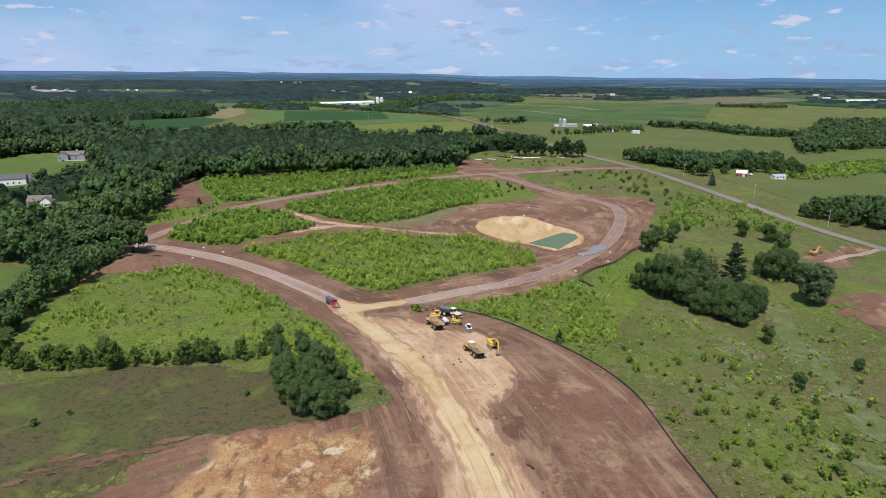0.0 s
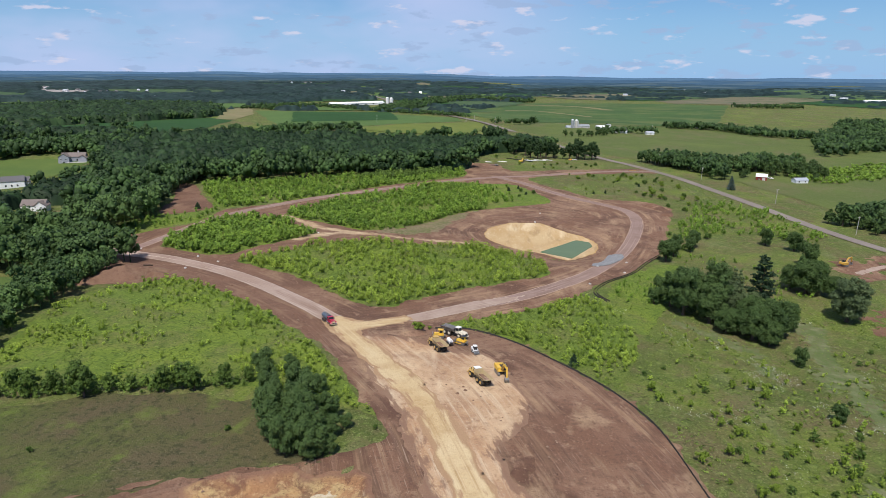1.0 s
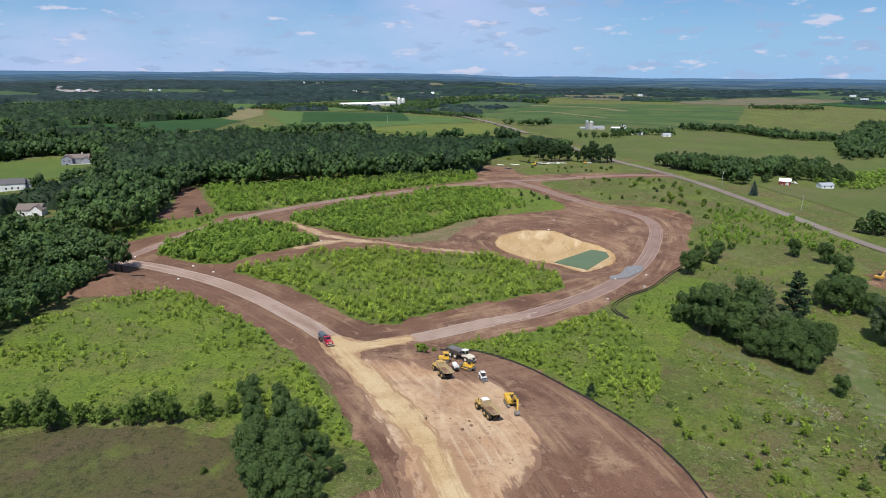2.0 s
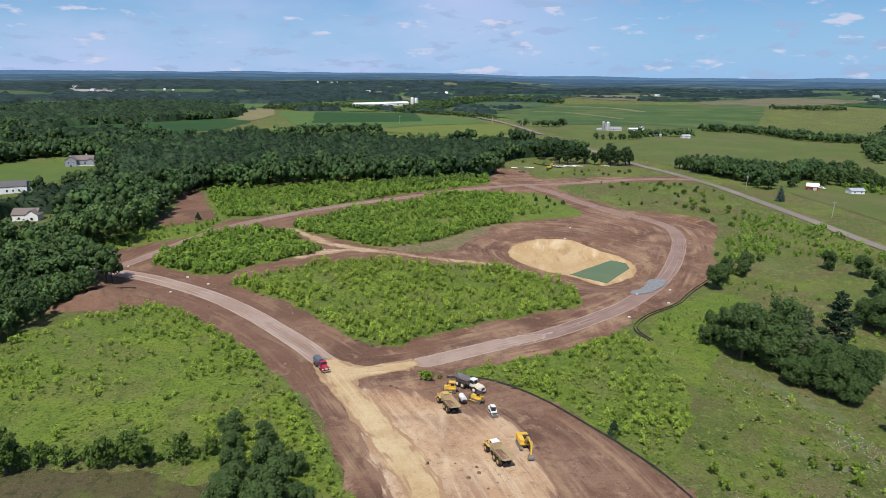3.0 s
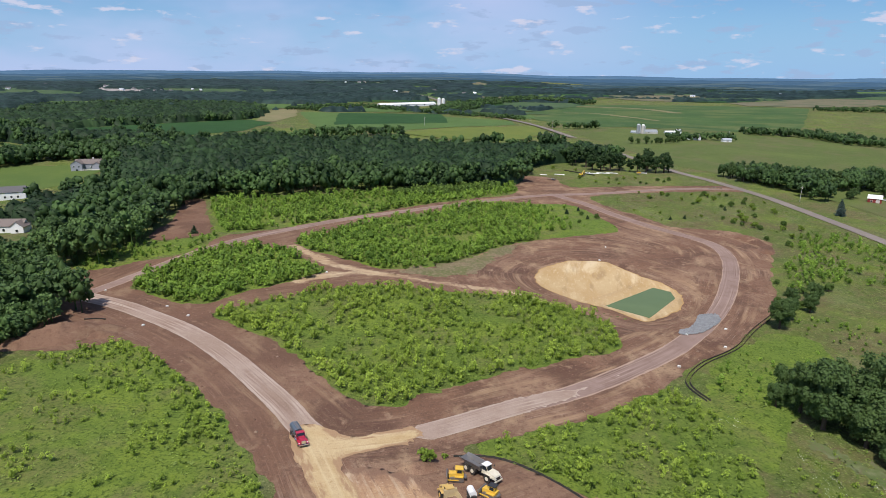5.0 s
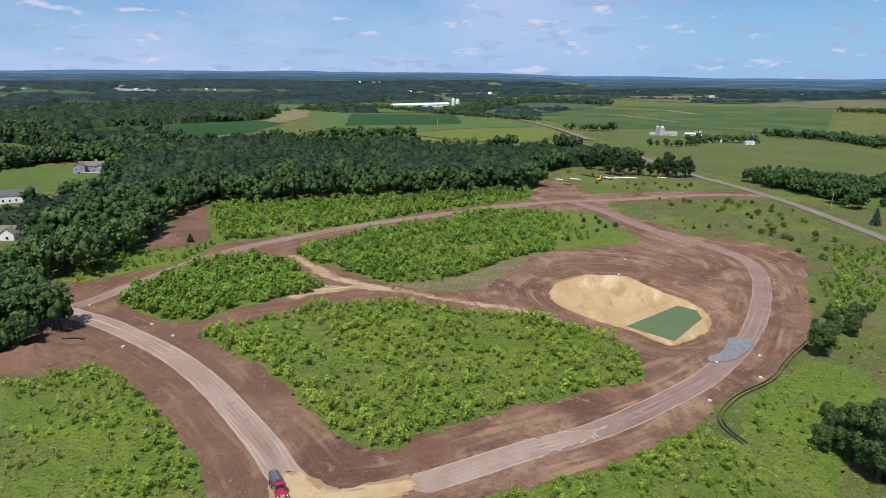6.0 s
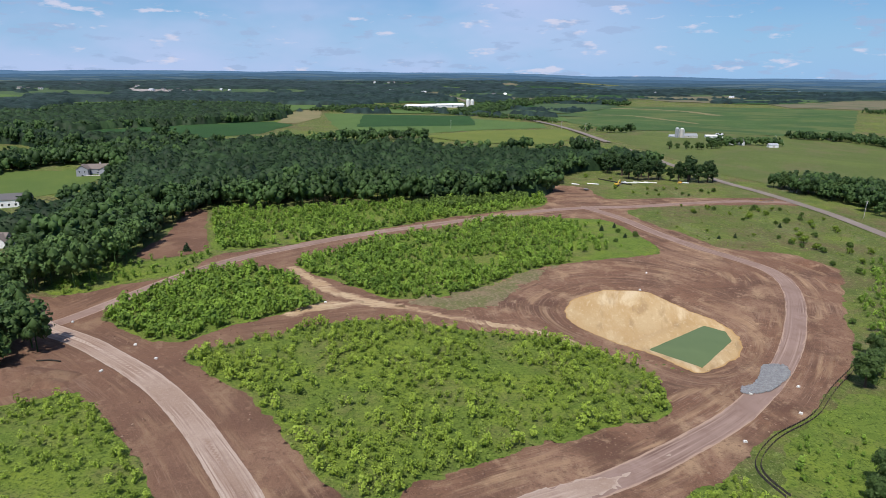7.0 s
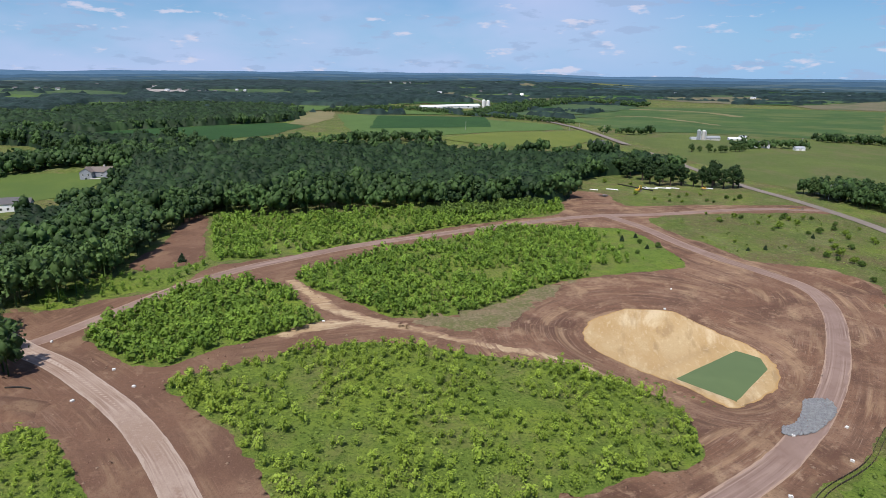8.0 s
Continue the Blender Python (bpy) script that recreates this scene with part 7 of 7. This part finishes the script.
def barrier(at, turn):
    root = thing("road_barrier", "striped steel barrier across the site entrance", "barrier", "", at, turn, 0.2)
    for x in (-5, 0, 5):
        part("post", boxed(x - 0.12, -0.12, -0.2, x + 0.12, 0.12, 1.5, 0.02), M["steel"], root)
    for z in (0.5, 0.9, 1.3):
        part("rail", boxed(-5.2, -0.18, z - 0.1, 5.2, -0.12, z + 0.1, 0.01), M["orangepaint"] if z == 0.9 else M["steel"], root)


barrier((166, 642), 5)


# ---- buildings ----
def gable(bm, w, d, z0, rise, over=0.4, thick=0.18):
    """A gable roof with its ridge along x, over a plan w by d."""
    hw, hd = w / 2 + over, d / 2 + over
    low = z0 - over * rise / (d / 2)
    prof = [(-hd, low), (0, z0 + rise), (hd, low), (hd, low + thick), (0, z0 + rise + thick), (-hd, low + thick)]
    b2 = prism(prof, -hw, hw)
    tmp = bpy.data.meshes.new("tmp")
    b2.to_mesh(tmp)
    b2.free()
    bm.from_mesh(tmp)
    bpy.data.meshes.remove(tmp)
    return bm


def block(root, x, y, w, d, h, rise, wall, roof, windows=(), along=True):
    """One wing of a building: walls with gables, roof and windows given as (side, offset, sill, width, height, kind)."""
    m = Matrix.Translation((x, y, 0)) @ (Matrix.Identity(4) if along else Matrix.Rotation(math.pi / 2, 4, "Z"))
    bm = prism([(-d / 2, -2.5), (d / 2, -2.5), (d / 2, h), (0, h + rise), (-d / 2, h)], -w / 2, w / 2)
    bm.transform(m)
    body = part("wall", bm, M[wall], root)
    bm = gable(bmesh.new(), w, d, h, rise)
    bm.transform(m)
    part("roof", bm, M[roof], root)
    for side, off, sill, ww, wh, kind in windows:
        if side in "sn":
            s = -1 if side == "s" else 1
            y0 = s * (d / 2 + 0.02)
            fr = (off - ww / 2 - 0.12, y0 - 0.05, sill - 0.12, off + ww / 2 + 0.12, y0 + 0.05, sill + wh + 0.12)
            gl = (off - ww / 2, y0 - 0.07, sill, off + ww / 2, y0 + 0.07, sill + wh)
        else:
            s = -1 if side == "w" else 1
            x0 = s * (w / 2 + 0.02)
            fr = (x0 - 0.05, off - ww / 2 - 0.12, sill - 0.12, x0 + 0.05, off + ww / 2 + 0.12, sill + wh + 0.12)
            gl = (x0 - 0.07, off - ww / 2, sill, x0 + 0.07, off + ww / 2, sill + wh)
        bm = boxed(*fr)
        bm.transform(m)
        win = part("garage_door" if kind == "garage" else "window", bm, M["white"], root)
        bm = boxed(*gl)
        bm.transform(m)
        part("panel" if kind == "garage" else "pane", bm, M["concrete"] if kind == "garage" else M["glass"], win)
    return body


def house(name, label, at, turn, wings, category="house", extras=()):
    root = new(name)
    root.matrix_basis = Matrix.Translation((*at, float(terrain(*at)))) @ Matrix.Rotation(radians(turn), 4, "Z")
    tagged(root, label, category)
    for w in wings:
        block(root, *w)
    for nm, bm, mat in extras:
        part(nm, bm, M[mat], root)
    return root


house("house", "large grey-sided house with brown-grey gable roofs", (-357, 622), 18, [
    (0, 4, 20, 11, 4.6, 3.2, "greysiding", "brownshingle", [("s", -3, 0.8, 1.2, 1.5, ""), ("s", 3, 0.8, 1.2, 1.5, ""), ("s", 7, 0.8, 1.6, 1.5, ""), ("e", 0, 1, 1.4, 1.5, "")]),
    (-7, -2, 10, 9, 5.0, 3.0, "greysiding", "brownshingle", [("w", -2, 2.2, 1.1, 1.5, ""), ("w", 2, 2.2, 1.1, 1.5, ""), ("w", 0, -0.6, 1.8, 1.4, ""), ("s", 0, 2, 1.1, 1.4, "")], False),
    (8, -1, 7, 7, 3.6, 2.4, "greysiding", "brownshingle", [("s", 0, 0.2, 3.6, 2.2, "garage")], False)],
    extras=[("chimney", boxed(3, 4, 6, 4.2, 5.2, 9.2, 0.05), "concrete"), ("patio", boxed(-4, -8, -0.3, 12, -5.5, 0.15, 0.03), "concrete")])
house("house", "white house with a dark grey shingle roof", (-358, 534), 30, [
    (0, 0, 18, 11, 5.2, 3.4, "whitesiding", "shingle", [("s", -4, 1, 1.2, 1.5, ""), ("s", 0, 1, 1.2, 1.5, ""), ("s", 4, 1, 1.2, 1.5, ""), ("e", -1.5, 1, 1.2, 1.4, ""), ("e", 2, 3.2, 1.2, 1.4, "")]),
    (8, 3, 9, 9, 4.2, 3.0, "greysiding", "shingle", [("e", -2, 0.2, 2.6, 2.2, "garage"), ("e", 2, 0.2, 2.6, 2.2, "garage")])],
    extras=[("driveway", boxed(12.5, -2, -0.4, 26, 8, 0.25), "concrete")])
house("house", "white house with a tan-grey roof among trees", (-267, 422), 10, [
    (0, 0, 14, 9, 4.0, 3.0, "whitesiding", "brownshingle", [("s", -3, 1, 1.2, 1.4, ""), ("s", 2, 1, 1.2, 1.4, "")]),
    (5, -3, 7, 7, 4.0, 2.8, "whitesiding", "brownshingle", [("w", 0, 1, 1.4, 1.4, "")], False)])
house("house", "white house wall showing between the tree crowns", (-296, 549), 60, [(0, 0, 11, 8, 5.5, 3.0, "whitesiding", "shingle", [("s", -2, 1, 1.2, 1.4, ""), ("s", 2, 1, 1.2, 1.4, "")])])
house("shed", "long low building with a grey roof in the woods", (-391, 716), 12, [(0, 0, 18, 9, 5.0, 2.6, "greysiding", "brownshingle", [("s", -4, 1, 1.4, 1.4, ""), ("s", 4, 1, 1.4, 1.4, "")])], "shed")
house("shed", "red-sided shed with a white metal roof", (277, 621), -28, [(0, 0, 9, 7, 3.4, 2.2, "redsiding", "white", [("s", -2, 0.6, 1.2, 1.2, ""), ("s", 2, 0.0, 2.2, 2.4, "garage")])], "shed")
house("house", "low white house beside dark trees", (307, 612), 10, [(0, 0, 12, 7, 2.8, 1.8, "whitesiding", "tin", [("s", -3, 1, 1.2, 1.2, ""), ("s", 3, 1, 1.2, 1.2, "")])])
house("house", "dark grey house at the far highway", (45, 941), 30, [(0, 0, 13, 9, 5.5, 3.2, "greysiding", "shingle", [("s", -3, 1, 1.4, 1.6, ""), ("s", 3, 1, 1.4, 1.6, "")])])
house("barn", "grey-white dairy barn with a dull metal roof", (200, 1118), 10, [(0, 0, 27, 10, 3.0, 2.6, "concrete", "dulltin", [("s", -8, 1, 1.5, 1.2, ""), ("s", 0, 1, 1.5, 1.2, ""), ("s", 8, 0, 3, 2.6, "garage")]), (-20, -2, 12, 7, 2.4, 1.8, "whitesiding", "tin", [])], "barn")
house("barn", "long white farm shed beside the barn", (238, 1135), 8, [(0, 0, 20, 7, 2.6, 1.6, "whitesiding", "white", [("s", -6, 1, 2, 1.2, "")]), (12, 6, 9, 7, 3.2, 2.5, "whitesiding", "tin", [])], "barn")
house("house", "white farmhouse behind trees", (250, 1050), 0, [(0, 0, 16, 10, 4.5, 3.5, "whitesiding", "shingle", [("s", -4, 1, 1.4, 1.6, ""), ("s", 4, 1, 1.4, 1.6, "")])])
house("shed", "small white shed in the pasture", (291, 1041), 10, [(0, 0, 12, 7, 3.2, 2.0, "whitesiding", "tin", [("s", 0, 0.2, 3, 2.4, "garage")])], "shed")
house("barn", "very long white poultry barn", (-236, 1560), 39, [(0, 0, 140, 16, 4.0, 3.2, "whitesiding", "white", [("s", -40, 1, 4, 2, ""), ("s", 0, 1, 4, 2, ""), ("s", 40, 1, 4, 2, "")])], "barn")


house("barn", "very long low white barn on a far field", (1390, 2262), 8, [(0, 0, 150, 18, 5.0, 3.0, "whitesiding", "white", [("s", -40, 1, 4, 2, ""), ("s", 40, 1, 4, 2, "")])], "barn")


def silo(at, r, h, mat, dome, label):
    root = thing("silo", label, "silo", "silos", at)
    body = part("barrel", rodded((0, 0, -1), (0, 0, h), r, 28), M[mat], root)
    bm = bmesh.new()
    bmesh.ops.create_uvsphere(bm, u_segments=24, v_segments=12, radius=r * 1.02, matrix=Matrix.Translation((0, 0, h)) @ Matrix.Diagonal((1, 1, 0.75, 1)))
    part("dome", bm, M[dome], root)
    for z in np.arange(2, h, 3.0):
        part("hoop", rodded((0, 0, z - 0.08), (0, 0, z + 0.08), r * 1.02, 28), M[mat], body)
    part("chute", boxed(r - 0.1, -0.6, 0, r + 1.0, 0.6, h - 0.5, 0.05), M["tin"], root)


silo((184, 1108), 2.3, 12.5, "dulltin", "tin", "grey concrete silo with a white dome")
silo((191, 1110), 2.4, 12, "concrete", "white", "pale concrete silo with a white dome beside the barn")
silo((-172, 1616), 3.6, 15, "white", "white", "white silo by the poultry barn")
silo((-163, 1620), 3.6, 14, "white", "white", "white silo by the poultry barn")

# far farmsteads: pale walls and roofs among the trees
_r = np.random.default_rng(77)
_far = [(-150, 2050, 26), (-120, 2080, 18), (640, 2650, 40), (980, 2750, 30), (1350, 2500, 46), (420, 2900, 26), (120, 3000, 34), (1000, 3050, 40), (1290, 2330, 30), (1310, 2345, 36)]
_far += [(_d * math.sin(_a), _d * math.cos(_a), _w) for _d, _a, _w in zip(_r.uniform(1950, 3200, 26), _r.uniform(-0.72, -0.1, 26), _r.uniform(16, 34, 26))]
_far += [(-1180 + _k % 4 * 45 + _r.uniform(-12, 12), 2030 + _k // 4 * 40 + _r.uniform(-12, 12), 36) for _k in range(8)]
for _x, _y, _w in _far:
    house("farm_building", "distant white farm building", (_x, _y), _r.uniform(-30, 30), [(0, 0, 0.42 * _w, _w * 0.25, 4.5, 3.0, "whitesiding" if _r.random() < 0.5 else "concrete", "tin" if _r.random() < 0.5 else "shingle", [("s", -_w * 0.1, 1.5, 1.6, 1.6, ""), ("s", _w * 0.1, 1.5, 1.6, 1.6, "")])], "farm building")


def utility_pole(at, h, turn, transformer=False):
    root = thing("utility_pole", "weathered grey wooden utility pole with a crossarm", "utility pole", "utility poles", at, turn)
    part("pole", rodded((0, 0, -1), (0, 0, h), 0.19, 10, 0.13), M["greywood"], root)
    part("crossarm", boxed(-1.2, -0.07, h - 0.9, 1.2, 0.07, h - 0.72, 0.01), M["greywood"], root)
    for x in (-1.05, 0.0, 1.05):
        part("insulator", rodded((x, 0, h - 0.72), (x, 0, h - 0.5), 0.06, 8), M["white"], root)
    if transformer:
        part("transformer", rodded((0.35, 0, h - 2.3), (0.35, 0, h - 1.3), 0.28, 14), M["concrete"], root)


for _at, _h, _tr in (((245, 416), 12, False), ((217, 606), 12, True), ((203, 690), 12, False), ((238, 508), 11.5, False), ((262, 350), 12, False), ((12, 1147), 12, False), ((26, 1155), 12, False), ((60, 1128), 12, False), ((-130, 1075), 12, False), ((300, 1062), 14, False)):
    utility_pole(_at, _h, 20, _tr)

# ---- wild flowers in the meadow ----
FLOWERS = rounded([(96, 246), (104, 232), (112, 220), (108, 205), (100, 200), (98, 212), (92, 226), (88, 240)], n=4)


def make_flowers():
    rng = np.random.default_rng(61)
    tuft = []
    for k in range(4):
        r = np.random.default_rng(600 + k)
        tuft.append(cards(r, [(0, 0, 0.35, 0.5, 0.3)], 6, 0.07))
    near = lambda x, y: speckle(x, y, 5, 31) > 0.55
    X, Y = scatter(rng, FLOWERS, 1.3, near)
    X2, Y2 = scatter(rng, np.array([(60, 130), (150, 130), (150, 280), (60, 280)], float), 2.2, lambda x, y: (speckle(x, y, 14, 33) > 0.88) & on_grass(x, y))
    X, Y = np.r_[X, X2], np.r_[Y, Y2]
    mass("wild_flowers", tuft, X, Y, rng.uniform(0.7, 1.5, len(X)), np.ones(len(X)), M["whiteflower"], "scattered white wild flowers in the grass", "flowers", 62)


make_flowers()


# clods and stones turned up along the edges of the stripped soil
def make_clods():
    rng = np.random.default_rng(61)
    shapes = [cores(rng, [(0, 0, 0.1, 0.5, 0.35)], 5, 2, 1.0) for _ in range(4)]
    X, Y = scatter(rng, SOIL, 2.6)
    d = soil_shape(X, Y)
    ok = (d < -0.6) & (speckle(X, Y, 14, 33) * 0.6 + speckle(X, Y, 4, 34) * 0.4 + 0.16 * np.exp(d / 5) + rng.uniform(-0.12, 0.12, len(X)) > 0.62)
    for line, gap in ((LOOP, 5.5), (WEST_ROAD, 6), (NORTH_ROAD, 4.6), (EAST_ROAD, 4.6), (HAUL, 9)):
        ok &= to_line(X, Y, line)[0] > gap
    ok &= to_shape(X, Y, BASIN) > 1
    X, Y = X[ok], Y[ok]
    mass("soil_clods", shapes, X, Y, 0.35 + 0.9 * rng.random(len(X)) ** 3, rng.uniform(0.5, 1.1, len(X)), M["clod"], "loose clods and stones on the graded soil", "clods", 62)


make_clods()
